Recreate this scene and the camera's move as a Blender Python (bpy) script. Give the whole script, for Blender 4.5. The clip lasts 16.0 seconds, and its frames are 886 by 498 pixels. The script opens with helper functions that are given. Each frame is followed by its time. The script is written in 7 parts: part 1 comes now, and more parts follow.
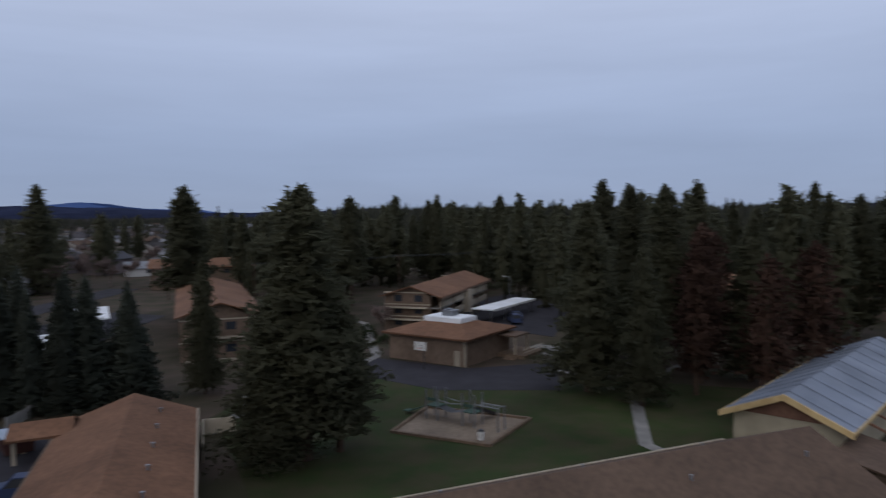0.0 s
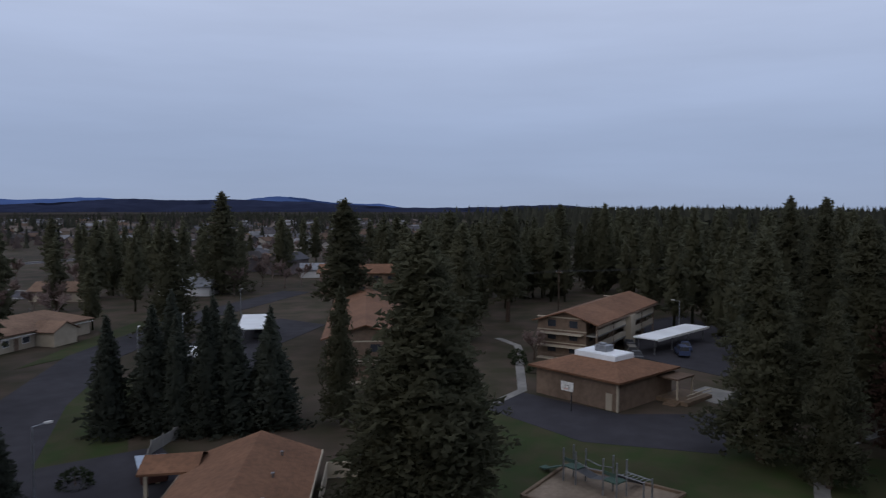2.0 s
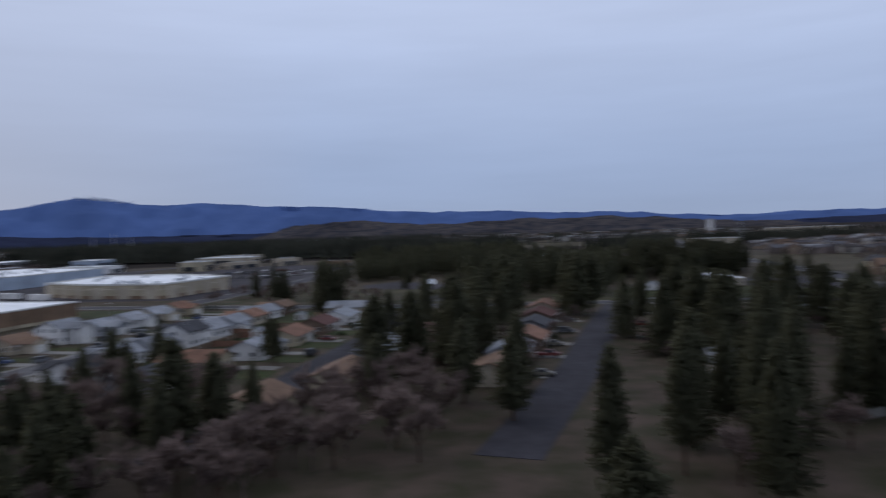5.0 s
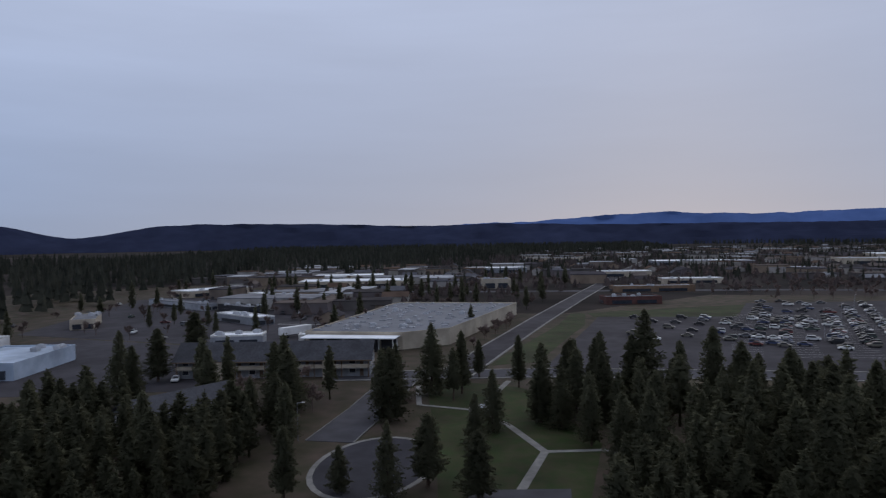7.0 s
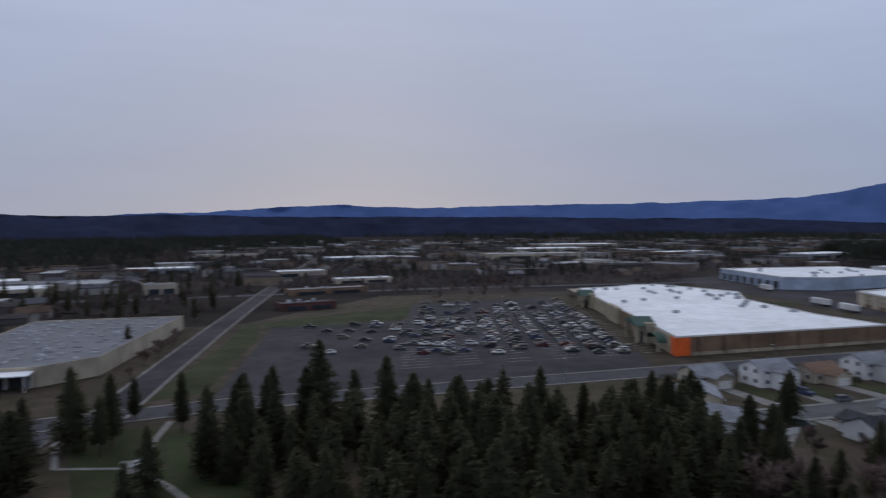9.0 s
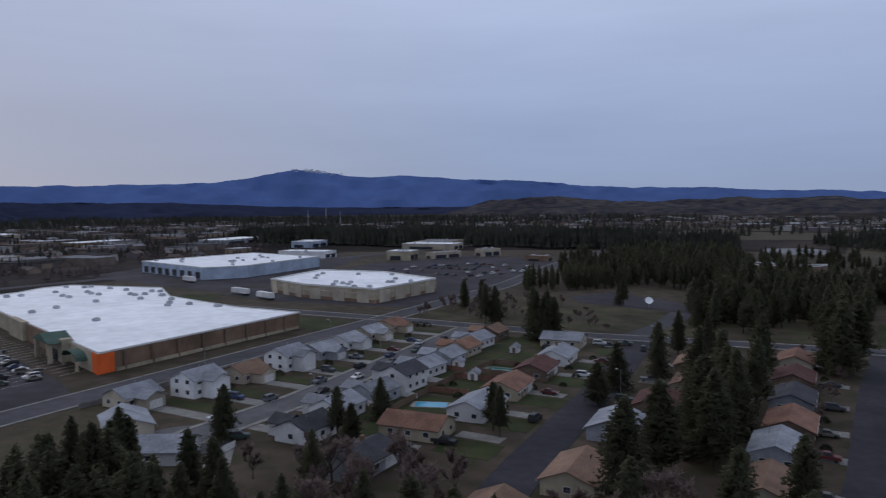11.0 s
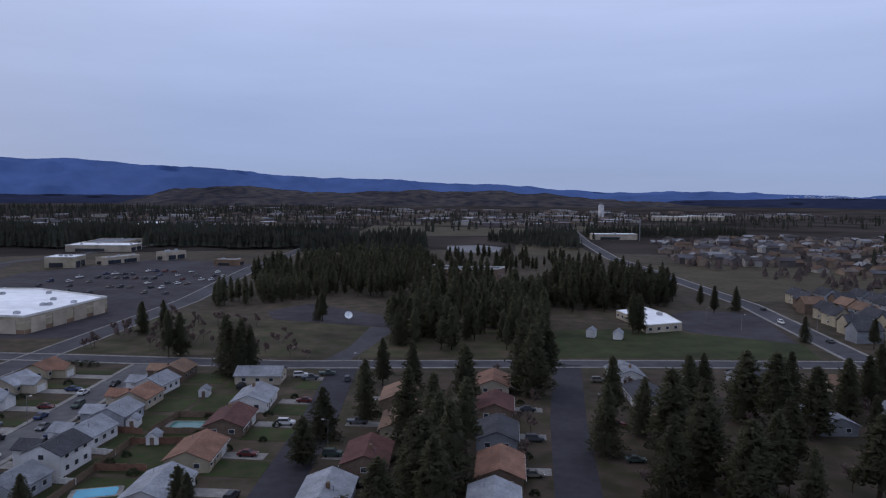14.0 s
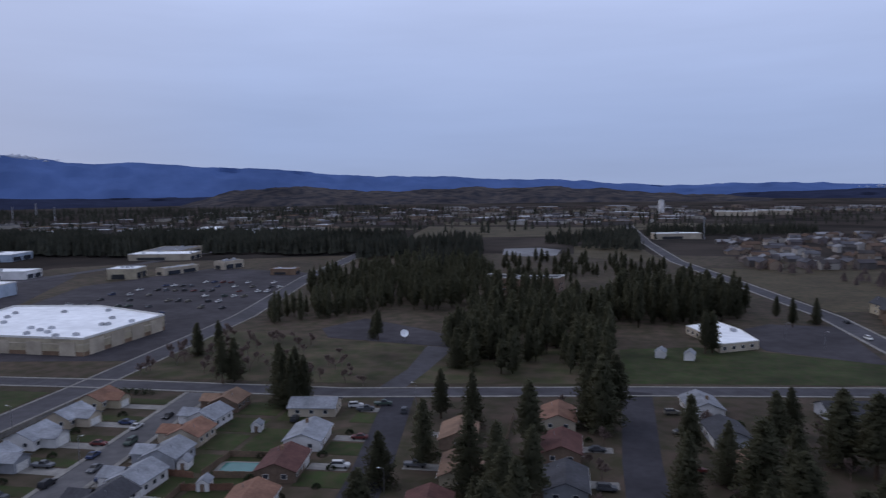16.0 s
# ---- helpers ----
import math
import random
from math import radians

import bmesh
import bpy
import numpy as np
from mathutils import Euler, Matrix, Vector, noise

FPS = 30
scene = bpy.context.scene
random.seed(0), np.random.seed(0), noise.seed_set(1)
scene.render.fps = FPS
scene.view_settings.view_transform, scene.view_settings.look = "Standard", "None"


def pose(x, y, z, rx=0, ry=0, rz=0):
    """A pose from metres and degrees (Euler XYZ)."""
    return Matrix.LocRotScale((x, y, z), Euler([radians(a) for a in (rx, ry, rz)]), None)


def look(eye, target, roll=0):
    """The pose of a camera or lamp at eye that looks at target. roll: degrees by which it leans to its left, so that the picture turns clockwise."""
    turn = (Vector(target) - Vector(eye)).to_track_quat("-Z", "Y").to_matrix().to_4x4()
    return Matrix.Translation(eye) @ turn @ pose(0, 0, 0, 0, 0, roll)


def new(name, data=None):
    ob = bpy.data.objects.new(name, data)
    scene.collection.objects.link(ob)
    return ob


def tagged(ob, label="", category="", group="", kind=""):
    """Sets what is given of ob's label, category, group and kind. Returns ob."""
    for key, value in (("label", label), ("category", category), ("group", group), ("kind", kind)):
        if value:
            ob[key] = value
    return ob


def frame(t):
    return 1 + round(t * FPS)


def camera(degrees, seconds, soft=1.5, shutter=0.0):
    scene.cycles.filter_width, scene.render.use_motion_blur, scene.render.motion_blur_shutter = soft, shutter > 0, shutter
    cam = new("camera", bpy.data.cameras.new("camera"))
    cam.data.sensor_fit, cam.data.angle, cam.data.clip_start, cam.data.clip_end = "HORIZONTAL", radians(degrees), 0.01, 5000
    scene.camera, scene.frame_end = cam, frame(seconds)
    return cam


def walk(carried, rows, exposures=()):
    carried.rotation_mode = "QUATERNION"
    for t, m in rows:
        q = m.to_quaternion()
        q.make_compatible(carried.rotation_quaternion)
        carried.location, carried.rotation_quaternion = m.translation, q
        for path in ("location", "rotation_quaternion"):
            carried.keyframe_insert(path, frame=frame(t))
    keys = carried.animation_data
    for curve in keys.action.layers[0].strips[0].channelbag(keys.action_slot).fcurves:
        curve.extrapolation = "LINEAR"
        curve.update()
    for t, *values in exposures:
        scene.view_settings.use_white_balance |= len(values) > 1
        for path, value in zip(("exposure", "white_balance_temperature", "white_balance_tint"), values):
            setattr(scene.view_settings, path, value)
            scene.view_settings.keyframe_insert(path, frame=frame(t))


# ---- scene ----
FOV = 63.2
# seconds, east, north, height, heading (clockwise from north), pitch, roll
PATH = [
    (0.0, -32.4, -7.0, 21.0, 75.9, -3.07, -0.58), (0.5, -31.3, -8.0, 22.1, 61.5, -3.11, -0.71),
    (1.0, -29.7, -8.9, 23.3, 55.0, -3.23, -0.70), (1.5, -27.4, -8.8, 24.0, 56.9, -3.29, -0.47),
    (2.0, -24.9, -8.1, 24.8, 62.0, -3.36, 0.09), (2.5, -22.3, -7.3, 25.9, 66.2, -3.47, 0.74),
    (3.0, -19.2, -7.0, 26.5, 68.8, -3.36, 1.04), (3.2, -18.1, -6.7, 26.9, 69.6, -3.37, 0.95),
    (3.5, -16.4, -6.2, 27.5, 68.4, -3.2, 0.5), (3.9, -14.2, -5.6, 28.4, 54.0, -2.8, -0.5),
    (4.3, -12.0, -5.0, 29.3, 31.0, -2.4, -1.2), (4.8, -9.3, -4.2, 30.4, -1.5, -1.9, -1.7),
    (5.3, -6.6, -3.4, 31.5, -32.4, -1.45, -1.9), (5.5, -5.5, -3.1, 31.9, -44.0, -1.34, -1.88),
    (6.0, -2.3, -2.0, 32.9, -71.2, -0.81, -1.69), (6.5, -0.5, -0.7, 35.1, -91.1, -0.79, -1.10),
    (7.0, 0.0, 0.0, 37.1, -98.8, -0.96, -0.84), (7.5, -0.6, 0.1, 39.5, -100.9, -1.23, -0.63),
    (8.0, -2.8, 0.4, 41.6, -99.1, -1.48, -0.51), (8.5, -6.3, 0.8, 43.0, -88.5, -1.66, -0.41),
    (9.0, -10.3, 1.3, 44.5, -73.4, -1.96, -0.39), (9.5, -14.2, 2.8, 46.3, -58.0, -2.41, -0.44),
    (10.0, -17.6, 5.1, 47.4, -46.2, -2.78, -0.50), (10.2, -18.8, 5.9, 47.9, -42.1, -2.97, -0.60),
    (12.3, -28.3, 18.2, 54.1, -15.8, -4.37, 0.19), (12.5, -28.9, 19.6, 54.8, -13.8, -4.44, 0.31),
    (13.0, -30.1, 23.4, 56.5, -9.4, -4.52, 0.38), (13.5, -31.1, 26.9, 58.4, -6.7, -4.59, 0.50),
    (14.0, -32.0, 30.2, 60.2, -5.2, -4.65, 0.44), (14.5, -32.4, 33.6, 62.2, -4.0, -4.72, 0.33),
    (15.0, -33.2, 36.8, 64.3, -3.1, -4.80, 0.12), (15.5, -33.5, 40.3, 66.1, -3.8, -4.94, -0.13),
    (16.0, -34.4, 42.7, 68.0, -9.6, -5.01, -0.73),
]
cam = camera(FOV, 16.0, soft=1.2, shutter=0.3)
walk(cam, [(t, pose(x, y, z, 90 + p, 0, -h) @ pose(0, 0, 0, 0, 0, r)) for t, x, y, z, h, p, r in PATH],
     exposures=[(0.0, 0.03, 6900, 10), (2.0, 0.05, 6900, 10), (3.2, 0.12, 6880, 10), (5.4, 0.13, 6780, 10), (6.5, 0.0, 6780, 10), (8.0, -0.04, 6780, 10), (10.2, -0.1, 6780, 10), (12.3, 0.12, 6480, 14), (16.0, 0.16, 6420, 15)])

# ---- sky and sun: overcast dusk, warm low in the west ----
world = bpy.data.worlds.new("overcast_sky")
scene.world = world
world.use_nodes = True
wt = world.node_tree
wt.nodes.clear()


def wn(kind, **props):
    n = wt.nodes.new(kind)
    for k, v in props.items():
        n.inputs[k].default_value = v
    return n


coord = wn("ShaderNodeTexCoord")
split = wn("ShaderNodeSeparateXYZ")
wt.links.new(coord.outputs["Generated"], split.inputs[0])
rise = wt.nodes.new("ShaderNodeValToRGB")
rise.color_ramp.interpolation = "B_SPLINE"
stops = [(0.0, (0.278, 0.355, 0.53)), (0.05, (0.272, 0.36, 0.56)), (0.13, (0.32, 0.415, 0.635)), (0.26, (0.43, 0.525, 0.76)),
         (0.5, (0.50, 0.58, 0.79)), (1.0, (0.52, 0.59, 0.76))]
while len(rise.color_ramp.elements) < len(stops):
    rise.color_ramp.elements.new(0.5)
for el, (p, c) in zip(rise.color_ramp.elements, stops):
    el.position, el.color = p, (*c, 1)
wt.links.new(split.outputs["Z"], rise.inputs[0])
# long flat streaks of cloud
stretch = wn("ShaderNodeMapping", Scale=(1.3, 1.3, 11.0))
wt.links.new(coord.outputs["Generated"], stretch.inputs[0])
cloud = wn("ShaderNodeTexNoise", Scale=1.6, Detail=5.0, Roughness=0.55, Distortion=0.1)
wt.links.new(stretch.outputs[0], cloud.inputs["Vector"])
cloud_gain = wn("ShaderNodeMapRange")
for i, v in ((1, 0.3), (2, 0.7), (3, 0.95), (4, 1.055)):
    cloud_gain.inputs[i].default_value = v
wt.links.new(cloud.outputs["Fac"], cloud_gain.inputs[0])
clouded = wn("ShaderNodeVectorMath")
clouded.operation = "SCALE"
wt.links.new(rise.outputs[0], clouded.inputs[0])
wt.links.new(cloud_gain.outputs[0], clouded.inputs["Scale"])
# evening glow low in the west
west = wn("ShaderNodeVectorMath")
west.operation = "DOT_PRODUCT"
west.inputs[1].default_value = (-0.985, 0.17, 0.0)
wt.links.new(coord.outputs["Generated"], west.inputs[0])
glow_side = wn("ShaderNodeMapRange")
for i, v in ((1, 0.55), (2, 1.0), (3, 0.0), (4, 1.0)):
    glow_side.inputs[i].default_value = v
wt.links.new(west.outputs["Value"], glow_side.inputs[0])
glow_low = wn("ShaderNodeMapRange")
for i, v in ((1, 0.0), (2, 0.30), (3, 0.75), (4, 0.25)):
    glow_low.inputs[i].default_value = v
wt.links.new(split.outputs["Z"], glow_low.inputs[0])
glow = wn("ShaderNodeMath")
glow.operation = "MULTIPLY"
wt.links.new(glow_side.outputs[0], glow.inputs[0])
wt.links.new(glow_low.outputs[0], glow.inputs[1])
warm = wn("ShaderNodeMixRGB", Color2=(0.41, 0.42, 0.50, 1))
wt.links.new(glow.outputs[0], warm.inputs[0])
wt.links.new(clouded.outputs[0], warm.inputs[1])
clear = wt.nodes.new("ShaderNodeTexSky")
clear.sky_type = "NISHITA"
clear.sun_disc = False
clear.sun_elevation = radians(12)
clear.sun_rotation = radians(-80)
clear_low = wn("ShaderNodeVectorMath")
clear_low.operation = "SCALE"
clear_low.inputs["Scale"].default_value = 0.1
wt.links.new(clear.outputs[0], clear_low.inputs[0])
sky_mix = wn("ShaderNodeMixRGB", Fac=0.985)
wt.links.new(clear_low.outputs[0], sky_mix.inputs[1])
wt.links.new(warm.outputs[0], sky_mix.inputs[2])
sky_out = wn("ShaderNodeBackground", Strength=1.0)
wt.links.new(sky_mix.outputs[0], sky_out.inputs[0])
wt.links.new(sky_out.outputs[0], wt.nodes.new("ShaderNodeOutputWorld").inputs[0])

sun = new("sun", bpy.data.lights.new("sun", "SUN"))
sun.data.energy, sun.data.angle, sun.data.color = 0.5, radians(60), (1.0, 0.95, 0.9)
sun.matrix_world = look((-80, 15, 60), (0, 0, 0))


# ---- materials ----
def mat(name, a, b=None, size=0.5, rough=0.9, metal=0.0, bump=0.0, vary=0.0, broad=8.0, broad_amt=0.25, bands=0.0, ramp=None, island=False, spec=0.25, glow=None, leaf=0.0):
    """A surface of two colours in grains of a size, broad stains, courses along z, and a shift from object to object."""
    m = bpy.data.materials.new(name)
    m.use_nodes = True
    nt = m.node_tree
    out = nt.nodes["Principled BSDF"]
    out.inputs["Roughness"].default_value = rough
    out.inputs["Metallic"].default_value = metal
    out.inputs["Specular IOR Level"].default_value = spec
    # weak emission, imitates haze in front of the far hills
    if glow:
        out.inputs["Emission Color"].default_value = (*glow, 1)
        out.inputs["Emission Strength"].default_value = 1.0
    b = b or tuple(c * 0.7 for c in a)
    geo = nt.nodes.new("ShaderNodeNewGeometry")
    fine = nt.nodes.new("ShaderNodeTexNoise")
    fine.inputs["Scale"].default_value = 1.0 / size
    fine.inputs["Detail"].default_value = 4.0
    nt.links.new(geo.outputs["Position"], fine.inputs["Vector"])
    sharp = nt.nodes.new("ShaderNodeMapRange")
    sharp.inputs[1].default_value, sharp.inputs[2].default_value = 0.35, 0.65
    nt.links.new(fine.outputs["Fac"], sharp.inputs[0])
    mix = nt.nodes.new("ShaderNodeMixRGB")
    mix.inputs[1].default_value, mix.inputs[2].default_value = (*a, 1), (*b, 1)
    nt.links.new(sharp.outputs[0], mix.inputs[0])
    colour = mix.outputs[0]
    if ramp:
        info = nt.nodes.new("ShaderNodeObjectInfo")
        source = geo.outputs["Random Per Island"] if island else info.outputs["Random"]
        cr = nt.nodes.new("ShaderNodeValToRGB")
        cr.color_ramp.interpolation = "CONSTANT"
        while len(cr.color_ramp.elements) < len(ramp):
            cr.color_ramp.elements.new(0.5)
        for i, (el, c) in enumerate(zip(cr.color_ramp.elements, ramp)):
            el.position, el.color = i / len(ramp), (*c, 1)
        nt.links.new(source, cr.inputs[0])
        colour = cr.outputs[0]
    wide = nt.nodes.new("ShaderNodeTexNoise")
    wide.inputs["Scale"].default_value = 1.0 / broad
    wide.inputs["Detail"].default_value = 5.0
    nt.links.new(geo.outputs["Position"], wide.inputs["Vector"])
    gain = nt.nodes.new("ShaderNodeMapRange")
    for i, v in ((1, 0.3), (2, 0.7), (3, 1 - broad_amt), (4, 1 + broad_amt)):
        gain.inputs[i].default_value = v
    nt.links.new(wide.outputs["Fac"], gain.inputs[0])
    value = gain.outputs[0]
    if vary:
        info = nt.nodes.new("ShaderNodeObjectInfo")
        sp = nt.nodes.new("ShaderNodeMapRange")
        sp.inputs[3].default_value, sp.inputs[4].default_value = 1 - vary, 1 + vary
        nt.links.new(info.outputs["Random"], sp.inputs[0])
        mul = nt.nodes.new("ShaderNodeMath")
        mul.operation = "MULTIPLY"
        nt.links.new(value, mul.inputs[0])
        nt.links.new(sp.outputs[0], mul.inputs[1])
        value = mul.outputs[0]
    tone = nt.nodes.new("ShaderNodeVectorMath")
    tone.operation = "SCALE"
    nt.links.new(colour, tone.inputs[0])
    nt.links.new(value, tone.inputs["Scale"])
    nt.links.new(tone.outputs[0], out.inputs["Base Color"])
    if bump:
        bp = nt.nodes.new("ShaderNodeBump")
        bp.inputs["Strength"].default_value = bump
        bp.inputs["Distance"].default_value = 0.05
        src = fine.outputs["Fac"]
        if bands:
            wave = nt.nodes.new("ShaderNodeTexWave")
            wave.bands_direction, wave.wave_profile = "Z", "SAW"
            wave.inputs["Scale"].default_value = 0.314 / bands
            wave.inputs["Distortion"].default_value = 0.3
            nt.links.new(geo.outputs["Position"], wave.inputs["Vector"])
            src = wave.outputs["Fac"]
        nt.links.new(src, bp.inputs["Height"])
        nt.links.new(bp.outputs[0], out.inputs["Normal"])
    if leaf:
        thin = nt.nodes.new("ShaderNodeBsdfTranslucent")
        nt.links.new(tone.outputs[0], thin.inputs["Color"])
        blend = nt.nodes.new("ShaderNodeMixShader")
        blend.inputs[0].default_value = leaf
        nt.links.new(out.outputs[0], blend.inputs[1])
        nt.links.new(thin.outputs[0], blend.inputs[2])
        nt.links.new(blend.outputs[0], nt.nodes["Material Output"].inputs["Surface"])
    return m


M_GROUND = mat("winter_ground", (0.036, 0.034, 0.019), (0.070, 0.051, 0.040), size=6, broad=60, broad_amt=0.35, bump=0.3, spec=0.1)
M_FAR = mat("far_fields", (0.060, 0.051, 0.046), (0.026, 0.025, 0.024), size=110, broad=500, broad_amt=0.4, spec=0.0)
M_GRASS = mat("lawn_grass", (0.026, 0.040, 0.013), (0.042, 0.040, 0.020), size=3.0, broad=14, broad_amt=0.35, bump=0.4, spec=0.1)
M_ROUGH = mat("rough_grass", (0.036, 0.040, 0.018), (0.066, 0.051, 0.036), size=7, broad=22, broad_amt=0.4, bump=0.4, spec=0.1)
M_DRY = mat("dry_grass", (0.075, 0.058, 0.038), (0.048, 0.044, 0.026), size=4, broad=25, bump=0.4, spec=0.1)
M_ASPHALT = mat("asphalt", (0.040, 0.038, 0.045), (0.031, 0.030, 0.035), size=2.5, broad=16, broad_amt=0.25, rough=0.9, spec=0.12)
M_ASPHALT2 = mat("worn_asphalt", (0.066, 0.064, 0.072), (0.050, 0.048, 0.054), size=4, broad=30, broad_amt=0.25, rough=0.9, spec=0.12)
M_LOT = mat("dark_lot_asphalt", (0.050, 0.046, 0.052), (0.037, 0.034, 0.038), size=6, broad=28, broad_amt=0.3, rough=0.9, spec=0.1)
M_STREET = mat("pale_street_asphalt", (0.105, 0.102, 0.106), (0.082, 0.080, 0.084), size=3, broad=18, broad_amt=0.25, rough=0.9, spec=0.12)
M_CONC = mat("concrete", (0.21, 0.20, 0.185), (0.15, 0.145, 0.135), size=1.5, broad=7)
M_PAINT = mat("road_paint", (0.45, 0.45, 0.43), size=0.8)
M_SAND = mat("play_bark", (0.20, 0.155, 0.115), (0.15, 0.115, 0.085), size=0.5, broad=4, bump=0.4)
M_TAN = mat("tan_shingle", (0.185, 0.094, 0.055), (0.14, 0.072, 0.043), size=0.5, broad=5, broad_amt=0.2, bump=0.5, bands=0.09)
M_BROWNR = mat("brown_shingle", (0.20, 0.125, 0.085), (0.15, 0.095, 0.066), size=0.5, broad=5, vary=0.15, bump=0.5, bands=0.09)
M_GREYR = mat("grey_shingle", (0.235, 0.245, 0.265), (0.175, 0.185, 0.205), size=0.6, broad=4, vary=0.25, bump=0.5, bands=0.09)
M_REDR = mat("rust_shingle", (0.205, 0.110, 0.074), (0.155, 0.082, 0.057), size=0.6, broad=4, vary=0.15, bump=0.5, bands=0.09)
M_DARKR = mat("charcoal_shingle", (0.055, 0.056, 0.063), (0.04, 0.04, 0.046), size=0.6, broad=4, vary=0.2, bump=0.5, bands=0.09)
M_MAROON = mat("maroon_shingle", (0.11, 0.05, 0.043), (0.08, 0.037, 0.032), size=0.6, broad=4, bump=0.5, bands=0.09)
M_WHITER = mat("white_membrane", (0.80, 0.82, 0.84), (0.68, 0.70, 0.72), size=5, broad=18, broad_amt=0.1, rough=0.6)
M_GREYM = mat("grey_membrane", (0.165, 0.17, 0.185), (0.13, 0.135, 0.15), size=5, broad=20, broad_amt=0.15, rough=0.8, spec=0.15)
M_METALR = mat("standing_metal", (0.21, 0.235, 0.28), (0.175, 0.20, 0.245), size=2, broad=6, rough=0.5, metal=0.4)
M_BLUEW = mat("pale_blue_panel", (0.36, 0.42, 0.50), (0.30, 0.36, 0.44), size=3, broad=10, rough=0.6)
M_CREAM = mat("cream_siding", (0.42, 0.36, 0.28), (0.36, 0.31, 0.24), size=1.0, vary=0.2, bump=0.3, bands=0.2)
M_WHITES = mat("white_siding", (0.62, 0.61, 0.60), (0.53, 0.52, 0.51), size=1.0, vary=0.15, bump=0.3, bands=0.2)
M_GREYS = mat("grey_siding", (0.28, 0.29, 0.31), (0.22, 0.23, 0.25), size=1.0, vary=0.2, bump=0.3, bands=0.2)
M_BROWNS = mat("brown_siding", (0.17, 0.120, 0.088), (0.13, 0.092, 0.067), size=0.7, vary=0.1, bump=0.4, bands=0.25)
M_TANW = mat("tan_block", (0.36, 0.31, 0.22), (0.29, 0.25, 0.18), size=2, broad=10)
M_BRICKW = mat("brown_block", (0.20, 0.13, 0.085), (0.15, 0.10, 0.066), size=2.5, broad=14)
M_ORANGE = mat("orange_panel", (0.75, 0.13, 0.03), (0.65, 0.11, 0.025), size=3, broad_amt=0.08)
M_GREENP = mat("green_metal", (0.06, 0.10, 0.08), (0.045, 0.08, 0.065), size=2)
M_WOODY = mat("raw_plywood", (0.55, 0.40, 0.20), (0.46, 0.32, 0.15), size=0.7)
M_WOOD = mat("fence_wood", (0.16, 0.11, 0.075), (0.11, 0.08, 0.055), size=0.5, bump=0.4)
M_TRIM = mat("white_trim", (0.66, 0.65, 0.62), size=0.5, broad_amt=0.1)
M_DARK = mat("dark_metal", (0.035, 0.036, 0.04), size=0.5, rough=0.5)
M_STEEL = mat("galvanised_steel", (0.30, 0.31, 0.33), size=0.4, rough=0.45, metal=0.7)
M_GLASS = mat("window_glass", (0.03, 0.035, 0.045), (0.04, 0.045, 0.055), size=2, rough=0.08)
M_CARGLASS = mat("car_glass", (0.018, 0.019, 0.022), (0.022, 0.023, 0.026), size=2, rough=0.35, spec=0.2)
M_PAINTCAR = mat("car_paint", (0.5, 0.5, 0.5), rough=0.4, spec=0.15, broad_amt=0.05,
                 ramp=[(0.48, 0.48, 0.48), (0.11, 0.115, 0.125), (0.06, 0.063, 0.07), (0.025, 0.025, 0.028), (0.60, 0.60, 0.58),
                       (0.04, 0.055, 0.11), (0.11, 0.03, 0.028), (0.13, 0.12, 0.10), (0.04, 0.042, 0.046), (0.05, 0.07, 0.06)])
M_TYRE = mat("tyre_rubber", (0.02, 0.02, 0.021), size=0.2)
M_BARK = mat("pine_bark", (0.085, 0.055, 0.038), (0.05, 0.034, 0.026), size=0.4, bump=0.6)
M_PINE = mat("pine_needles", (0.118, 0.117, 0.074), (0.104, 0.105, 0.068), size=0.8, broad=4, broad_amt=0.14, vary=0.2, spec=0.05, leaf=0.62)
M_SPRUCE = mat("spruce_needles", (0.092, 0.102, 0.080), (0.074, 0.085, 0.070), size=0.6, broad=3, broad_amt=0.14, vary=0.2, spec=0.05, leaf=0.62)
M_WOODFAR = mat("far_pine_needles", (0.048, 0.048, 0.036), (0.030, 0.032, 0.026), size=6, broad=60, broad_amt=0.35, spec=0.0)
M_LODGE = mat("weathered_brown_shingle", (0.118, 0.077, 0.053), (0.090, 0.059, 0.042), size=0.5, broad=5, broad_amt=0.2, bump=0.5, bands=0.09)
M_TWIG = mat("bare_twigs", (0.215, 0.160, 0.142), (0.165, 0.124, 0.112), size=0.6, broad=3, vary=0.25, spec=0.05, leaf=0.3)
M_RUST = mat("withered_leaves", (0.105, 0.060, 0.044), (0.075, 0.046, 0.036), size=0.6, broad=3, vary=0.2, spec=0.05, leaf=0.4)
M_BUSH = mat("shrub_leaves", (0.034, 0.045, 0.02), (0.022, 0.03, 0.014), size=0.4, broad=2, vary=0.3)
M_WATER = mat("pool_water", (0.05, 0.32, 0.45), (0.04, 0.27, 0.40), size=2, rough=0.1)
M_GPOOL = mat("green_pool_water", (0.05, 0.16, 0.14), (0.04, 0.13, 0.115), size=2, rough=0.1)
M_POND = mat("pale_pond", (0.17, 0.17, 0.175), (0.12, 0.12, 0.125), size=12, broad=40, rough=0.7, spec=0.1)
# distance haze is put into the blue base colour and a faint emission
M_HAZEMT = mat("haze_blue_mountain", (0.046, 0.072, 0.155), (0.036, 0.059, 0.132), size=90, broad=400, broad_amt=0.3, spec=0.0, glow=(0.014, 0.028, 0.085))
# dark woods; the blue tint and slight glow imitate haze over them
M_DARKHAZEMT = mat("hazed_wooded_hill", (0.016, 0.020, 0.038), (0.010, 0.013, 0.026), size=60, broad=300, broad_amt=0.35, spec=0.0, glow=(0.0065, 0.0085, 0.019))
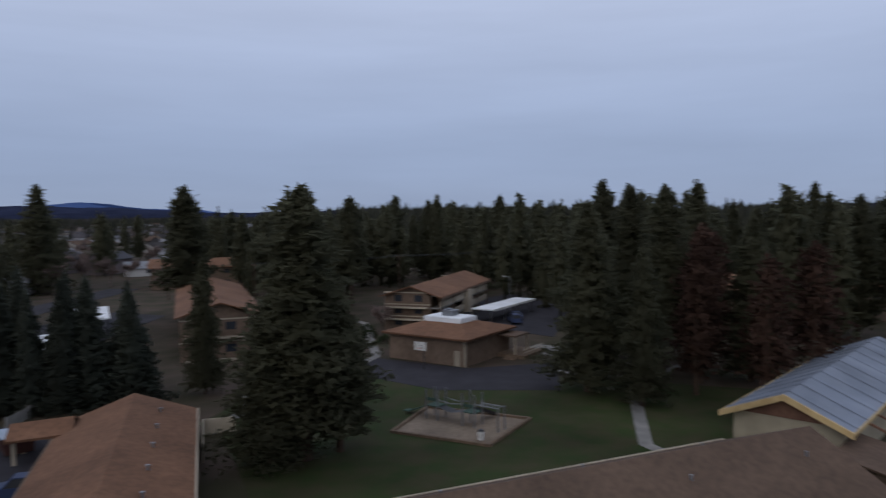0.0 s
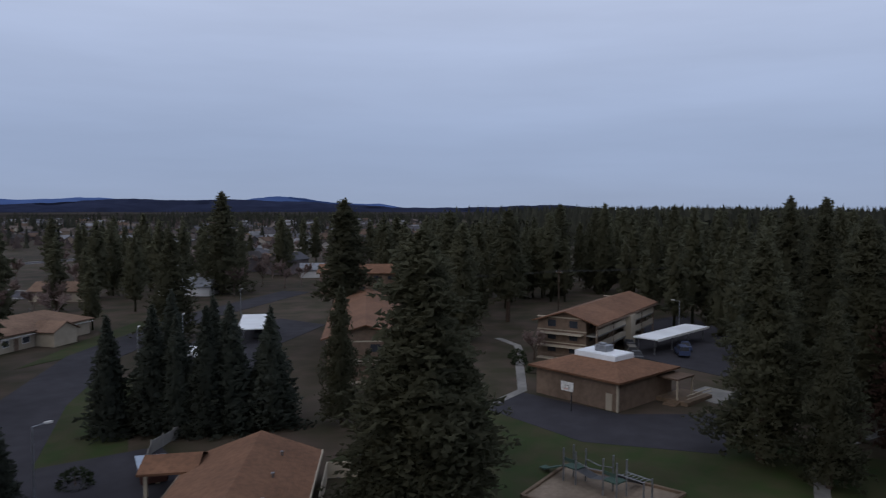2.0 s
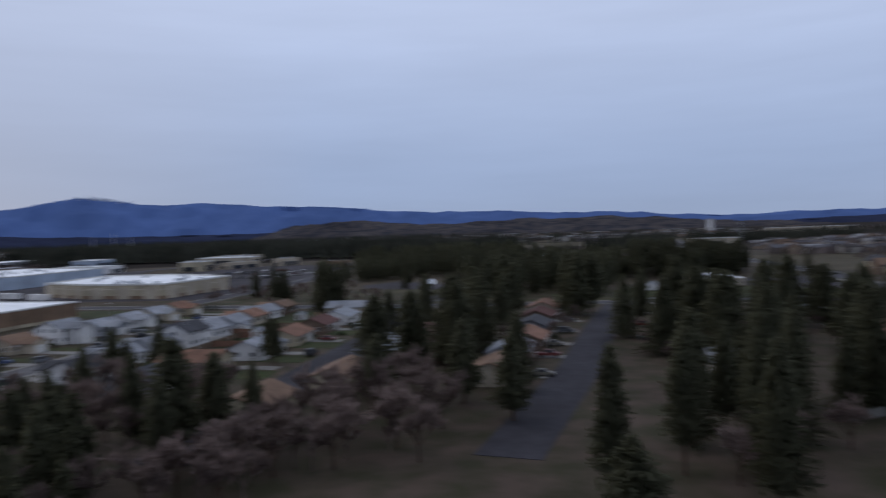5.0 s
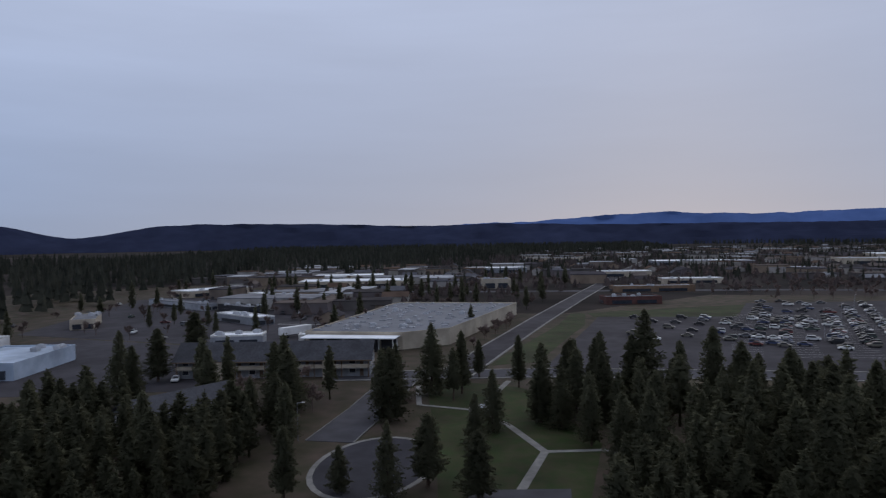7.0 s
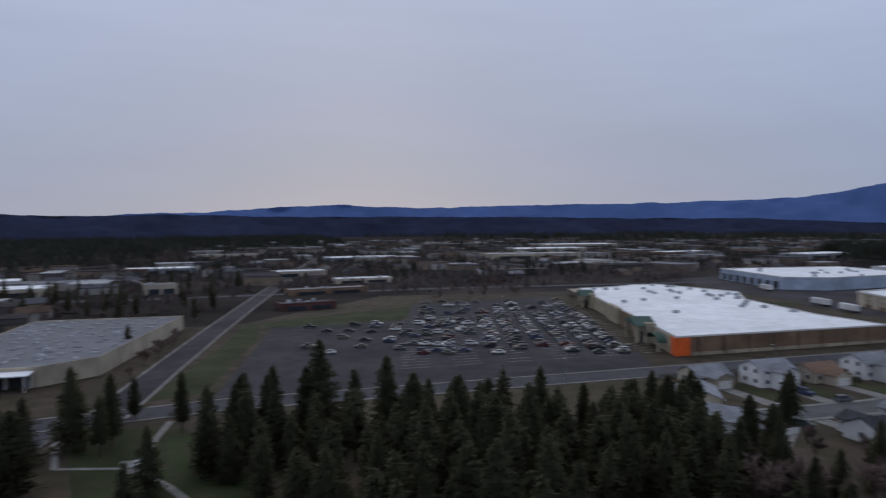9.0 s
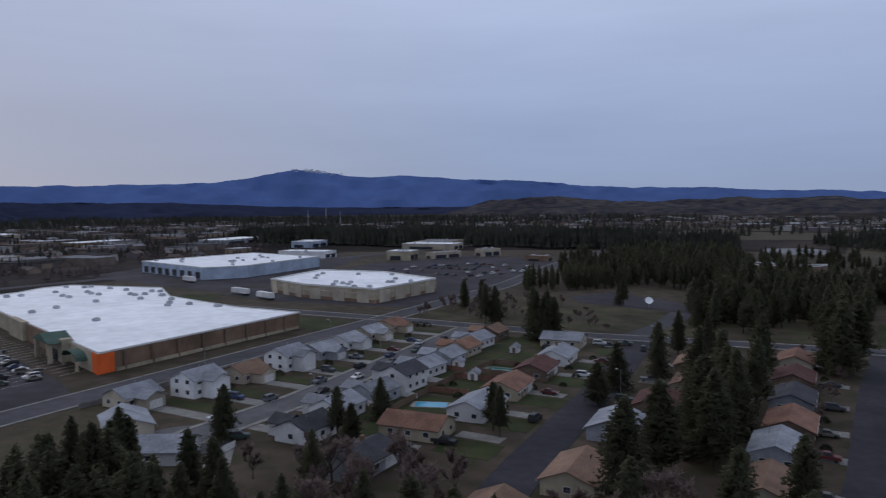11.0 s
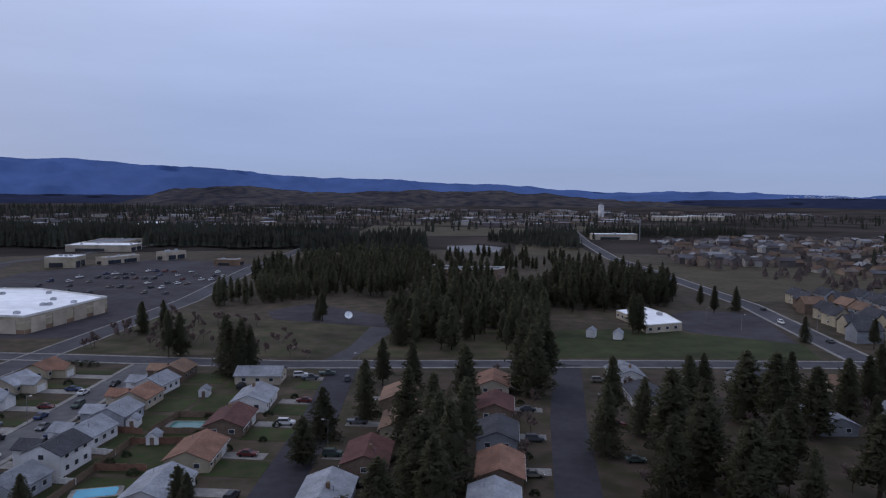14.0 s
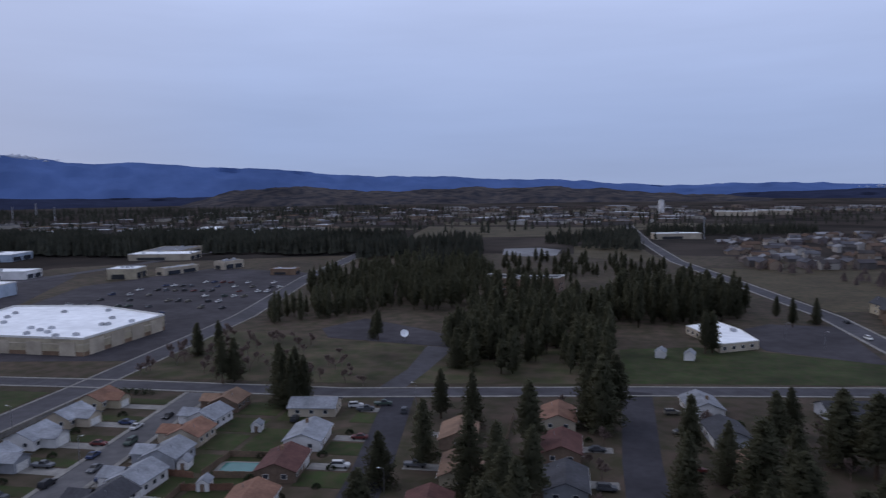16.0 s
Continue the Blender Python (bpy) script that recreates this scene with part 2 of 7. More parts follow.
# brown grass and dark clumps, with haze added as a weak blue emission
M_BROWNHAZEMT = mat("hazed_grassy_hill", (0.066, 0.056, 0.050), (0.022, 0.023, 0.027), size=45, broad=260, broad_amt=0.35, spec=0.0, glow=(0.004, 0.005, 0.010))
M_UNIT = mat("pale_roof_unit", (0.42, 0.43, 0.45), (0.33, 0.34, 0.36), size=1.0)
M_FARWALL = mat("far_walls", (0.2, 0.2, 0.2), ramp=[(0.16, 0.13, 0.11), (0.30, 0.28, 0.25), (0.10, 0.09, 0.085), (0.33, 0.31, 0.29), (0.14, 0.12, 0.12), (0.22, 0.17, 0.13)], island=True, spec=0.0)
M_FARROOF = mat("far_roofs", (0.2, 0.2, 0.2), ramp=[(0.07, 0.065, 0.07), (0.12, 0.10, 0.09), (0.06, 0.055, 0.055), (0.20, 0.20, 0.21), (0.10, 0.07, 0.055), (0.09, 0.09, 0.10)], island=True, spec=0.0)
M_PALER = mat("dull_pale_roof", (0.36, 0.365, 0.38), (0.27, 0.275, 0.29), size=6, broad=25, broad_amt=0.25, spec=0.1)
M_TWIGFAR = mat("far_bare_twigs", (0.085, 0.066, 0.060), (0.055, 0.044, 0.042), size=5, broad=60, broad_amt=0.3, spec=0.0)
M_SNOW = mat("mountain_snow", (0.75, 0.78, 0.85), size=60, spec=0.0)


# ---- mesh building ----
class Geo:
    def __init__(self):
        self.v, self.f = [], []

    def add(self, vs, fs):
        n = len(self.v)
        self.v += [tuple(p) for p in vs]
        self.f += [tuple(i + n for i in q) for q in fs]
        return self

    def prism(self, pts, z0, z1):
        """A polygon, counter-clockwise, from z0 up to z1."""
        n = len(pts)
        vs = [(x, y, z0) for x, y in pts] + [(x, y, z1) for x, y in pts]
        return self.add(vs, [tuple(range(n))[::-1], tuple(range(n, 2 * n))] + [(i, (i + 1) % n, n + (i + 1) % n, n + i) for i in range(n)])

    def box(self, x0, y0, z0, x1, y1, z1):
        return self.prism([(x0, y0), (x1, y0), (x1, y1), (x0, y1)], z0, z1)

    def along_y(self, section, y0, y1):
        """A section in x and z, drawn out from y0 to y1."""
        n = len(section)
        vs = [(x, y0, z) for x, z in section] + [(x, y1, z) for x, z in section]
        return self.add(vs, [tuple(range(n)), tuple(range(n, 2 * n))[::-1]] + [(i, n + i, n + (i + 1) % n, (i + 1) % n) for i in range(n)])

    def tube(self, p, q, r0, r1, n=6):
        p, q = Vector(p), Vector(q)
        d = (q - p).normalized()
        a = d.orthogonal().normalized()
        b = d.cross(a)
        ring = [a * math.cos(6.2832 * i / n) + b * math.sin(6.2832 * i / n) for i in range(n)]
        return self.add([p + r * r0 for r in ring] + [q + r * r1 for r in ring],
                        [(i, (i + 1) % n, n + (i + 1) % n, n + i) for i in range(n)] + [tuple(range(n))[::-1], tuple(range(n, 2 * n))])

    def cable(self, pts, r):
        """One thin round strand through points."""
        n = len(self.v)
        for p in pts:
            self.v += [(p[0] + r, p[1], p[2]), (p[0] - r * 0.5, p[1] + r * 0.5, p[2] + r * 0.8), (p[0] - r * 0.5, p[1] - r * 0.5, p[2] - r * 0.8)]
        for i in range(len(pts) - 1):
            for k in range(3):
                self.f.append((n + i * 3 + k, n + i * 3 + (k + 1) % 3, n + i * 3 + 3 + (k + 1) % 3, n + i * 3 + 3 + k))
        return self

    def mesh(self, name, material):
        me = bpy.data.meshes.new(name)
        me.from_pydata(self.v, [], self.f)
        me.materials.append(material)
        me.validate()
        return me


def part(name, geo, material, parent, label="", m=None):
    me = geo if isinstance(geo, bpy.types.Mesh) else geo.mesh(name, material)
    ob = new(name, me)
    ob.parent = parent
    if m is not None:
        ob.matrix_basis = m
    return tagged(ob, label)


def root(name, m, label, category, group=""):
    ob = new(name)
    ob.matrix_basis = m
    ob.empty_display_size = 0.5
    return tagged(ob, label, category, group)


def structure(name, geo, material, label, category="", kind="structure"):
    return tagged(new(name, geo.mesh(name, material)), label, category or name.split("_")[0], "", kind)


BLOCKED = []


def block(x, y, r):
    BLOCKED.append((x, y, r))


def free(x, y, r=1.5):
    return all((x - a) ** 2 + (y - b) ** 2 > (r + c) ** 2 for a, b, c in BLOCKED)


def ribbon(pts, width):
    """The outline of a way of a width along points."""
    left, right = [], []
    for i, p in enumerate(pts):
        a, b = Vector(pts[max(i - 1, 0)]), Vector(pts[min(i + 1, len(pts) - 1)])
        d = (b - a).normalized()
        n = Vector((-d.y, d.x)) * width / 2
        left.append((p[0] + n.x, p[1] + n.y))
        right.append((p[0] - n.x, p[1] - n.y))
    return left, right


def way(name, pts, width, material, label, z=0.05, kerb=0.0, category="road"):
    """A paved way with, where asked, raised kerbs along both sides."""
    left, right = ribbon(pts, width)
    g = Geo()
    for i in range(len(pts) - 1):
        g.prism([right[i], right[i + 1], left[i + 1], left[i]], -0.3, z)
    ob = structure(name, g, material, label, category)
    for i in range(len(pts) - 1):
        a, b = Vector(pts[i]), Vector(pts[i + 1])
        steps = max(1, int((b - a).length / max(width * 0.6, 2)))
        for s in range(steps + 1):
            p = a.lerp(b, s / steps)
            block(p.x, p.y, width / 2)
    if kerb:
        for side in (1, -1):
            edge = left if side > 0 else right
            outer, _ = ribbon(pts, width + 2 * kerb) if side > 0 else (None, None)
            if side < 0:
                _, outer = ribbon(pts, width + 2 * kerb)
            k = Geo()
            for i in range(len(pts) - 1):
                quad = [edge[i], edge[i + 1], outer[i + 1], outer[i]]
                if side < 0:
                    quad = quad[::-1]
                k.prism(quad, -0.3, z + 0.13)
            structure("kerb", k, M_CONC, "pale concrete kerb and walk along the road", "kerb")
    return ob


def patch(name, pts, material, label, z=0.03, category="ground"):
    return structure(name, Geo().prism(pts, -0.3, z), material, label, category)


# ---- ground and far hills ----
g = Geo()
ring = [(4900 * math.cos(math.tau * i / 96), 4900 * math.sin(math.tau * i / 96)) for i in range(96)]
g.add([(x, y, 0.0) for x, y in ring], [tuple(range(96))])
structure("ground", g, M_GROUND, "flat winter ground of thin grass and bare brown soil", "ground")
inner = [(640 * math.cos(math.tau * i / 72) - 60, 640 * math.sin(math.tau * i / 72) + 120) for i in range(72)]
outer = [(4880 * math.cos(math.tau * i / 72), 4880 * math.sin(math.tau * i / 72)) for i in range(72)]
g = Geo()
g.add([(x, y, 0.02) for x, y in inner] + [(x, y, 0.02) for x, y in outer], [(i, 72 + i, 72 + (i + 1) % 72, (i + 1) % 72) for i in range(72)])
structure("ground_far", g, M_FAR, "distant brown fields and scrub towards the hills", "ground")


def ridge(name, b0, b1, distance, base, bumps, material, label, rough=0.05, seed=0.0, foot=0.9):
    """A hill range from bearing b0 to b1: rounded summits given as bearing, height in degrees and width."""
    n = int((b1 - b0) * 8)
    rows = [(foot + (1 - foot) * u, v) for u, v in ((0.0, 0.0), (0.28, 0.32), (0.57, 0.62), (0.82, 0.88), (1.0, 1.0))] + [(1.04, 0.7)]
    vs, fs = [], []
    for r, (k, s) in enumerate(rows):
        for i in range(n + 1):
            b = b0 + (b1 - b0) * i / n
            e = base + sum(h * math.exp(-((b - c) / w) ** 2 / 2) for c, h, w in bumps)
            e += rough * noise.fractal((b * 0.5 + seed, seed, r * 0.3), 0.75, 2.3, 6) * (1 if r > 1 else 0.5)
            ends = min(1.0, (b - b0) / 5, (b1 - b) / 5)
            e = e * ends - 1.0 * (1 - ends)
            top = 40 + distance * math.tan(radians(e))
            a = radians(b)
            d = distance * k * (1 + 0.03 * noise.noise((b * 0.4, seed, r * 2.0)))
            z = max(top * s * (1 + (0.12 * noise.noise((b * 0.9, r * 1.7, seed)) if r < 4 else 0)), -5) if r else -5
            vs.append((math.sin(a) * d, math.cos(a) * d, z))
    for r in range(len(rows) - 1):
        for i in range(n):
            p = r * (n + 1) + i
            fs.append((p, p + 1, p + n + 2, p + n + 1))
    ob = structure(name, Geo().add(vs, fs), material, label, "hills")
    return ob


def summits(start, step, width, heights):
    return [(start + step * i, h, width) for i, h in enumerate(heights)]


BLUE = summits(-98, 4.4, 2.6, (0.7, 0.66, 0.84, 1.04, 1.12, 0.88, 0.98, 1.0, 1.04, 1.05, 1.1, 1.14, 1.25, 2.1, 1.36, 1.62, 1.23, 1.28, 0.93, 0.71, 0.82, 0.51, 0.55, 0.27, 0.06, 0.21, 0.22, 0.04))
ridge("backdrop_mountains", -104, 34, 4650, 0.0, BLUE, M_HAZEMT, "forested mountain range on the horizon, coloured with blue haze", 0.09, 3.1)
g = Geo()
for i in range(90):
    bd = -39.5 + random.gauss(0, 0.75) if i < 40 else 22.3 + random.gauss(0, 1.1)
    e = sum(h * math.exp(-((bd - c) / w) ** 2 / 2) for c, h, w in BLUE) - random.uniform(0.0, 0.2)
    b = radians(bd)
    x, y, z = math.sin(b) * 4300, math.cos(b) * 4300, 40 + 4480 * math.tan(radians(e))
    s = random.uniform(5, 18)
    g.add([(x - s, y - 6, z - 2), (x + s, y + 6, z - 1), (x + s * 0.3, y, z + 5)], [(0, 1, 2)])
structure("backdrop_snow", g, M_SNOW, "patches of snow on the high summit", "snow")
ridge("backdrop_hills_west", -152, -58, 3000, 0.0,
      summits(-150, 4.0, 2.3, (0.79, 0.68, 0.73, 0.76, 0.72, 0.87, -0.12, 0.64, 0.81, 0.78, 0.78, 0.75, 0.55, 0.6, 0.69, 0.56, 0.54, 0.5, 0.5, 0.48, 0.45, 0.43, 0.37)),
      M_DARKHAZEMT, "dark wooded hills behind the town", 0.06, 7.7)
ridge("backdrop_hills_low", -76, -18, 3500, -0.15, [(-64, 0.6, 8), (-50, 0.35, 6)], M_DARKHAZEMT, "dark wooded low hills", 0.08, 1.9)
ridge("backdrop_hills_north", -31, 17, 3200, -0.6, summits(-30, 4.6, 2.8, (0.47, 0.64, 0.86, 0.44, 0.61, 0.6, 0.65, 0.48, 0.18, 0.14)), M_BROWNHAZEMT,
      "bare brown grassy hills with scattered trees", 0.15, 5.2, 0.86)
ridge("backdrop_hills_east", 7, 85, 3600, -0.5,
      summits(8, 4.2, 2.5, (0.07, 0.13, 0.19, 0.3, 0.34, 0.2, 0.3, 0.6, 0.48, 0.55, 0.45, 0.3, 0.1, 0.1, 0.16, 0.36, 0.0, -0.3, -0.4)), M_DARKHAZEMT, "dark wooded hills tinted with blue haze", 0.06, 9.4)
ridge("backdrop_hills_far_east", 20, 62, 4500, 0.0, [(29, 0.3, 2.6), (36, 0.42, 2.5), (49, 0.55, 2.4), (58, 0.05, 3)], M_HAZEMT, "haze-blue mountains beyond the wooded hills", 0.06, 6.4)
ridge("backdrop_hills_south", 100, 212, 3200, -0.5, [(110, 0.4, 12), (150, 0.6, 14), (190, 0.9, 10)], M_DARKHAZEMT, "dark wooded hills on the far side", 0.06, 2.4)

patch("ground_town", [(-345, -75), (-345, 4), (-452, 92), (-440, 200), (-480, 640), (-1000, 720), (-1100, -220)], M_FAR, "dark bare ground between the shops", 0.012, "ground")

# ---- roads, lots and lawns ----
way("road_main", [(-186, -60), (-196, 0), (-197, 120), (-198, 260), (-203, 400), (-226, 560), (-240, 760)], 11, M_ASPHALT2,
    "grey asphalt road running past the warehouse store", 0.05, 0.9)
way("road_cross", [(-330, 262), (-250, 266), (-198, 268), (-107, 268), (-10, 281), (96, 292), (210, 300)], 9, M_ASPHALT2,
    "grey asphalt cross street behind the houses", 0.058, 1.2)
way("road_homes_west", [(-146, 112), (-145, 150), (-148, 190), (-154, 262)], 9, M_STREET, "pale asphalt residential street with parked cars", 0.066, 1.4)
patch("road_turnaround", [(-146 + 11 * math.cos(a), 113 + 11 * math.sin(a)) for a in [math.tau * i / 20 for i in range(20)]], M_STREET,
      "round end of the residential street", 0.062, "road")
way("road_homes_middle", [(-70, 80), (-76, 138), (-80, 204), (-87, 266)], 9.5, M_ASPHALT, "dark asphalt residential street", 0.07, 0.0)
way("road_homes_east", [(-24, 90), (-18, 153), (-15.5, 219), (-11, 280)], 9.5, M_ASPHALT, "dark asphalt residential street between pines", 0.074, 0.0)
way("road_avenue", [(96, 180), (96, 304), (97, 425), (80, 560), (62, 690), (59, 900), (70, 1300)], 10, M_ASPHALT2, "avenue leading towards distant houses", 0.078, 1.5)
way("road_store", [(-190, -27), (-243, -19), (-323, -6), (-420, 11), (-513, 28), (-700, 62), (-1000, 120)], 9, M_LOT, "street between the warehouse and the car park", 0.082, 0.8)
way("road_park", [(-186, -40), (-150, -40), (-126, -41)], 9, M_ASPHALT2, "short road into the park", 0.086, 0.2)
way("road_far", [(-500, -260), (-480, -60), (-490, 140), (-470, 330), (-420, 640), (-400, 900)], 12, M_ASPHALT2, "distant town road", 0.09)
patch("lot_warehouse", [(-204, -3), (-203, 126), (-222, 134), (-358, 172), (-412, 188), (-398, 99), (-334, 80), (-331, 19), (-300, 14)][::-1], M_LOT,
      "wide worn asphalt car park full of cars", 0.034, "car park")
patch("lot_centre", [(-206, 376), (-214, 470), (-236, 590), (-330, 620), (-372, 500), (-340, 385)], M_LOT, "dark asphalt car park of the shopping centre", 0.034, "car park")
patch("lot_school", [(-150, 372), (-140, 352), (-78, 338), (-74, 350), (-96, 372), (-136, 400)], M_LOT, "empty dark asphalt lot beside the grass", 0.034, "car park")
patch("lot_driveway", [(-97, 272), (-88, 273), (-84, 300), (-80, 338), (-92, 340), (-92, 300)], M_ASPHALT2, "asphalt drive to the empty lot", 0.04, "car park")
patch("lot_east", [(46, 346), (84, 326), (92, 400), (62, 404), (42, 385)], M_LOT, "dark asphalt playing court and lot", 0.034, "car park")
patch("lot_town", [(-232, -95), (-260, -215), (-420, -260), (-480, -120), (-345, -72)][::-1], M_LOT, "asphalt lots between low shops", 0.03, "car park")
patch("lot_yard", [(-150, -150), (-165, -90), (-230, -100), (-250, -180), (-200, -210)][::-1], M_LOT, "asphalt yard around the workshops", 0.034, "car park")
patch("lot_far_store", [(-340, 305), (-340, 385), (-420, 560), (-560, 520), (-500, 330)], M_LOT, "asphalt service lots behind the white stores", 0.026, "car park")
patch("lawn_strip", [(-206, -19), (-212, -5), (-262, 4), (-300, 12), (-346, 14), (-344, 7), (-300, 1), (-244, -11)][::-1], M_GRASS, "green grass strip beside the street", 0.036, "lawn")
patch("lawn_bank", [(-331, 17), (-334, 79), (-390, 97), (-368, 53), (-346, 15)][::-1], M_GRASS, "bright green grass bank by the car park", 0.038, "lawn")
patch("lawn_park", [(-186, -34), (-130, -22), (-96, -16), (-96, 4), (-130, 8), (-176, -8)], M_GRASS, "mown green park lawn crossed by paths", 0.03, "lawn")
patch("lawn_school", [(-14, 290), (82, 299), (86, 326), (44, 344), (20, 350), (-12, 342)], M_GRASS, "green school lawn", 0.03, "lawn")
patch("field_school", [(-200, 276), (-100, 280), (-14, 290), (-12, 342), (-70, 336), (-140, 350), (-200, 366)], M_ROUGH, "rough grass field north of the street", 0.022, "field")
patch("field_east", [(104, 440), (230, 470), (240, 620), (80, 640), (90, 560)], M_DRY, "wide dry grass field", 0.03, "field")
patch("field_road", [(-172, 30), (-188, 20), (-189, 130), (-176, 126), (-160, 70)][::-1], M_DRY, "strip of dry brown grass beside the road", 0.03, "field")
patch("field_store", [(-206, 232), (-206, 256), (-300, 254), (-330, 300), (-350, 290), (-330, 262), (-300, 246)], M_GRASS, "grass bank behind the warehouse store", 0.03, "field")
patch("pond", [(-94, 745), (-70, 728), (-42, 740), (-38, 800), (-62, 826), (-98, 812)], M_POND, "pale frozen pond at the edge of the forest", 0.05, "water")
patch("field_far", [(-25, 735), (22, 690), (50, 700), (46, 820), (-24, 856)], M_DRY, "pale dry field beside the pond", 0.045, "field")
patch("field_park_far", [(-240, 960), (-40, 1000), (120, 1180), (-260, 1240)], M_DRY, "pale dry clearing in the far forest", 0.045, "field")

for i, (x, y, w, d) in enumerate(((-420, 1150, 150, 60), (-150, 1330, 120, 70), (150, 1250, 130, 60), (-700, 1500, 220, 90), (-300, 1620, 260, 80), (120, 1900, 300, 110), (-650, 2000, 300, 90), (420, 1800, 200, 90), (-950, 1250, 160, 60))):
    patch("field_distant", [(x + w * math.cos(a) * (1 + 0.2 * math.sin(3 * a + i)), y + d * math.sin(a)) for a in [math.tau * k / 16 for k in range(16)]], M_DRY, "pale dry field in the distance", 0.05 + 0.004 * i, "field")

# apartment grounds
patch("lawn_apartments", [(-10, -40), (56, -22), (58, 6), (56, 24), (60, 34), (30, 34), (28, 30), (-6, 4)], M_GRASS, "mown lawn among the apartment houses", 0.03, "lawn")
patch("lawn_verge", [(12, 56), (22, 70), (42, 86), (46, 76), (30, 62), (22, 52)], M_GRASS, "grass verge along the drive", 0.04, "lawn")
patch("lawn_corner", [(40, 100), (60, 112), (80, 122), (84, 116), (62, 102)], M_GRASS, "lawn before the hip-roofed house", 0.045, "lawn")
patch("court", [(51, 0), (66, 2), (60, 13), (64, 27), (55, 29), (48, 14)], M_ASPHALT, "dark asphalt ball court beside the brown hall", 0.05, "court")
way("drive_apartments", [(-4, 38), (12, 60), (28, 78), (52, 98), (90, 116), (140, 128)], 9, M_ASPHALT, "asphalt drive through the apartment grounds", 0.054)
patch("lot_apartments", [(-2, 34), (12, 38), (22, 44), (26, 52), (14, 58), (2, 50)], M_ASPHALT, "asphalt parking bay beside the apartment house", 0.06, "car park")
patch("lot_carports", [(40, 62), (52, 62), (66, 76), (96, 84), (98, 98), (80, 100), (52, 84)], M_ASPHALT, "asphalt lot with open carports", 0.05, "car park")
patch("lot_blocks", [(86, 4), (120, 4), (146, 20), (134, 26), (96, 22)], M_ASPHALT, "asphalt lot in front of the apartment block", 0.05, "car park")
way("path_lawn", [(73, -8), (62, -8), (44, -8.5), (33, -9), (28, -13)], 1.3, M_CONC, "pale concrete footpath across the lawn", 0.07, category="path")
way("path_hall", [(46, 30), (56, 28.5), (65, 27.5), (72, 30.5), (80, 34), (88, 37), (94, 40), (99, 46)], 1.3, M_CONC, "pale concrete footpath to the apartment block", 0.074, category="path")
way("path_east", [(62, 2.5), (59.5, -1.5), (58.5, -7), (61, -11), (70, -16)], 1.2, M_CONC, "pale concrete footpath beneath the trees", 0.078, category="path")
patch("pad_hall", [(70, 3), (77, 1), (79, 6), (73, 8)], M_CONC, "pale concrete pad beside the hall", 0.076, "path")
way("path_west", [(27.5, 31), (36, 32), (44, 36)], 1.1, M_CONC, "pale concrete footpath past the house", 0.082, category="path")
# park paths
way("path_park", [(-100, -6), (-112, -4), (-124, -2), (-140, -9), (-152, -16), (-170, -14), (-184, -12)], 1.5, M_CONC, "pale concrete park path", 0.07, category="path")
way("path_park_side", [(-124, -2), (-126, 8), (-116, 22)], 1.4, M_CONC, "pale concrete side path under the pines", 0.074, category="path")
way("path_park_top", [(-152, -16), (-156, -30), (-176, -34)], 1.3, M_CONC, "pale concrete path along the lawn", 0.078, category="path")
disc = [(-114 + 15.5 * math.cos(math.tau * i / 28), -29.5 + 9.2 * math.sin(math.tau * i / 28)) for i in range(28)]
patch("plaza_park", [(-114 + (x + 114) * 1.07, -29.5 + (y + 29.5) * 1.1) for x, y in disc], M_CONC, "pale concrete rim round the park circle", 0.06, "plaza")
patch("plaza_park_floor", disc, M_ASPHALT, "round asphalt floor in the park", 0.072, "plaza")
patch("pad_park", [(-157, -19), (-149, -18), (-149, -12), (-157, -13)], M_CONC, "pale concrete pad on the park lawn", 0.082, "path")
patch("lot_park", [(-96, -14), (-104, -12), (-106, 2), (-96, 2)][::-1], M_ASPHALT2, "small paved lot at the park path", 0.08, "car park")

g = Geo()
for x, y, w, d in ((-372, -160, 40, 1.0), (-300, -120, 1.0, 40)):
    g.box(x, y, 0.02, x + w, y + d, 0.052)
for r in range(7):
    for i in range(26):
        x = -226 - i * 4.64
        y = 52 + r * 17 + i * 1.1
        if x > -350 and y < 150 + (-226 - x) * 0.28:
            g.box(x, y, 0.02, x + 0.14, y + 9.5, 0.045)
structure("marking_car_park", g, M_PAINT, "worn white bay lines on the asphalt", "road marking")


# ---- buildings ----
PANES = {}


def wall_window(parent, x, y, z, face, w=1.4, h=1.2, dark=False):
    """A framed pane on a wall; face: which way it looks, in degrees."""
    t = 0.09
    if (w, h, dark) in PANES:
        win = part("window", PANES[w, h, dark][0], None, parent, "brown framed window" if dark else "white framed window", pose(x, y, z, 0, 0, face))
        part("pane", PANES[w, h, dark][1], None, win)
        return win
    f = Geo()
    f.box(-w / 2, -0.05, 0, -w / 2 + t, 0.06, h).box(w / 2 - t, -0.05, 0, w / 2, 0.06, h)
    f.box(-w / 2 + t, -0.05, 0, w / 2 - t, 0.06, t).box(-w / 2 + t, -0.05, h - t, w / 2 - t, 0.06, h)
    win = part("window", f, M_BROWNS if dark else M_TRIM, parent, "brown framed window" if dark else "white framed window", pose(x, y, z, 0, 0, face))
    pane = part("pane", Geo().box(-w / 2 + t, -0.02, t, w / 2 - t, 0.03, h - t), M_GLASS, win)
    PANES[w, h, dark] = win.data, pane.data
    return win


def gable_section(half, eave, rise, over, thick):
    s = rise / half
    lo = eave - s * over
    return [(-half - over, lo), (0, eave + rise), (half + over, lo), (half + over, lo + thick), (0, eave + rise + thick), (-half - over, lo + thick)]


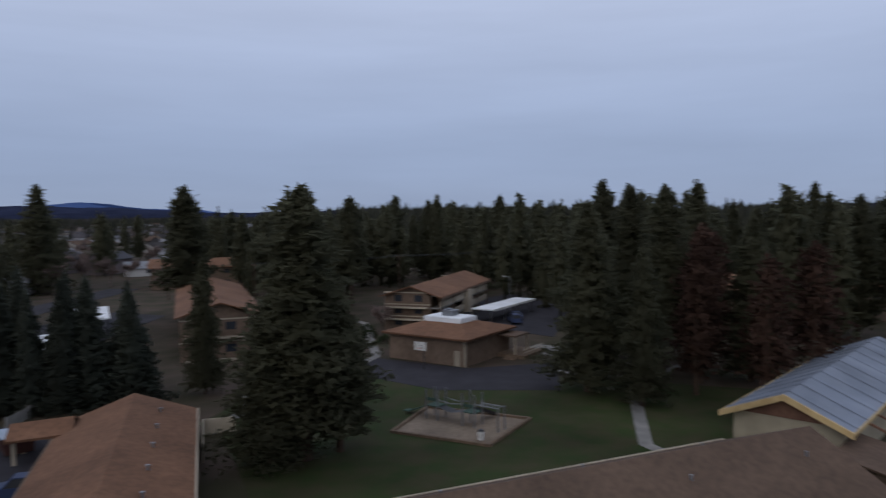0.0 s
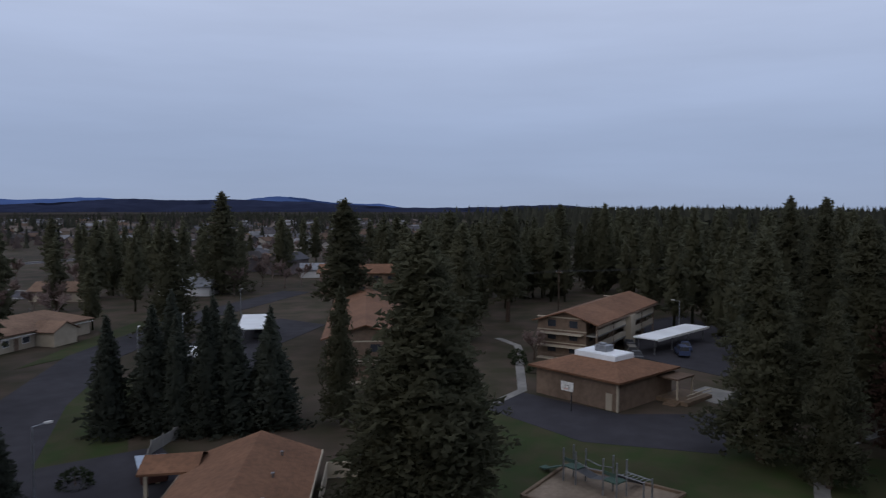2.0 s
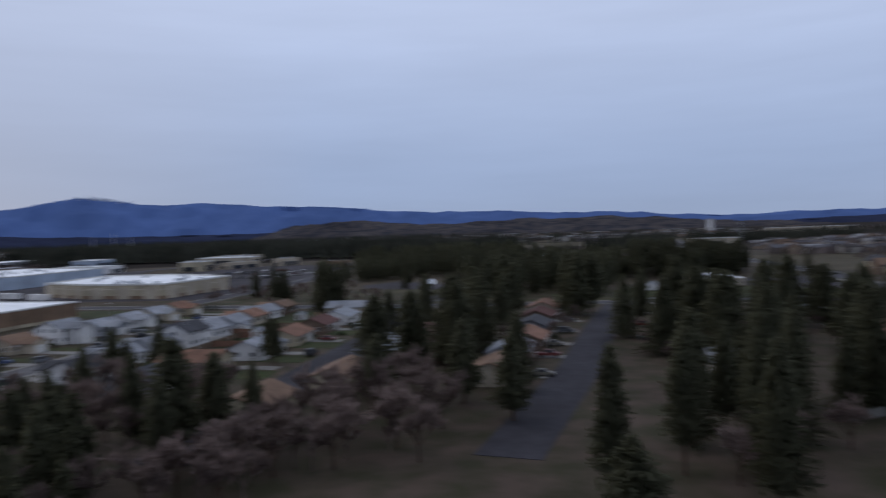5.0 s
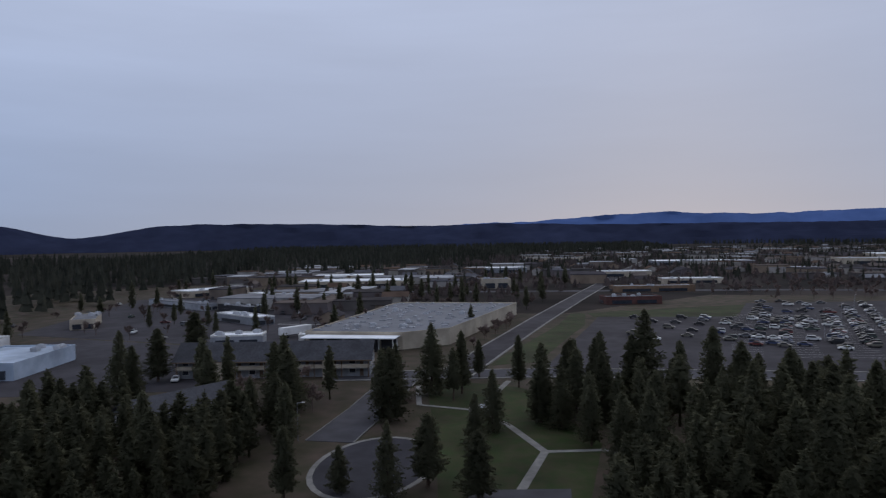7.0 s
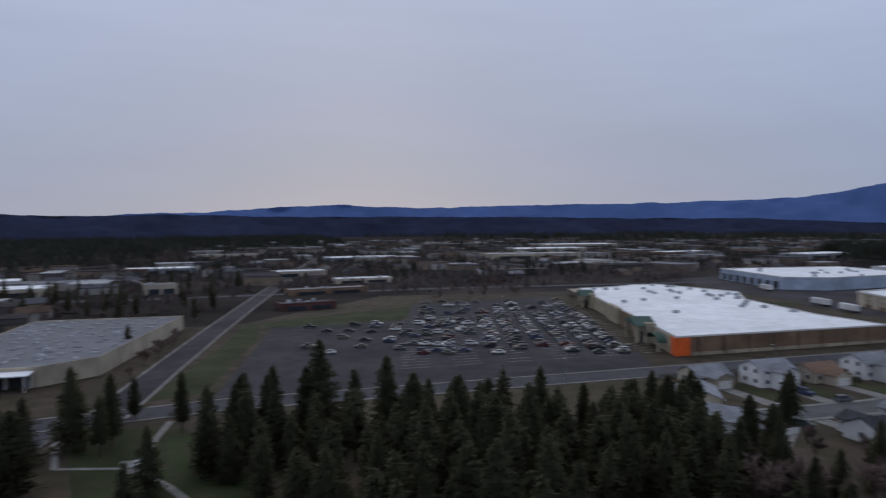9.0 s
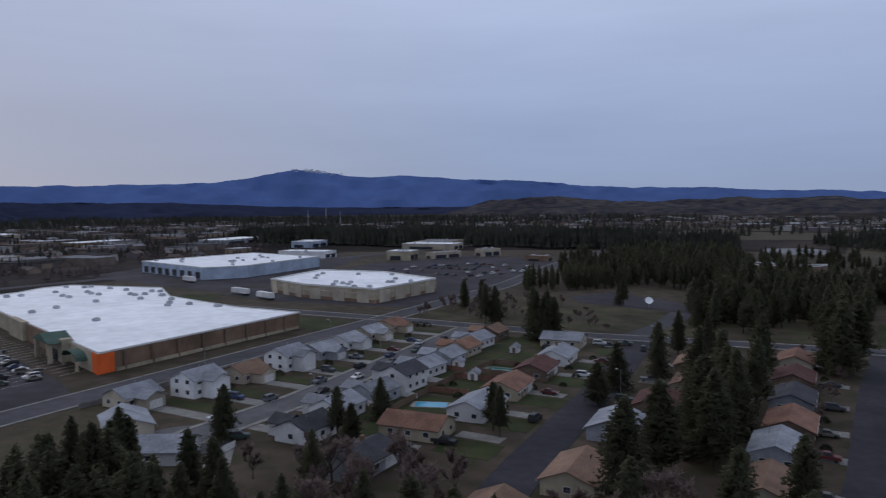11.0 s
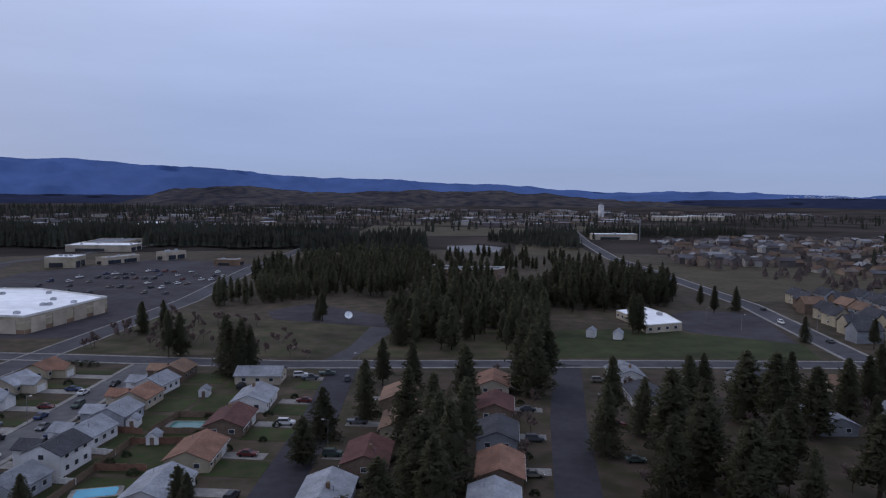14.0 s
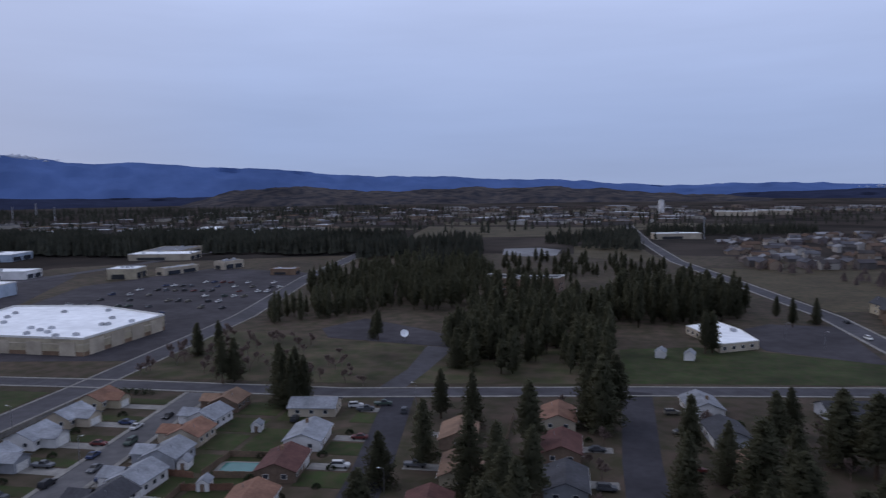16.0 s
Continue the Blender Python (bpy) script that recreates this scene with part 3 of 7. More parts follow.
def hip(g, w, d, eave, rise, over, thick=0.2, ridge_len=None):
    """A hip roof over w by d, its ridge along y."""
    a, b = w / 2 + over, d / 2 + over
    r = max(b - a, 0.0) if ridge_len is None else ridge_len / 2
    vs = [(-a, -b, eave), (a, -b, eave), (a, b, eave), (-a, b, eave), (-a, -b, eave + thick), (a, -b, eave + thick), (a, b, eave + thick), (-a, b, eave + thick),
          (0, -r, eave + rise), (0, r, eave + rise)]
    fs = [(3, 2, 1, 0), (0, 1, 5, 4), (1, 2, 6, 5), (2, 3, 7, 6), (3, 0, 4, 7), (4, 5, 8), (5, 6, 9, 8), (6, 7, 9), (7, 4, 8, 9)]
    return g.add(vs, fs)


def house(x, y, rz, w=9, d=13, h=2.9, rise=2.0, roof=M_GREYR, wall=M_WHITES, style="gable", label="", garage=1, chimney=False, group="suburban houses", wing=0, plain=False):
    """A family house; its ridge runs along its own y, its front looks along +x."""
    m = pose(x, y, 0, 0, 0, rz)
    hs = root("house", m, label, "house", group)
    block(x, y, max(w, d) * 0.55)
    a, b = w / 2, d / 2
    g = Geo()
    if style == "gable":
        g.along_y([(-a, -0.2), (a, -0.2), (a, h), (0, h + rise), (-a, h)], -b, b)
        r = Geo().along_y(gable_section(a, h, rise, 0.5, 0.16), -b - 0.4, b + 0.4)
    else:
        g.box(-a, -b, -0.2, a, b, h)
        r = hip(Geo(), w, d, h, rise, 0.6)
    part("wall", g, wall, hs)
    part("roof", r, roof, hs)
    part("gutter", Geo().box(a + 0.5, -b - 0.4, h - 0.42, a + 0.6, b + 0.4, h - 0.28), M_TRIM, hs)
    if wing:
        g2 = Geo().add([(a, -2.8, -0.2), (a + wing, -2.8, -0.2), (a + wing, 2.8, -0.2), (a, 2.8, -0.2), (a, -2.8, h), (a + wing, -2.8, h), (a + wing, 2.8, h), (a, 2.8, h),
                        (a, 0, h + 1.3), (a + wing, 0, h + 1.3)],
                       [(0, 1, 5, 4), (2, 3, 7, 6), (1, 2, 6, 9, 5), (0, 4, 8, 7, 3), (4, 5, 9, 8), (6, 7, 8, 9)])
        part("front_wing", g2, wall, hs)
        r2 = Geo()
        for s in (1, -1):
            r2.add([(a - 1.5, 0, h + 1.45), (a + wing + 0.4, 0, h + 1.45), (a + wing + 0.4, s * 3.3, h - 0.13), (a - 1.5, s * 3.3, h - 0.13),
                    (a - 1.5, 0, h + 1.3), (a + wing + 0.4, 0, h + 1.3), (a + wing + 0.4, s * 3.3, h - 0.28), (a - 1.5, s * 3.3, h - 0.28)],
                   [(0, 1, 2, 3), (4, 5, 6, 7), (1, 2, 6, 5), (2, 3, 7, 6), (0, 3, 7, 4), (0, 1, 5, 4)])
        part("front_roof", r2, roof, hs)
    fx = a + wing if wing else a
    if garage:
        gy = 0.0 if wing else b - 3.0
        part("garage_door", Geo().box(fx - 0.02, gy - 1.9, 0, fx + 0.06, gy + 1.9, 2.1), M_TRIM, hs, "pale panelled garage door")
    part("door", Geo().box(a - 0.02, -b + 3.6, 0, a + 0.07, -b + 4.5, 2.05), M_BROWNS, hs)
    rows = (0.95,) if h < 4 else (0.95, 3.6)
    for zz in rows:
        wall_window(hs, a, -b + 1.8, zz, 90)
        wall_window(hs, a, -b + 6.2, zz, 90, 1.8)
        for yy in (0,) if plain else (-b * 0.6, 0, b * 0.6):
            wall_window(hs, -a, yy, zz, 90)
        wall_window(hs, -a * 0.45, -b, zz, 0)
        if plain:
            continue
        wall_window(hs, a * 0.45, -b, zz, 0)
        wall_window(hs, 0, b, zz, 0)
    if chimney:
        part("chimney", Geo().box(-1.2, b * 0.3, h, -0.5, b * 0.3 + 0.8, h + rise + 0.9), M_BRICKW, hs)
    part("vent_pipe", Geo().tube((-a * 0.4, b * 0.4, h), (-a * 0.4, b * 0.4, h + rise + 0.35), 0.07, 0.07), M_STEEL, hs)
    return hs


def flat_building(name, pts, h, wall, roof, label, category="store", parapet=0.7, units=0, bays=(), windows=0, edge=None):
    """A flat-roofed building on a polygon (counter-clockwise), with parapet, roof units and door bays."""
    cx, cy = sum(p[0] for p in pts) / len(pts), sum(p[1] for p in pts) / len(pts)
    loc = [(x - cx, y - cy) for x, y in pts]
    st = root(name, pose(cx, cy, 0), label, category)
    for x, y in loc:
        for k in (0.35, 0.75, 1.0):
            block(cx + x * k, cy + y * k, 8 + 0.1 * math.hypot(x, y))
    part("wall", Geo().prism(loc, -0.2, h), wall, st)
    rad = max(math.hypot(x, y) for x, y in loc)
    k = 1 - 0.5 / rad
    part("roof", Geo().prism([(x * (1 - 0.6 / rad), y * (1 - 0.6 / rad)) for x, y in loc], h - 0.1, h + 0.06), roof, st)
    n = len(loc)
    for i in range(n):
        (x0, y0), (x1, y1) = loc[i], loc[(i + 1) % n]
        q = [(x0 * 1.002, y0 * 1.002), (x1 * 1.002, y1 * 1.002), (x1 * k, y1 * k), (x0 * k, y0 * k)]
        part("parapet", Geo().prism(q, h - 0.05, h + parapet), edge or (M_TRIM if roof is M_WHITER else wall), st)
    rng = random.Random(int(abs(cx * 7 + cy * 3)))
    box_me = Geo().box(-1.1, -0.9, 0, 1.1, 0.9, 1.1).box(-0.7, -0.5, 1.1, 0.7, 0.5, 1.35).mesh("roof_unit", M_UNIT)
    made = 0
    while made < units:
        a, b = rng.random(), rng.random()
        i = rng.randrange(n)
        x, y = (loc[i][0] * a + loc[(i + 1) % n][0] * (1 - a)) * b ** 0.5 * 0.9, (loc[i][1] * a + loc[(i + 1) % n][1] * (1 - a)) * b ** 0.5 * 0.9
        part("roof_unit", box_me, None, st, "", pose(x, y, h + 0.05, 0, 0, rng.choice((0, 90))))
        made += 1
    for i, u0, u1, z0, z1, material, nm in bays:
        (x0, y0), (x1, y1) = loc[i], loc[(i + 1) % n]
        p, q = Vector((x0, y0)).lerp(Vector((x1, y1)), u0), Vector((x0, y0)).lerp(Vector((x1, y1)), u1)
        d = (q - p).normalized()
        o = Vector((d.y, -d.x)) * (0.2 if nm in ("wall_base", "cornice") else 0.35)
        part(nm, Geo().prism([(p.x + o.x, p.y + o.y), (q.x + o.x, q.y + o.y), (q.x - o.x, q.y - o.y), (p.x - o.x, p.y - o.y)], z0, z1), material, st)
    if windows:
        for i in range(n):
            (x0, y0), (x1, y1) = loc[i], loc[(i + 1) % n]
            e = Vector((x1 - x0, y1 - y0))
            ang = math.degrees(math.atan2(e.y, e.x))
            for k2 in range(int(e.length / windows)):
                u = (k2 + 0.5) * windows / e.length
                for s in range(max(1, int(h / 3.2))):
                    wall_window(st, x0 + e.x * u, y0 + e.y * u, 1.0 + 3.0 * s, ang, 1.8, 1.4)
    return st


# warehouse store with a white roof and an orange corner
big = [(-217, 144), (-216, 233), (-250, 233), (-308, 246), (-342, 269), (-400, 256), (-402, 240), (-394, 222), (-392, 198)]
store = flat_building("warehouse_store", big, 6.2, M_BRICKW, M_WHITER, "huge brown warehouse store with a white flat roof", "store", 0.5, 34)
cx, cy = sum(p[0] for p in big) / len(big), sum(p[1] for p in big) / len(big)
E2 = Vector((-392 + 217, 198 - 144)).normalized()


def on_front(u, out=0.0):
    """A place along the store's front, u metres from its orange corner."""
    n = Vector((E2.y, -E2.x))
    p = Vector((-217, 144)) + E2 * u + n * out
    return p.x - cx, p.y - cy


def front_slab(u0, u1, o0, o1, z0, z1):
    return Geo().prism([on_front(u0, o0), on_front(u0, o1), on_front(u1, o1), on_front(u1, o0)], z0, z1)


part("corner_panel", Geo().box(-217.6 - cx, 143.4 - cy, 0, -216.6 - cx, 149 - cy, 6.0), M_ORANGE, store, "bright orange corner panel")
for u0, u1, o, z1, material, nm in ((-0.4, 5, 0.4, 6.0, M_ORANGE, "corner_front"), (5, 26, 0.5, 6.0, M_TANW, "front_panel"), (26, 44, 3.0, 7.4, M_TANW, "entrance_block"),
                                    (44, 78, 0.6, 6.3, M_BRICKW, "front_panel"), (78, 98, 2.0, 7.0, M_TANW, "front_block"), (98, 136, 0.6, 6.2, M_TANW, "front_panel"),
                                    (136, 156, 2.2, 7.6, M_TANW, "entrance_block"), (156, 183, 0.6, 6.1, M_TANW, "front_panel")):
    part(nm, front_slab(u0, u1, -o, 0.3, 0, z1), material, store)
for u, w in ((35, 9), (146, 8)):
    a, b = on_front(u - w, -7), on_front(u + w, -7)
    c, d = on_front(u + w, 1), on_front(u - w, 1)
    e, f = on_front(u, -7), on_front(u, 1)
    g = Geo().add([(*a, 6.4), (*b, 6.4), (*c, 6.4), (*d, 6.4), (*e, 9.0), (*f, 9.0)], [(0, 1, 4), (1, 2, 5, 4), (2, 3, 5), (3, 0, 4, 5), (3, 2, 1, 0)])
    part("entrance_roof", g, M_GREENP, store, "dark green gabled entrance roof")
    for s in (-w + 1.5, w - 1.5):
        part("pillar", Geo().prism([on_front(u + s - 0.6, -6.6), on_front(u + s - 0.6, -5.4), on_front(u + s + 0.6, -5.4), on_front(u + s + 0.6, -6.6)], 0, 6.4), M_TANW, store)
    part("entrance_door", front_slab(u - 5, u + 5, -3.4, -2.8, 0, 3.6), M_GLASS, store)
# an arched green canopy between the entrance and the orange corner
arch = Geo()
for k in range(8):
    a0, a1 = math.pi * k / 8, math.pi * (k + 1) / 8
    p, q, r2, s2 = on_front(15.5 - 7 * math.cos(a0), -4), on_front(15.5 - 7 * math.cos(a1), -4), on_front(15.5 - 7 * math.cos(a1), -0.4), on_front(15.5 - 7 * math.cos(a0), -0.4)
    z0, z1 = 3.0 + 2.4 * math.sin(a0), 3.0 + 2.4 * math.sin(a1)
    arch.add([(*p, z0), (*q, z1), (*r2, z1), (*s2, z0), (*p, z0 + 0.25), (*q, z1 + 0.25), (*r2, z1 + 0.25), (*s2, z0 + 0.25)], [(0, 1, 2, 3), (7, 6, 5, 4), (0, 4, 5, 1), (3, 2, 6, 7)])
part("arched_canopy", arch, M_GREENP, store, "dark green arched canopy")
for u in (8.7, 22.3):
    part("pillar", front_slab(u - 0.4, u + 0.4, -4.0, -3.2, 0, 3.1), M_TANW, store)
# pale bands and pilasters along the plain side wall
for k in range(8):
    y0 = 152 + k * 10.2
    part("pilaster", Geo().box(-216.6 - cx, y0 - cy, 0, -215.9 - cx, y0 + 0.7 - cy, 5.9), M_BROWNS, store)
part("wall_base", Geo().box(-216.4 - cx, 149.2 - cy, 0, -216.0 - cx, 232 - cy, 1.1), M_TANW, store)
part("garden_canopy", front_slab(183, 208, -2, 12, 3.6, 4.0), M_CREAM, store, "pale canopy of the garden yard")
for u in (184, 195, 207):
    for o in (-1, 11):
        part("canopy_post", front_slab(u - 0.2, u + 0.2, o - 0.2, o + 0.2, 0, 3.6), M_DARK, store)

flat_building("discount_store", [(-312, 320), (-276, 307), (-229, 305), (-226, 361), (-276, 383), (-322, 378)], 7.0, M_TANW, M_WHITER,
              "cream block store with a white flat roof", "store", 0.8, 16,
              [(e, u, u + 0.16, 0, z, M_CREAM, "front_panel") for e, us, z in ((0, (0.05, 0.4, 0.75), 6.4), (1, (0.08, 0.42, 0.76), 5.8), (2, (0.06, 0.3, 0.55, 0.8), 6.2)) for u in us]
              + [(e, 0.005, 0.995, z0, z1, M_BRICKW if z0 < 1 else M_CREAM, nm) for e in (0, 1, 2) for z0, z1, nm in ((0, 1.7, "wall_base"), (4.6, 5.1, "cornice"))])
patch("lot_discount", [(-206, 300), (-206, 372), (-226, 392), (-340, 392), (-334, 300), (-280, 290)], M_LOT, "dark asphalt round the cream store", 0.031, "car park")
flat_building("distribution_store", [(-490, 372), (-400, 350), (-384, 372), (-392, 462), (-476, 474)], 8, M_BLUEW, M_WHITER, "long pale store with a white roof and dark bays", "store", 0.6, 18,
              [(0, 0.05 + 0.12 * i, 0.11 + 0.12 * i, 0.5, 5, M_DARK, "dock_bay") for i in range(8)])
GREY = [(-233, -50), (-245, -36), (-340, -18), (-342, -76), (-234, -84)]
dock = flat_building("furniture_warehouse", GREY, 5.3, M_CREAM, M_GREYM, "beige warehouse with a grey roof dotted with skylights", "warehouse", 0.5, 8)
ox, oy = dock.matrix_basis.translation.x, dock.matrix_basis.translation.y
for i in range(5):
    y0 = -82 + i * 6.2
    part("dock_bay", Geo().box(-233.9 - ox, y0 - oy, 0.1, -232.6 - ox, y0 + 5.0 - oy, 4.0), M_DARK, dock)
    part("dock_post", Geo().box(-232.5 - ox, y0 + 5.2 - oy, 0, -232.0 - ox, y0 + 5.7 - oy, 4.4), M_TRIM, dock)
part("dock_canopy", Geo().box(-234 - ox, -83 - oy, 4.4, -226 - ox, -51 - oy, 4.7), M_WHITER, dock, "white loading canopy")
for y0 in (-82, -67, -52):
    part("canopy_post", Geo().box(-226.5 - ox, y0 - oy, 0, -226.2 - ox, y0 + 0.3 - oy, 4.4), M_TRIM, dock)
sky_me = Geo().box(-1.3, -0.7, 0, 1.3, 0.7, 0.35).box(-1.1, -0.5, 0.35, 1.1, 0.5, 0.5).mesh("skylight", M_PALER)
for i in range(13):
    for j in range(7):
        p = Vector((-246, -42)).lerp(Vector((-336, -24)), i / 12).lerp(Vector((-240, -80)).lerp(Vector((-338, -73)), i / 12), j / 6)
        part("skylight", sky_me, None, dock, "", pose(p.x - ox + random.uniform(-3, 3), p.y - oy + random.uniform(-2.2, 2.2), 5.35, 0, 0, random.choice((-8, 82))))

# town buildings: x, y, width, depth, turn, height, wall, roof
TOWN = [(-188, -158, 34, 22, 10, 5.5, M_BLUEW, M_BLUEW, "pale blue metal workshop hall"), (-214, -196, 26, 14, 8, 5, M_WHITES, M_WHITER, "white workshop with a flat roof"),
        (-290, -205, 30, 10, 30, 5, M_CREAM, M_GREYM, "low cream row of shops"), (-306, -138, 34, 9, 55, 4.2, M_GREYS, M_WHITER, "long low shop with a white roof"),
        (-243, -112, 10, 18, 15, 4, M_GREYS, M_WHITER, "small service shop with a white canopy"), (-246, -82, 7, 16, 15, 4, M_WHITES, M_WHITER, "white roofed loading annex"),
        (-373, -205, 60, 8, 58, 4, M_GREYS, M_GREYM, "long low row of storage sheds"), (-350, -160, 30, 9, 55, 4, M_DARK, M_GREYM, "dark low row of shops"),
        (-420, -170, 40, 10, 60, 4.5, M_CREAM, M_WHITER, "cream shop row with a white roof"), (-530, -150, 34, 80, 10, 6.5, M_CREAM, M_WHITER, "wide cream store with a white roof"),
        (-515, -42, 16, 20, 10, 8, M_CREAM, M_GREYM, "two-storey cream office building by the road"), (-480, 62, 12, 52, 10, 4.6, M_BRICKW, M_WHITER, "low shop row with a bright white roof"),
        (-398, 40, 14, 30, 12, 4.6, M_MAROON, M_DARKR, "dark red restaurant beside the car park"), (-560, 100, 14, 44, 6, 4.6, M_CREAM, M_WHITER, "low pale row of shops"),
        (-690, 372, 46, 24, 15, 6, M_CREAM, M_WHITER, "pale store with a white roof"), (-860, 372, 46, 120, -6, 7, M_CREAM, M_WHITER, "long pale mall with white roofs"),
        (-1030, 470, 60, 110, -6, 7, M_CREAM, M_WHITER, "long pale mall with white roofs"), (-1180, 600, 60, 130, -6, 8, M_CREAM, M_WHITER, "long pale mall with white roofs"),
        (-850, 586, 30, 80, 8, 6, M_BRICKW, M_WHITER, "brown store with a pale roof"), (-576, 670, 26, 40, 12, 7, M_BLUEW, M_WHITER, "blue and white car dealership"),
        (-368, 548, 22, 20, 10, 8, M_TANW, M_WHITER, "tall tan shop with a white roof"), (-344, 580, 10, 34, -20, 5.5, M_CREAM, M_WHITER, "cream shop row on the car park"),
        (-318, 618, 12, 22, -20, 6.5, M_CREAM, M_GREYM, "cream shop on the corner"), (-252, 580, 20, 12, 5, 4.5, M_BRICKW, M_WHITER, "small restaurant with a white roof"),
        (-470, 540, 50, 22, 8, 6, M_WHITES, M_WHITER, "white and blue flat-roofed store"), (-420, 690, 60, 30, 8, 6, M_CREAM, M_WHITER, "pale store across the lots"),
        (100, 955, 56, 18, 10, 7, M_CREAM, M_WHITER, "long pale hall with a white roof"), (-650, 60, 20, 44, 8, 6, M_CREAM, M_WHITER, "pale two-storey motel with white roof"),
        (-740, -60, 30, 60, 10, 6, M_GREYS, M_WHITER, "grey store with a white roof"), (-620, -180, 30, 60, 12, 5.5, M_CREAM, M_WHITER, "cream store with a white roof"),
        (-900, 160, 40, 90, 6, 6, M_GREYS, M_WHITER, "wide grey store with a white roof"), (-1050, 0, 40, 80, 6, 6, M_CREAM, M_GREYM, "wide cream store with grey roof"),
        (-460, -230, 20, 50, 60, 5, M_CREAM, M_WHITER, "cream shop with a white roof"), (-440, 740, 40, 60, 10, 6, M_CREAM, M_GREYM, "tan retail hall with grey roof"),
        (-730, 700, 40, 90, 10, 6, M_GREYS, M_WHITER, "pale industrial hall with flat roof"), (-610, 880, 40, 90, 10, 6, M_CREAM, M_WHITER, "pale industrial hall with flat roof"),
        (310, 1590, 30, 80, 80, 9, M_CREAM, M_WHITER, "white industrial hall far away"), (390, 1640, 30, 80, 80, 9, M_CREAM, M_WHITER, "white industrial hall far away"),
        (-560, 1050, 30, 80, 20, 9, M_WHITES, M_WHITER, "white apartment block far away"), (-470, 980, 24, 70, 20, 9, M_WHITES, M_GREYM, "white apartment block far away")]
for x, y, w, d, rz, h, wall, roof, label in TOWN:
    c, s = math.cos(radians(rz)), math.sin(radians(rz))
    pts = [(x + u * c - v * s, y + u * s + v * c) for u, v in ((-w / 2, -d / 2), (w / 2, -d / 2), (w / 2, d / 2), (-w / 2, d / 2))]
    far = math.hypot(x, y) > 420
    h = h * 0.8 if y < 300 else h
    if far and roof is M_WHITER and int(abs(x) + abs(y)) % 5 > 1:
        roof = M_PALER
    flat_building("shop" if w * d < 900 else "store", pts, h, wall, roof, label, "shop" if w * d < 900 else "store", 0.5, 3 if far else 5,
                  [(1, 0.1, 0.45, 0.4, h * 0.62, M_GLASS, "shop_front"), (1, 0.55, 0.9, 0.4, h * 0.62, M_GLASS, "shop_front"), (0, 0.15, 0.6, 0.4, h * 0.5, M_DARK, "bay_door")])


def apartment_row(x, y, rz, w, d, h, label, roof=M_GREYR, wall=M_GREYS, name="apartment_house", storeys=2, balcony=True, pitch=0.16):
    """A gabled apartment house; its long side with galleries looks along +x."""
    ap = root(name, pose(x, y, 0, 0, 0, rz), label, "apartment house", "apartment houses")
    a, b = w / 2, d / 2
    for k in (-0.7, 0, 0.7):
        c, s = math.cos(radians(rz)), math.sin(radians(rz))
        block(x - s * b * k, y + c * b * k, w * 0.6)
    rise = w * pitch
    part("wall", Geo().along_y([(-a, -0.2), (a - 1.6, -0.2), (a - 1.6, h), (0, h + rise), (-a, h)], -b, b), wall, ap)
    part("roof", Geo().along_y(gable_section(a, h, rise, 0.7, 0.2), -b - 0.9, b + 0.9), roof, ap)
    part("fascia", Geo().box(a + 0.7, -b - 0.9, h - 0.5, a + 0.8, b + 0.9, h - 0.2), M_BROWNS, ap)
    step = h / storeys
    if balcony:
        for s in range(storeys):
            if s:
                part("gallery_floor", Geo().box(a - 1.6, -b, s * step - 0.12, a + 0.2, b, s * step + 0.12), M_CONC, ap)
                part("gallery_rail", Geo().box(a + 0.1, -b, s * step + 0.12, a + 0.2, b, s * step + 1.1), M_CREAM, ap, "pale solid gallery rail")
            for i in range(max(2, int(d / 6))):
                yy = -b + (i + 0.5) * d / max(2, int(d / 6))
                wall_window(ap, a - 1.6, yy - 1, s * step + 0.9, 90, 1.8, 1.3, wall is M_BROWNS)
                part("door", Geo().box(a - 1.62, yy + 1, s * step + 0.13, a - 1.52, yy + 1.95, s * step + 2.15), M_BROWNS, ap)
        for i in range(max(3, int(d / 7)) + 1):
            yy = -b + i * d / max(3, int(d / 7))
            yy = min(max(yy, -b + 0.2), b - 0.2)
            part("post", Geo().box(a - 0.02, yy - 0.14, 0, a + 0.24, yy + 0.14, h - 0.3), M_BROWNS, ap)
        part("stair_tower", Geo().box(a - 0.2, -1.3, 0, a + 1.1, 1.3, h - 0.4), M_CREAM, ap, "pale stair tower")
    for s in range(storeys):
        part("balcony_slab", Geo().box(-a + 0.4, -b - 1.3, s * step + 0.02, a - 2.0, -b, s * step + 0.2), M_CREAM, ap)
        part("balcony_rail", Geo().box(-a + 0.4, -b - 1.3, s * step + 0.9, a - 2.0, -b - 1.22, s * step + 1.0).box(-a + 0.4, -b - 1.3, s * step + 0.5, a - 2.0, -b - 1.22, s * step + 0.57), M_BROWNS, ap)
        for yy, f in ((-b, 0), (b, 0)):
            wall_window(ap, -a * 0.5, yy, s * step + 1.0, f, 1.6, 1.3, wall is M_BROWNS)
            wall_window(ap, a * 0.25, yy, s * step + 1.0, f, 1.6, 1.3, wall is M_BROWNS)
            part("belt", Geo().box(-a - 0.05, yy - 0.06, s * step + 2.55, a - 1.5, yy + 0.06, s * step + 2.75), M_CREAM, ap)
        for i in range(int(d / 4)):
            wall_window(ap, -a, -b + (i + 0.5) * 4, s * step + 1.0, 90, 1.6, 1.3, wall is M_BROWNS)
    return ap


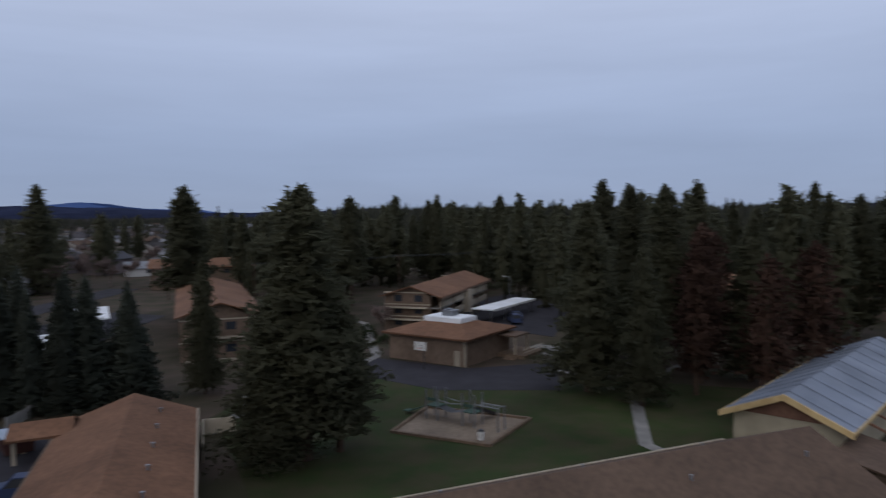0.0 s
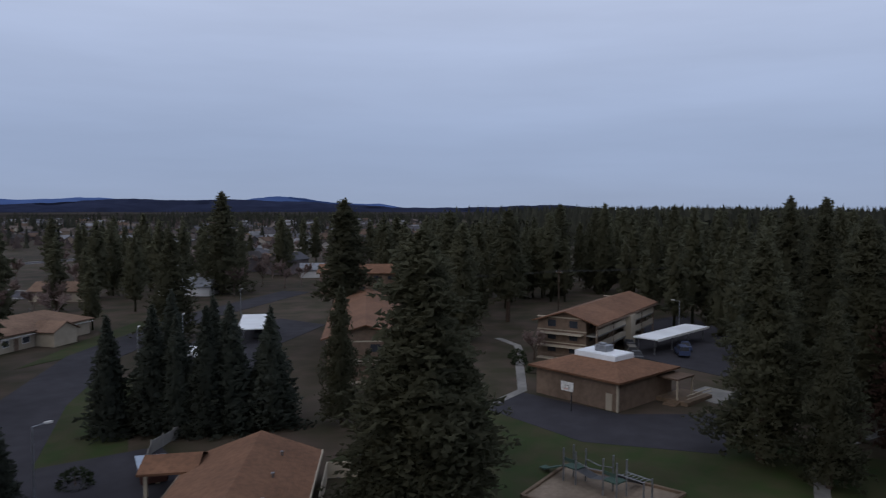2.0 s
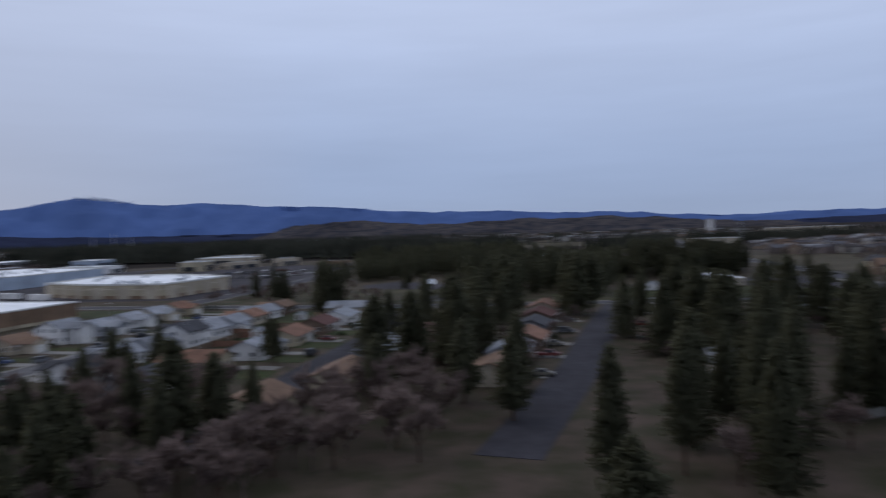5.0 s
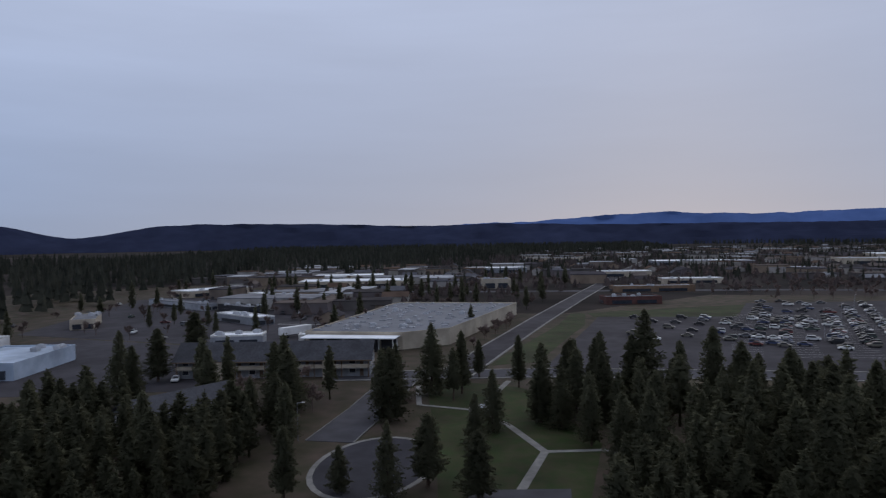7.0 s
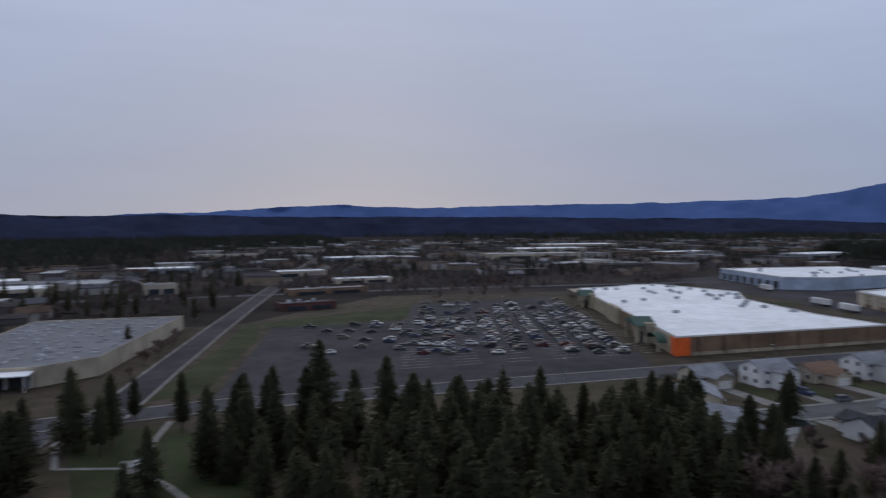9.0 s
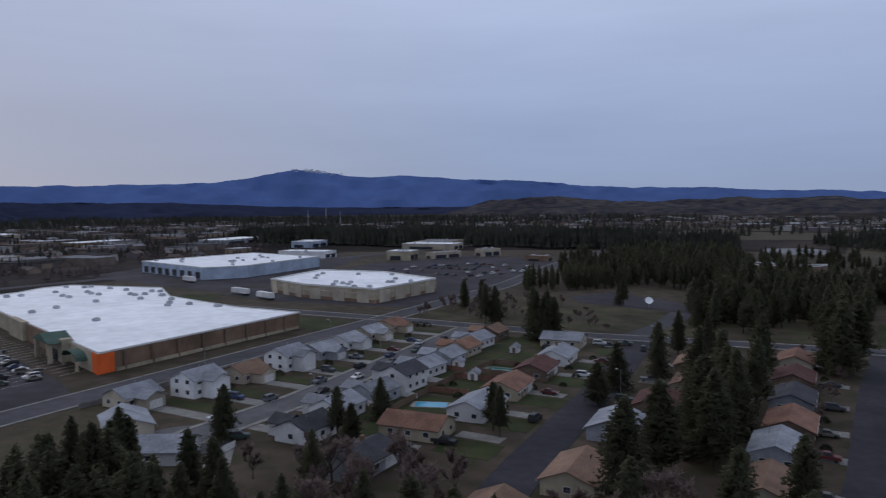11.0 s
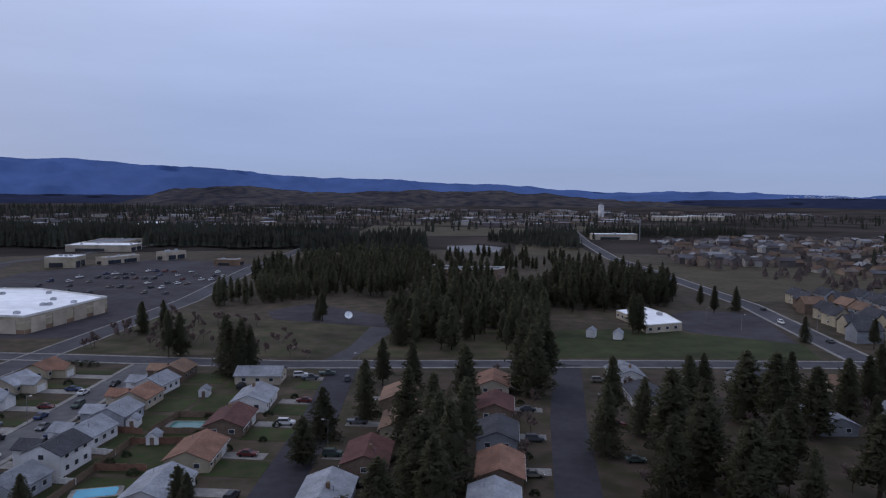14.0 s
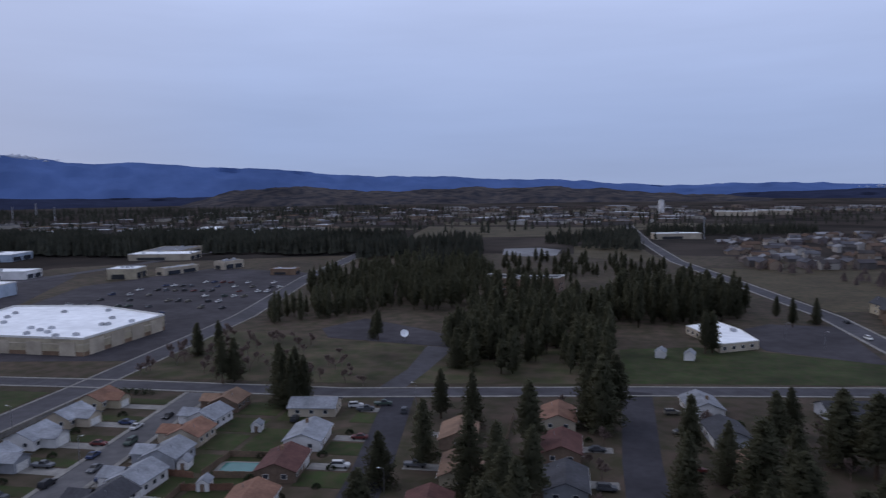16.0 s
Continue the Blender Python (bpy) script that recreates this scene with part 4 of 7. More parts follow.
# apartments seen at the start
apartment_row(103, 27.6, -94, 10, 32, 6.2, "three-storey brown apartment block with open galleries", M_TAN, M_BROWNS, storeys=3)
apartment_row(77, 61, -56, 11, 44, 6.4, "brown apartment house with outdoor stairs behind trees", M_TAN, M_BROWNS)
apartment_row(116, -38, 15, 13, 44, 6.2, "long apartment house with a tan roof", M_TAN, M_BROWNS)
apartment_row(150, 110, 30, 12, 26, 6.0, "apartment house with a tan roof among pines", M_TAN, M_BROWNS)
apartment_row(96, -15, 60, 10, 14, 5.6, "tan-roofed apartment house beyond the trees", M_TAN, M_BROWNS)
# row beyond the park
apartment_row(-186, -89, 8, 13, 24, 5.0, "grey two-storey apartment house with a broad dark roof", M_DARKR, M_GREYS, pitch=0.3)
apartment_row(-191, -61, 8, 13, 22, 5.0, "grey two-storey apartment house with a broad dark roof", M_DARKR, M_GREYS, pitch=0.3)
apartment_row(-131, -73, 63, 11, 22, 4.6, "grey apartment house with a dark roof among pines", M_DARKR, M_GREYS, pitch=0.28)

# the two tan roofs close by
near = root("apartment_house", pose(13.5, 30.5, 0, 0, 0, -57.5), "low apartment house with a wide tan shingle roof", "apartment house", "apartment houses")
part("wall", Geo().along_y([(-4.6, -0.2), (5.4, -0.2), (5.4, 2.6), (0.6, 4.3), (-4.6, 2.4)], -16, 11.5), M_BROWNS, near)
part("roof", Geo().along_y([(-5.4, 2.1), (0.6, 4.3), (6.0, 2.35), (6.0, 2.55), (0.6, 4.5), (-5.4, 2.3)], -17, 12.3), M_TAN, near)
part("fascia", Geo().along_y([(-5.5, 2.05), (-5.38, 2.05), (-5.38, 2.35), (-5.5, 2.35)], -17, 12.3), M_BROWNS, near)
part("fascia", Geo().along_y([(6.0, 2.3), (6.12, 2.3), (6.12, 2.6), (6.0, 2.6)], -17, 12.3), M_CREAM, near)
part("porch_roof", Geo().add([(-4, 7.6, 2.6), (-9, 7.6, 2.4), (-9, 12.2, 2.4), (-4, 12.2, 2.6), (-4, 9.9, 3.5), (-9, 9.9, 3.3), (-4, 7.6, 2.4), (-9, 7.6, 2.2), (-9, 12.2, 2.2), (-4, 12.2, 2.4)],
                              [(0, 1, 5, 4), (4, 5, 2, 3), (6, 7, 8, 9), (1, 7, 8, 2, 5), (0, 6, 7, 1), (3, 2, 8, 9)]), M_TAN, near)
for yy in (8.6, 11.8):
    part("porch_post", Geo().box(-8.7, yy - 0.12, 0, -8.4, yy + 0.12, 2.3), M_CREAM, near)
for i in range(5):
    part("roof_vent", Geo().tube((3.0, -12 + i * 5, 3.3), (3.0, -12 + i * 5, 3.9), 0.1, 0.1).tube((3.0, -12 + i * 5, 3.9), (3.0, -12 + i * 5, 4.0), 0.16, 0.16), M_STEEL, near)
for i in range(4):
    wall_window(near, 5.4, -12 + i * 6, 0.9, 90)
block(13, 30, 14)
part("patio_fence", Geo().box(6.4, 4, 0, 6.5, 12, 1.5).box(6.4, 12, 0, 9.4, 12.1, 1.5), M_CREAM, near, "pale patio fence")

lodge = root("apartment_house", pose(10.5, -8, 0, 0, 0, 38), "apartment house under a broad brown shingle roof", "apartment house", "apartment houses")
part("wall", Geo().along_y([(-6.5, -0.2), (6.5, -0.2), (6.5, 3.6), (0, 6.3), (-6.5, 3.6)], -13, 15), M_BROWNS, lodge)
part("roof", Geo().along_y(gable_section(6.5, 3.6, 2.7, 0.9, 0.2), -14, 16), M_LODGE, lodge)
part("fascia", Geo().along_y([(7.4, 3.1), (7.5, 3.1), (7.5, 3.5), (7.4, 3.5)], -14, 16), M_CREAM, lodge)
for i in range(6):
    yy = -11 + i * 4.6
    part("roof_vent", Geo().tube((-2.2 + (i % 2) * 4, yy, 5.0), (-2.2 + (i % 2) * 4, yy, 5.9), 0.09, 0.09), M_STEEL, lodge)
for i in range(5):
    wall_window(lodge, 6.5, -11 + i * 5, 1.0, 90)
    wall_window(lodge, -6.5, -11 + i * 5, 1.0, 90)
block(10, -8, 16)

half = root("unfinished_house", pose(44, -27.3, 0, 0, 0, -118), "house under construction with bare plywood and metal roof", "house")
part("wall", Geo().along_y([(-4.2, -0.2), (4.2, -0.2), (4.2, 4.0), (0, 5.8), (-4.2, 4.0)], -16, 17), M_TANW, half)
for s in (-1, 1):
    part("roof_slope", Geo().along_y([(0, 5.85), (s * 5.0, 3.7), (s * 5.0, 3.9), (0, 6.05)], -16.8, 17.5), M_METALR, half, "grey-blue sheet metal roof")
    part("eave_board", Geo().along_y([(s * 5.0, 3.6), (s * 5.08, 3.6), (s * 5.08, 3.92), (s * 5.0, 3.92)], -16.8, 17.5), M_WOODY, half)
for i in range(11):
    for s in (-1, 1):
        part("roof_seam", Geo().add([(0, -15.4 + i * 3.1, 6.05), (0, -15.3 + i * 3.1, 6.05), (s * 5.0, -15.3 + i * 3.1, 3.9), (s * 5.0, -15.4 + i * 3.1, 3.9),
                                     (0, -15.4 + i * 3.1, 6.13), (0, -15.3 + i * 3.1, 6.13), (s * 5.0, -15.3 + i * 3.1, 3.98), (s * 5.0, -15.4 + i * 3.1, 3.98)],
                                    [(4, 5, 6, 7), (0, 1, 5, 4), (1, 2, 6, 5), (2, 3, 7, 6), (3, 0, 4, 7)]), M_METALR, half)
part("barge_board", Geo().along_y([(-5.1, 3.45), (0, 5.6), (5.1, 3.45), (5.1, 3.95), (0, 6.12), (-5.1, 3.95)], -16.98, -16.8), M_WOODY, half, "raw yellow timber barge board")
part("gable_sheathing", Geo().along_y([(-3.4, 4.0), (3.4, 4.0), (0, 5.45)], -16.08, -16.0), M_REDR, half, "orange-brown sheathing under the gable")
for i in range(9):
    part("rafter_tail", Geo().add([(4.9, -12 + i * 3.2, 3.55), (4.9, -11.8 + i * 3.2, 3.55), (7.4, -11.8 + i * 3.2, 2.55), (7.4, -12 + i * 3.2, 2.55),
                                   (4.9, -12 + i * 3.2, 3.75), (4.9, -11.8 + i * 3.2, 3.75), (7.4, -11.8 + i * 3.2, 2.75), (7.4, -12 + i * 3.2, 2.75)],
                                  [(0, 1, 2, 3), (4, 5, 6, 7), (0, 1, 5, 4), (1, 2, 6, 5), (2, 3, 7, 6), (3, 0, 4, 7)]), M_REDR, half)
part("lean_to_roof", Geo().along_y([(4.2, 2.75), (8.2, 1.9), (8.2, 2.05), (4.2, 2.9)], -19.5, -12.5), M_LODGE, half)
part("lean_to_wall", Geo().box(4.2, -19, -0.2, 7.8, -13, 1.95), M_BROWNS, half)
wall_window(half, -4.2, -8, 1.2, 90)
wall_window(half, -4.2, 2, 1.2, 90)
block(44, -27, 16)
block(32, -20, 8)

# brown hall beside the court
hall = root("community_hall", pose(68.6, 17.4, 0, 0, 0, -20), "square brown hall with a tan hip roof and white skylight", "hall")
part("wall", Geo().box(-6.1, -6.4, -0.2, 6.1, 6.4, 3.7), M_BROWNS, hall)
part("roof", hip(Geo(), 12.2, 12.8, 3.6, 2.0, 0.8, 0.25, 3.0), M_TAN, hall)
part("skylight", Geo().box(-2.1, -3.2, 4.8, 2.1, 3.2, 5.72).box(-1.9, -3.0, 5.72, 1.9, 3.0, 5.8), M_WHITER, hall, "white rooftop platform")
part("air_unit", Geo().box(-0.8, -0.9, 5.8, 0.8, 0.9, 6.6).tube((0, 0.2, 6.6), (0, 0.2, 6.8), 0.5, 0.5, 10), M_STEEL, hall, "grey rooftop air unit")
part("door", Geo().box(-6.18, -5.6, 0, -6.08, -4.7, 2.1), M_CREAM, hall)
part("corner_trim", Geo().box(-6.16, -6.46, 0, -5.9, -6.2, 3.6), M_CREAM, hall)
part("porch_roof", Geo().box(2.4, -9.4, 3.0, 6.6, -6.4, 3.2), M_LODGE, hall)
for xx in (2.7, 6.3):
    part("porch_post", Geo().box(xx - 0.1, -9.3, 0, xx + 0.1, -9.1, 3.0), M_CREAM, hall)
part("deck", Geo().box(2.4, -10.8, -0.1, 8.6, -6.4, 0.5), M_WOOD, hall)
part("porch_rail", Geo().box(2.4, -10.75, 1.3, 8.6, -10.65, 1.4).box(2.4, -10.75, 0.9, 8.6, -10.65, 0.96), M_CREAM, hall)
for k in range(4):
    part("deck_step", Geo().box(1.2 - 0.3 * k + 0.9, -9.8, 0, 2.4 - 0.3 * k, -8.0, 0.4 - 0.1 * k), M_WOOD, hall)
block(66, 17, 10)
hoop = root("basketball_hoop", pose(57.4, 18.8, 0, 0, 0, -20), "basketball hoop with a white board on a dark pole", "hoop")
part("pole", Geo().tube((0.9, 0, 0), (0.9, 0, 2.9), 0.08, 0.08).tube((0.9, 0, 2.8), (0.1, 0, 3.2), 0.05, 0.05), M_DARK, hoop)
part("backboard", Geo().box(0.02, -0.9, 2.75, 0.08, 0.9, 3.85), M_TRIM, hoop)
part("target_square", Geo().box(0.0, -0.3, 3.0, 0.016, 0.3, 3.05).box(0.0, -0.3, 3.4, 0.016, 0.3, 3.45).box(0.0, -0.3, 3.05, 0.016, -0.25, 3.4).box(0.0, 0.25, 3.05, 0.016, 0.3, 3.4), M_DARK, hoop)
g = Geo()
for i in range(14):
    a0, a1 = math.tau * i / 14, math.tau * (i + 1) / 14
    g.tube((-0.25 + 0.23 * math.cos(a0), 0.23 * math.sin(a0), 3.05), (-0.25 + 0.23 * math.cos(a1), 0.23 * math.sin(a1), 3.05), 0.015, 0.015, 4)
part("rim", g, M_ORANGE, hoop)

# playground
pad = [(29.5, 4.5), (38.5, 2.0), (40.5, 13.2), (31.5, 14.2)]
play_ground = patch("play_area", pad, M_SAND, "square bark-covered play area", 0.06, "play area")
g = Geo()
for i in range(4):
    l, r = ribbon([pad[i], pad[(i + 1) % 4]], 0.3)
    g.prism([r[0], r[1], l[1], l[0]], -0.1, 0.28)
structure("kerb_play_area", g, M_WOOD, "timber border round the play area", "kerb")
gym = root("play_structure", pose(36.2, 9.2, 0.06, 0, 0, -112), "climbing frame with dark green slides and grey posts", "climbing frame")
for xx, yy, zt in ((-3, -0.7, 3.0), (-3, 0.7, 3.0), (-1.6, -0.7, 3.0), (-1.6, 0.7, 3.0), (1.4, -0.7, 3.2), (1.4, 0.7, 3.2), (2.8, -0.7, 3.2), (2.8, 0.7, 3.2), (5.4, -0.6, 2.3), (5.4, 0.6, 2.3)):
    part("post", Geo().tube((xx, yy, 0), (xx, yy, zt), 0.08, 0.08), M_STEEL, gym)
for x0 in (-3, 1.4):
    part("platform", Geo().box(x0, -0.7, 1.3, x0 + 1.4, 0.7, 1.4), M_GREENP, gym)
    part("guard_rail", Geo().box(x0, -0.72, 1.9, x0 + 1.4, -0.66, 2.2), M_GREENP, gym)
part("bridge", Geo().add([(-1.6, -0.6, 1.3), (1.4, -0.6, 1.3), (1.4, 0.6, 1.3), (-1.6, 0.6, 1.3), (-0.1, -0.6, 1.0), (-0.1, 0.6, 1.0)], [(0, 4, 5, 3), (4, 1, 2, 5)]), M_DARK, gym)
for s in (-1, 1):
    part("bridge_rail", Geo().tube((-1.6, s * 0.62, 2.1), (-0.1, s * 0.62, 1.9), 0.05, 0.05).tube((-0.1, s * 0.62, 1.9), (1.4, s * 0.62, 2.1), 0.05, 0.05), M_STEEL, gym)
part("slide", Geo().along_y([(-3.0, 1.35), (-5.6, 0.3), (-6.2, 0.3), (-6.2, 0.2), (-5.55, 0.2), (-3.0, 1.25)], -0.4, 0.4), M_GREENP, gym, "dark green slide")
part("slide", Geo().add([(1.7, 0.7, 1.35), (2.5, 0.7, 1.35), (2.5, 3.6, 0.25), (1.7, 3.6, 0.25), (1.7, 0.7, 1.25), (2.5, 0.7, 1.25), (2.5, 3.6, 0.15), (1.7, 3.6, 0.15), (1.6, 0.7, 1.7), (1.6, 3.6, 0.5), (2.6, 0.7, 1.7), (2.6, 3.6, 0.5)],
                        [(0, 1, 2, 3), (4, 7, 6, 5), (0, 3, 9, 8), (1, 10, 11, 2), (3, 2, 6, 7)]), M_DARK, gym, "dark slide")
part("overhead_ladder", Geo().tube((2.8, -0.5, 2.2), (5.4, -0.5, 2.2), 0.05, 0.05).tube((2.8, 0.5, 2.2), (5.4, 0.5, 2.2), 0.05, 0.05), M_STEEL, gym)
for i in range(6):
    part("rung", Geo().tube((3.1 + i * 0.42, -0.5, 2.2), (3.1 + i * 0.42, 0.5, 2.2), 0.03, 0.03), M_STEEL, gym)
litter = root("litter_bin", pose(31.2, 5.6, 0.06), "pale round litter bin on the play area", "bin")
part("body", Geo().tube((0, 0, 0), (0, 0, 0.8), 0.27, 0.32, 10), M_TRIM, litter)
part("lid", Geo().tube((0, 0, 0.8), (0, 0, 0.95), 0.35, 0.2, 10), M_DARK, litter)
block(38, 7, 7)
block(56, 16, 9)
block(57, 5, 8)


def carport(x, y, rz, w, d, label):
    cp = root("carport", pose(x, y, 0, 0, 0, rz), label, "carport", "carports")
    part("roof", Geo().box(-w / 2, -d / 2, 2.55, w / 2, d / 2, 2.75), M_WHITER, cp, "white sheet roof")
    part("fascia", Geo().box(w / 2, -d / 2, 2.4, w / 2 + 0.08, d / 2, 2.78), M_TRIM, cp)
    for i in range(4):
        yy = -d / 2 + 0.5 + i * (d - 1) / 3
        for xx in (-w / 2 + 0.8, w / 2 - 0.8):
            part("post", Geo().box(xx - 0.07, yy - 0.07, 0, xx + 0.07, yy + 0.07, 2.55), M_STEEL, cp)
    block(x, y, d * 0.5)


carport(80, 88.5, -50, 6, 18, "open carport with a bright white roof")
carport(54, 73, -35, 6, 14, "open carport with a bright white roof")
carport(106.5, 15.5, -107, 4.6, 19, "open carport with a dappled white roof")
house(54, 121, -75, 11, 22, 2.8, 2.4, M_BROWNR, M_CREAM, "hip", "cream house with a brown hip roof", 0, wing=4)

# ---- family houses ----
rh = random.Random(11)
W_SIDE = [(-181, 128, M_GREYR, M_CREAM), (-174, 143, M_GREYR, M_WHITES), (-174, 160, M_BROWNR, M_CREAM), (-173, 177, M_GREYR, M_WHITES), (-174, 194, M_GREYR, M_GREYS),
          (-176, 211, M_GREYR, M_WHITES), (-178, 228, M_GREYR, M_CREAM), (-180, 245, M_REDR, M_TANW)]
for i, (x, y, roof, wall) in enumerate(W_SIDE):
    house(x, y, rh.uniform(-3, 5), 8.7, 10.8, 4.8 if i in (1, 3) else 2.9, 2.0, roof, wall, "gable",
          ("two-storey " if i in (1, 3) else "") + ("white" if wall is M_WHITES else "grey" if wall is M_GREYS else "cream") + " house with a shingle roof and garage", 1, False, wing=4.5)
E_SIDE = [(-124, 128, M_DARKR, M_WHITES, 3.0), (-128, 144, M_GREYR, M_WHITES, 3.0), (-128, 159, M_GREYR, M_GREYS, 3.0), (-128, 173, M_DARKR, M_WHITES, 4.8), (-131, 189, M_GREYR, M_WHITES, 3.0),
          (-132, 204, M_GREYR, M_GREYS, 3.0), (-134, 219, M_REDR, M_CREAM, 3.0), (-136, 233, M_GREYR, M_WHITES, 3.0), (-137, 248, M_BROWNR, M_BROWNS, 3.0)]
for x, y, roof, wall, h in E_SIDE:
    house(x, y, 180 + rh.uniform(-4, 3), 8.7, 10.4, h, 2.0, roof, wall, "gable",
          ("two-storey " if h > 4 else "") + ("white" if wall is M_WHITES else "grey" if wall is M_GREYS else "cream") + " house with a " + ("charcoal" if roof is M_DARKR else "rust-brown" if roof is M_REDR else "grey") + " shingle roof", 1, False, wing=4.0)
MID = [(-104, 141, 96, M_REDR, M_TANW, "tan house with a rust-coloured gable roof"), (-99, 160, 4, M_GREYR, M_WHITES, "white house with a pale grey roof"), (-100, 180, 6, M_REDR, M_TANW, "tan house with a rust-coloured roof"),
       (-101, 202, 6, M_MAROON, M_BROWNS, "brown house with a maroon roof"), (-102, 222, 6, M_GREYR, M_WHITES, "white house with a pale grey roof"), (-109, 247, 96, M_GREYR, M_CREAM, "low house with a pale grey roof beside the corner"),
       (-103, 118, 0, M_DARKR, M_GREYS, "house with a charcoal roof"), (-66, 161, 184, M_GREYR, M_GREYS, "house with a pale blue-grey roof"), (-62, 182, 184, M_MAROON, M_BROWNS, "brown house with a maroon roof"),
       (-58, 205, 184, M_BROWNR, M_TANW, "small tan house among pines"), (-62, 228, 184, M_BROWNR, M_BROWNS, "brown house standing among pines"), (-34, 160, 0, M_GREYR, M_GREYS, "grey house with a grey roof"),
       (-33, 178, 0, M_REDR, M_BROWNS, "brown house with a rust-coloured roof"), (-34, 200, 0, M_DARKR, M_GREYS, "grey house with a charcoal roof"), (-35, 222, 0, M_MAROON, M_BROWNS, "brown house with a maroon roof"),
       (-36, 246, 0, M_REDR, M_CREAM, "cream house with a rust-coloured roof"), (-64, 130, 184, M_BROWNR, M_TANW, "tan house with a brown roof"), (-34, 138, 0, M_BROWNR, M_CREAM, "cream house with a brown roof"),
       (6, 262, 184, M_GREYR, M_WHITES, "white house with a pale flat-pitched roof"), (8, 238, 184, M_DARKR, M_GREYS, "grey house standing under pines"), (9, 212, 184, M_BROWNR, M_TANW, "tan house standing under pines"),
       (10, 186, 184, M_REDR, M_BROWNS, "brown house with a rust-coloured roof"), (46, 262, 96, M_DARKR, M_GREYS, "grey-blue house with a charcoal roof"), (72, 258, 96, M_BROWNR, M_CREAM, "cream house with a brown roof"),
       (50, 220, 6, M_GREYR, M_GREYS, "grey house among tall pines"), (74, 226, 6, M_GREYR, M_WHITES, "white house among tall pines"), (54, 188, 6, M_REDR, M_TANW, "tan house with a rust-coloured roof"),
       (78, 192, 6, M_BROWNR, M_TANW, "tan house with a brown roof"), (-142, 104, 120, M_GREYR, M_WHITES, "white house at the end of the street"), (-162, 112, 60, M_GREYR, M_CREAM, "cream house at the end of the street"),
       (-70, 106, 184, M_BROWNR, M_TANW, "tan house with a brown roof among bare trees"), (12, 150, 184, M_GREYR, M_CREAM, "cream house with a grey roof"), 
       (120, 150, 30, M_GREYR, M_WHITES, "pale house among bare trees"), (150, 190, 20, M_GREYR, M_WHITES, "pale house among bare trees"), (96, 170, 30, M_BROWNR, M_CREAM, "cream house among bare trees"),
       (180, 150, 40, M_GREYR, M_WHITES, "pale house with a grey roof"), (210, 200, 20, M_BROWNR, M_WHITES, "pale house with a brown roof"), (205, 110, 10, M_GREYR, M_CREAM, "cream house with a grey roof")]
for x, y, rz, roof, wall, label in MID:
    house(x, y, rz, 9.5, 14, 2.8, 1.9, roof, wall, "gable", label, 1, rh.random() < 0.4, plain=y < 130 or x > 60)
house(-91, 70, -52, 9, 12, 2.8, 2.2, M_DARKR, M_WHITES, "gable", "white house with a dark roof beside the pine belt", 1, plain=True)
house(-94, 54, -13, 9, 12, 2.8, 1.9, M_BROWNR, M_GREYS, "gable", "grey house with a pale garage door under pines", 1, plain=True)
way("driveway_pines", [(-88.5, 54), (-84, 53), (-78, 51)], 4.5, M_CONC, "pale concrete driveway below the pines", 0.05, category="driveway")
# townhouses by the avenue
rr = random.Random(4)
for i in range(7):
    for j in range(4):
        x, y = 114 + j * 17 + i * 2 + rr.uniform(-2, 2), 336 + i * 17 + rr.uniform(-2, 2)
        house(x, y, rr.choice((8, 98)), 8, 11, 5.4, 3.0, M_DARKR if rr.random() < 0.7 else M_BROWNR, rr.choice((M_GREYS, M_BROWNS, M_TANW)), "gable", "two-storey townhouse with a steep dark roof", 1, group="townhouses", wing=2.5, plain=True)

# white-roofed school wing and sheds
SCHOOL = [(20, 378), (24, 364), (27, 340), (44, 349), (42, 372), (36, 390)]
flat_building("school", SCHOOL, 3.4, M_CREAM, M_WHITER, "low school building with a white angular roof", "school", 0.3, 3, windows=4.5)
flat_building("office_building", [(-88, 505), (-62, 494), (-38, 500), (-34, 514), (-60, 508), (-82, 520)], 9.0, M_BROWNS, M_DARKR, "dark office building with pale roof edges", "office", 0.7, 3, windows=5.0, edge=M_TRIM)
for x, y, rz in ((3, 331, -15), (13.5, 328, -15)):
    sh = root("shed", pose(x, y, 0, 0, 0, rz), "small white gabled shed on the lawn", "shed", "sheds")
    part("wall", Geo().along_y([(-1.8, 0), (1.8, 0), (1.8, 2.6), (0, 3.9), (-1.8, 2.6)], -2.6, 2.6), M_WHITES, sh)
    part("roof", Geo().along_y(gable_section(1.8, 2.6, 1.3, 0.3, 0.1), -2.8, 2.8), M_GREYR, sh)
    part("door", Geo().box(1.78, -0.9, 0, 1.86, 0.9, 2.1), M_TRIM, sh)
for x, y in ((-119.5, 229), (-115, 190), (-126, 201)):
    sh = root("shed", pose(x, y, 0, 0, 0, 10), "small white gabled garden shed", "shed", "sheds")
    part("wall", Geo().along_y([(-1.4, 0), (1.4, 0), (1.4, 2.0), (0, 3.0), (-1.4, 2.0)], -1.8, 1.8), M_WHITES, sh)
    part("roof", Geo().along_y(gable_section(1.4, 2.0, 1.0, 0.25, 0.1), -2.0, 2.0), M_GREYR, sh)
    part("door", Geo().box(-0.5, -1.86, 0, 0.5, -1.78, 1.8), M_BROWNS, sh)

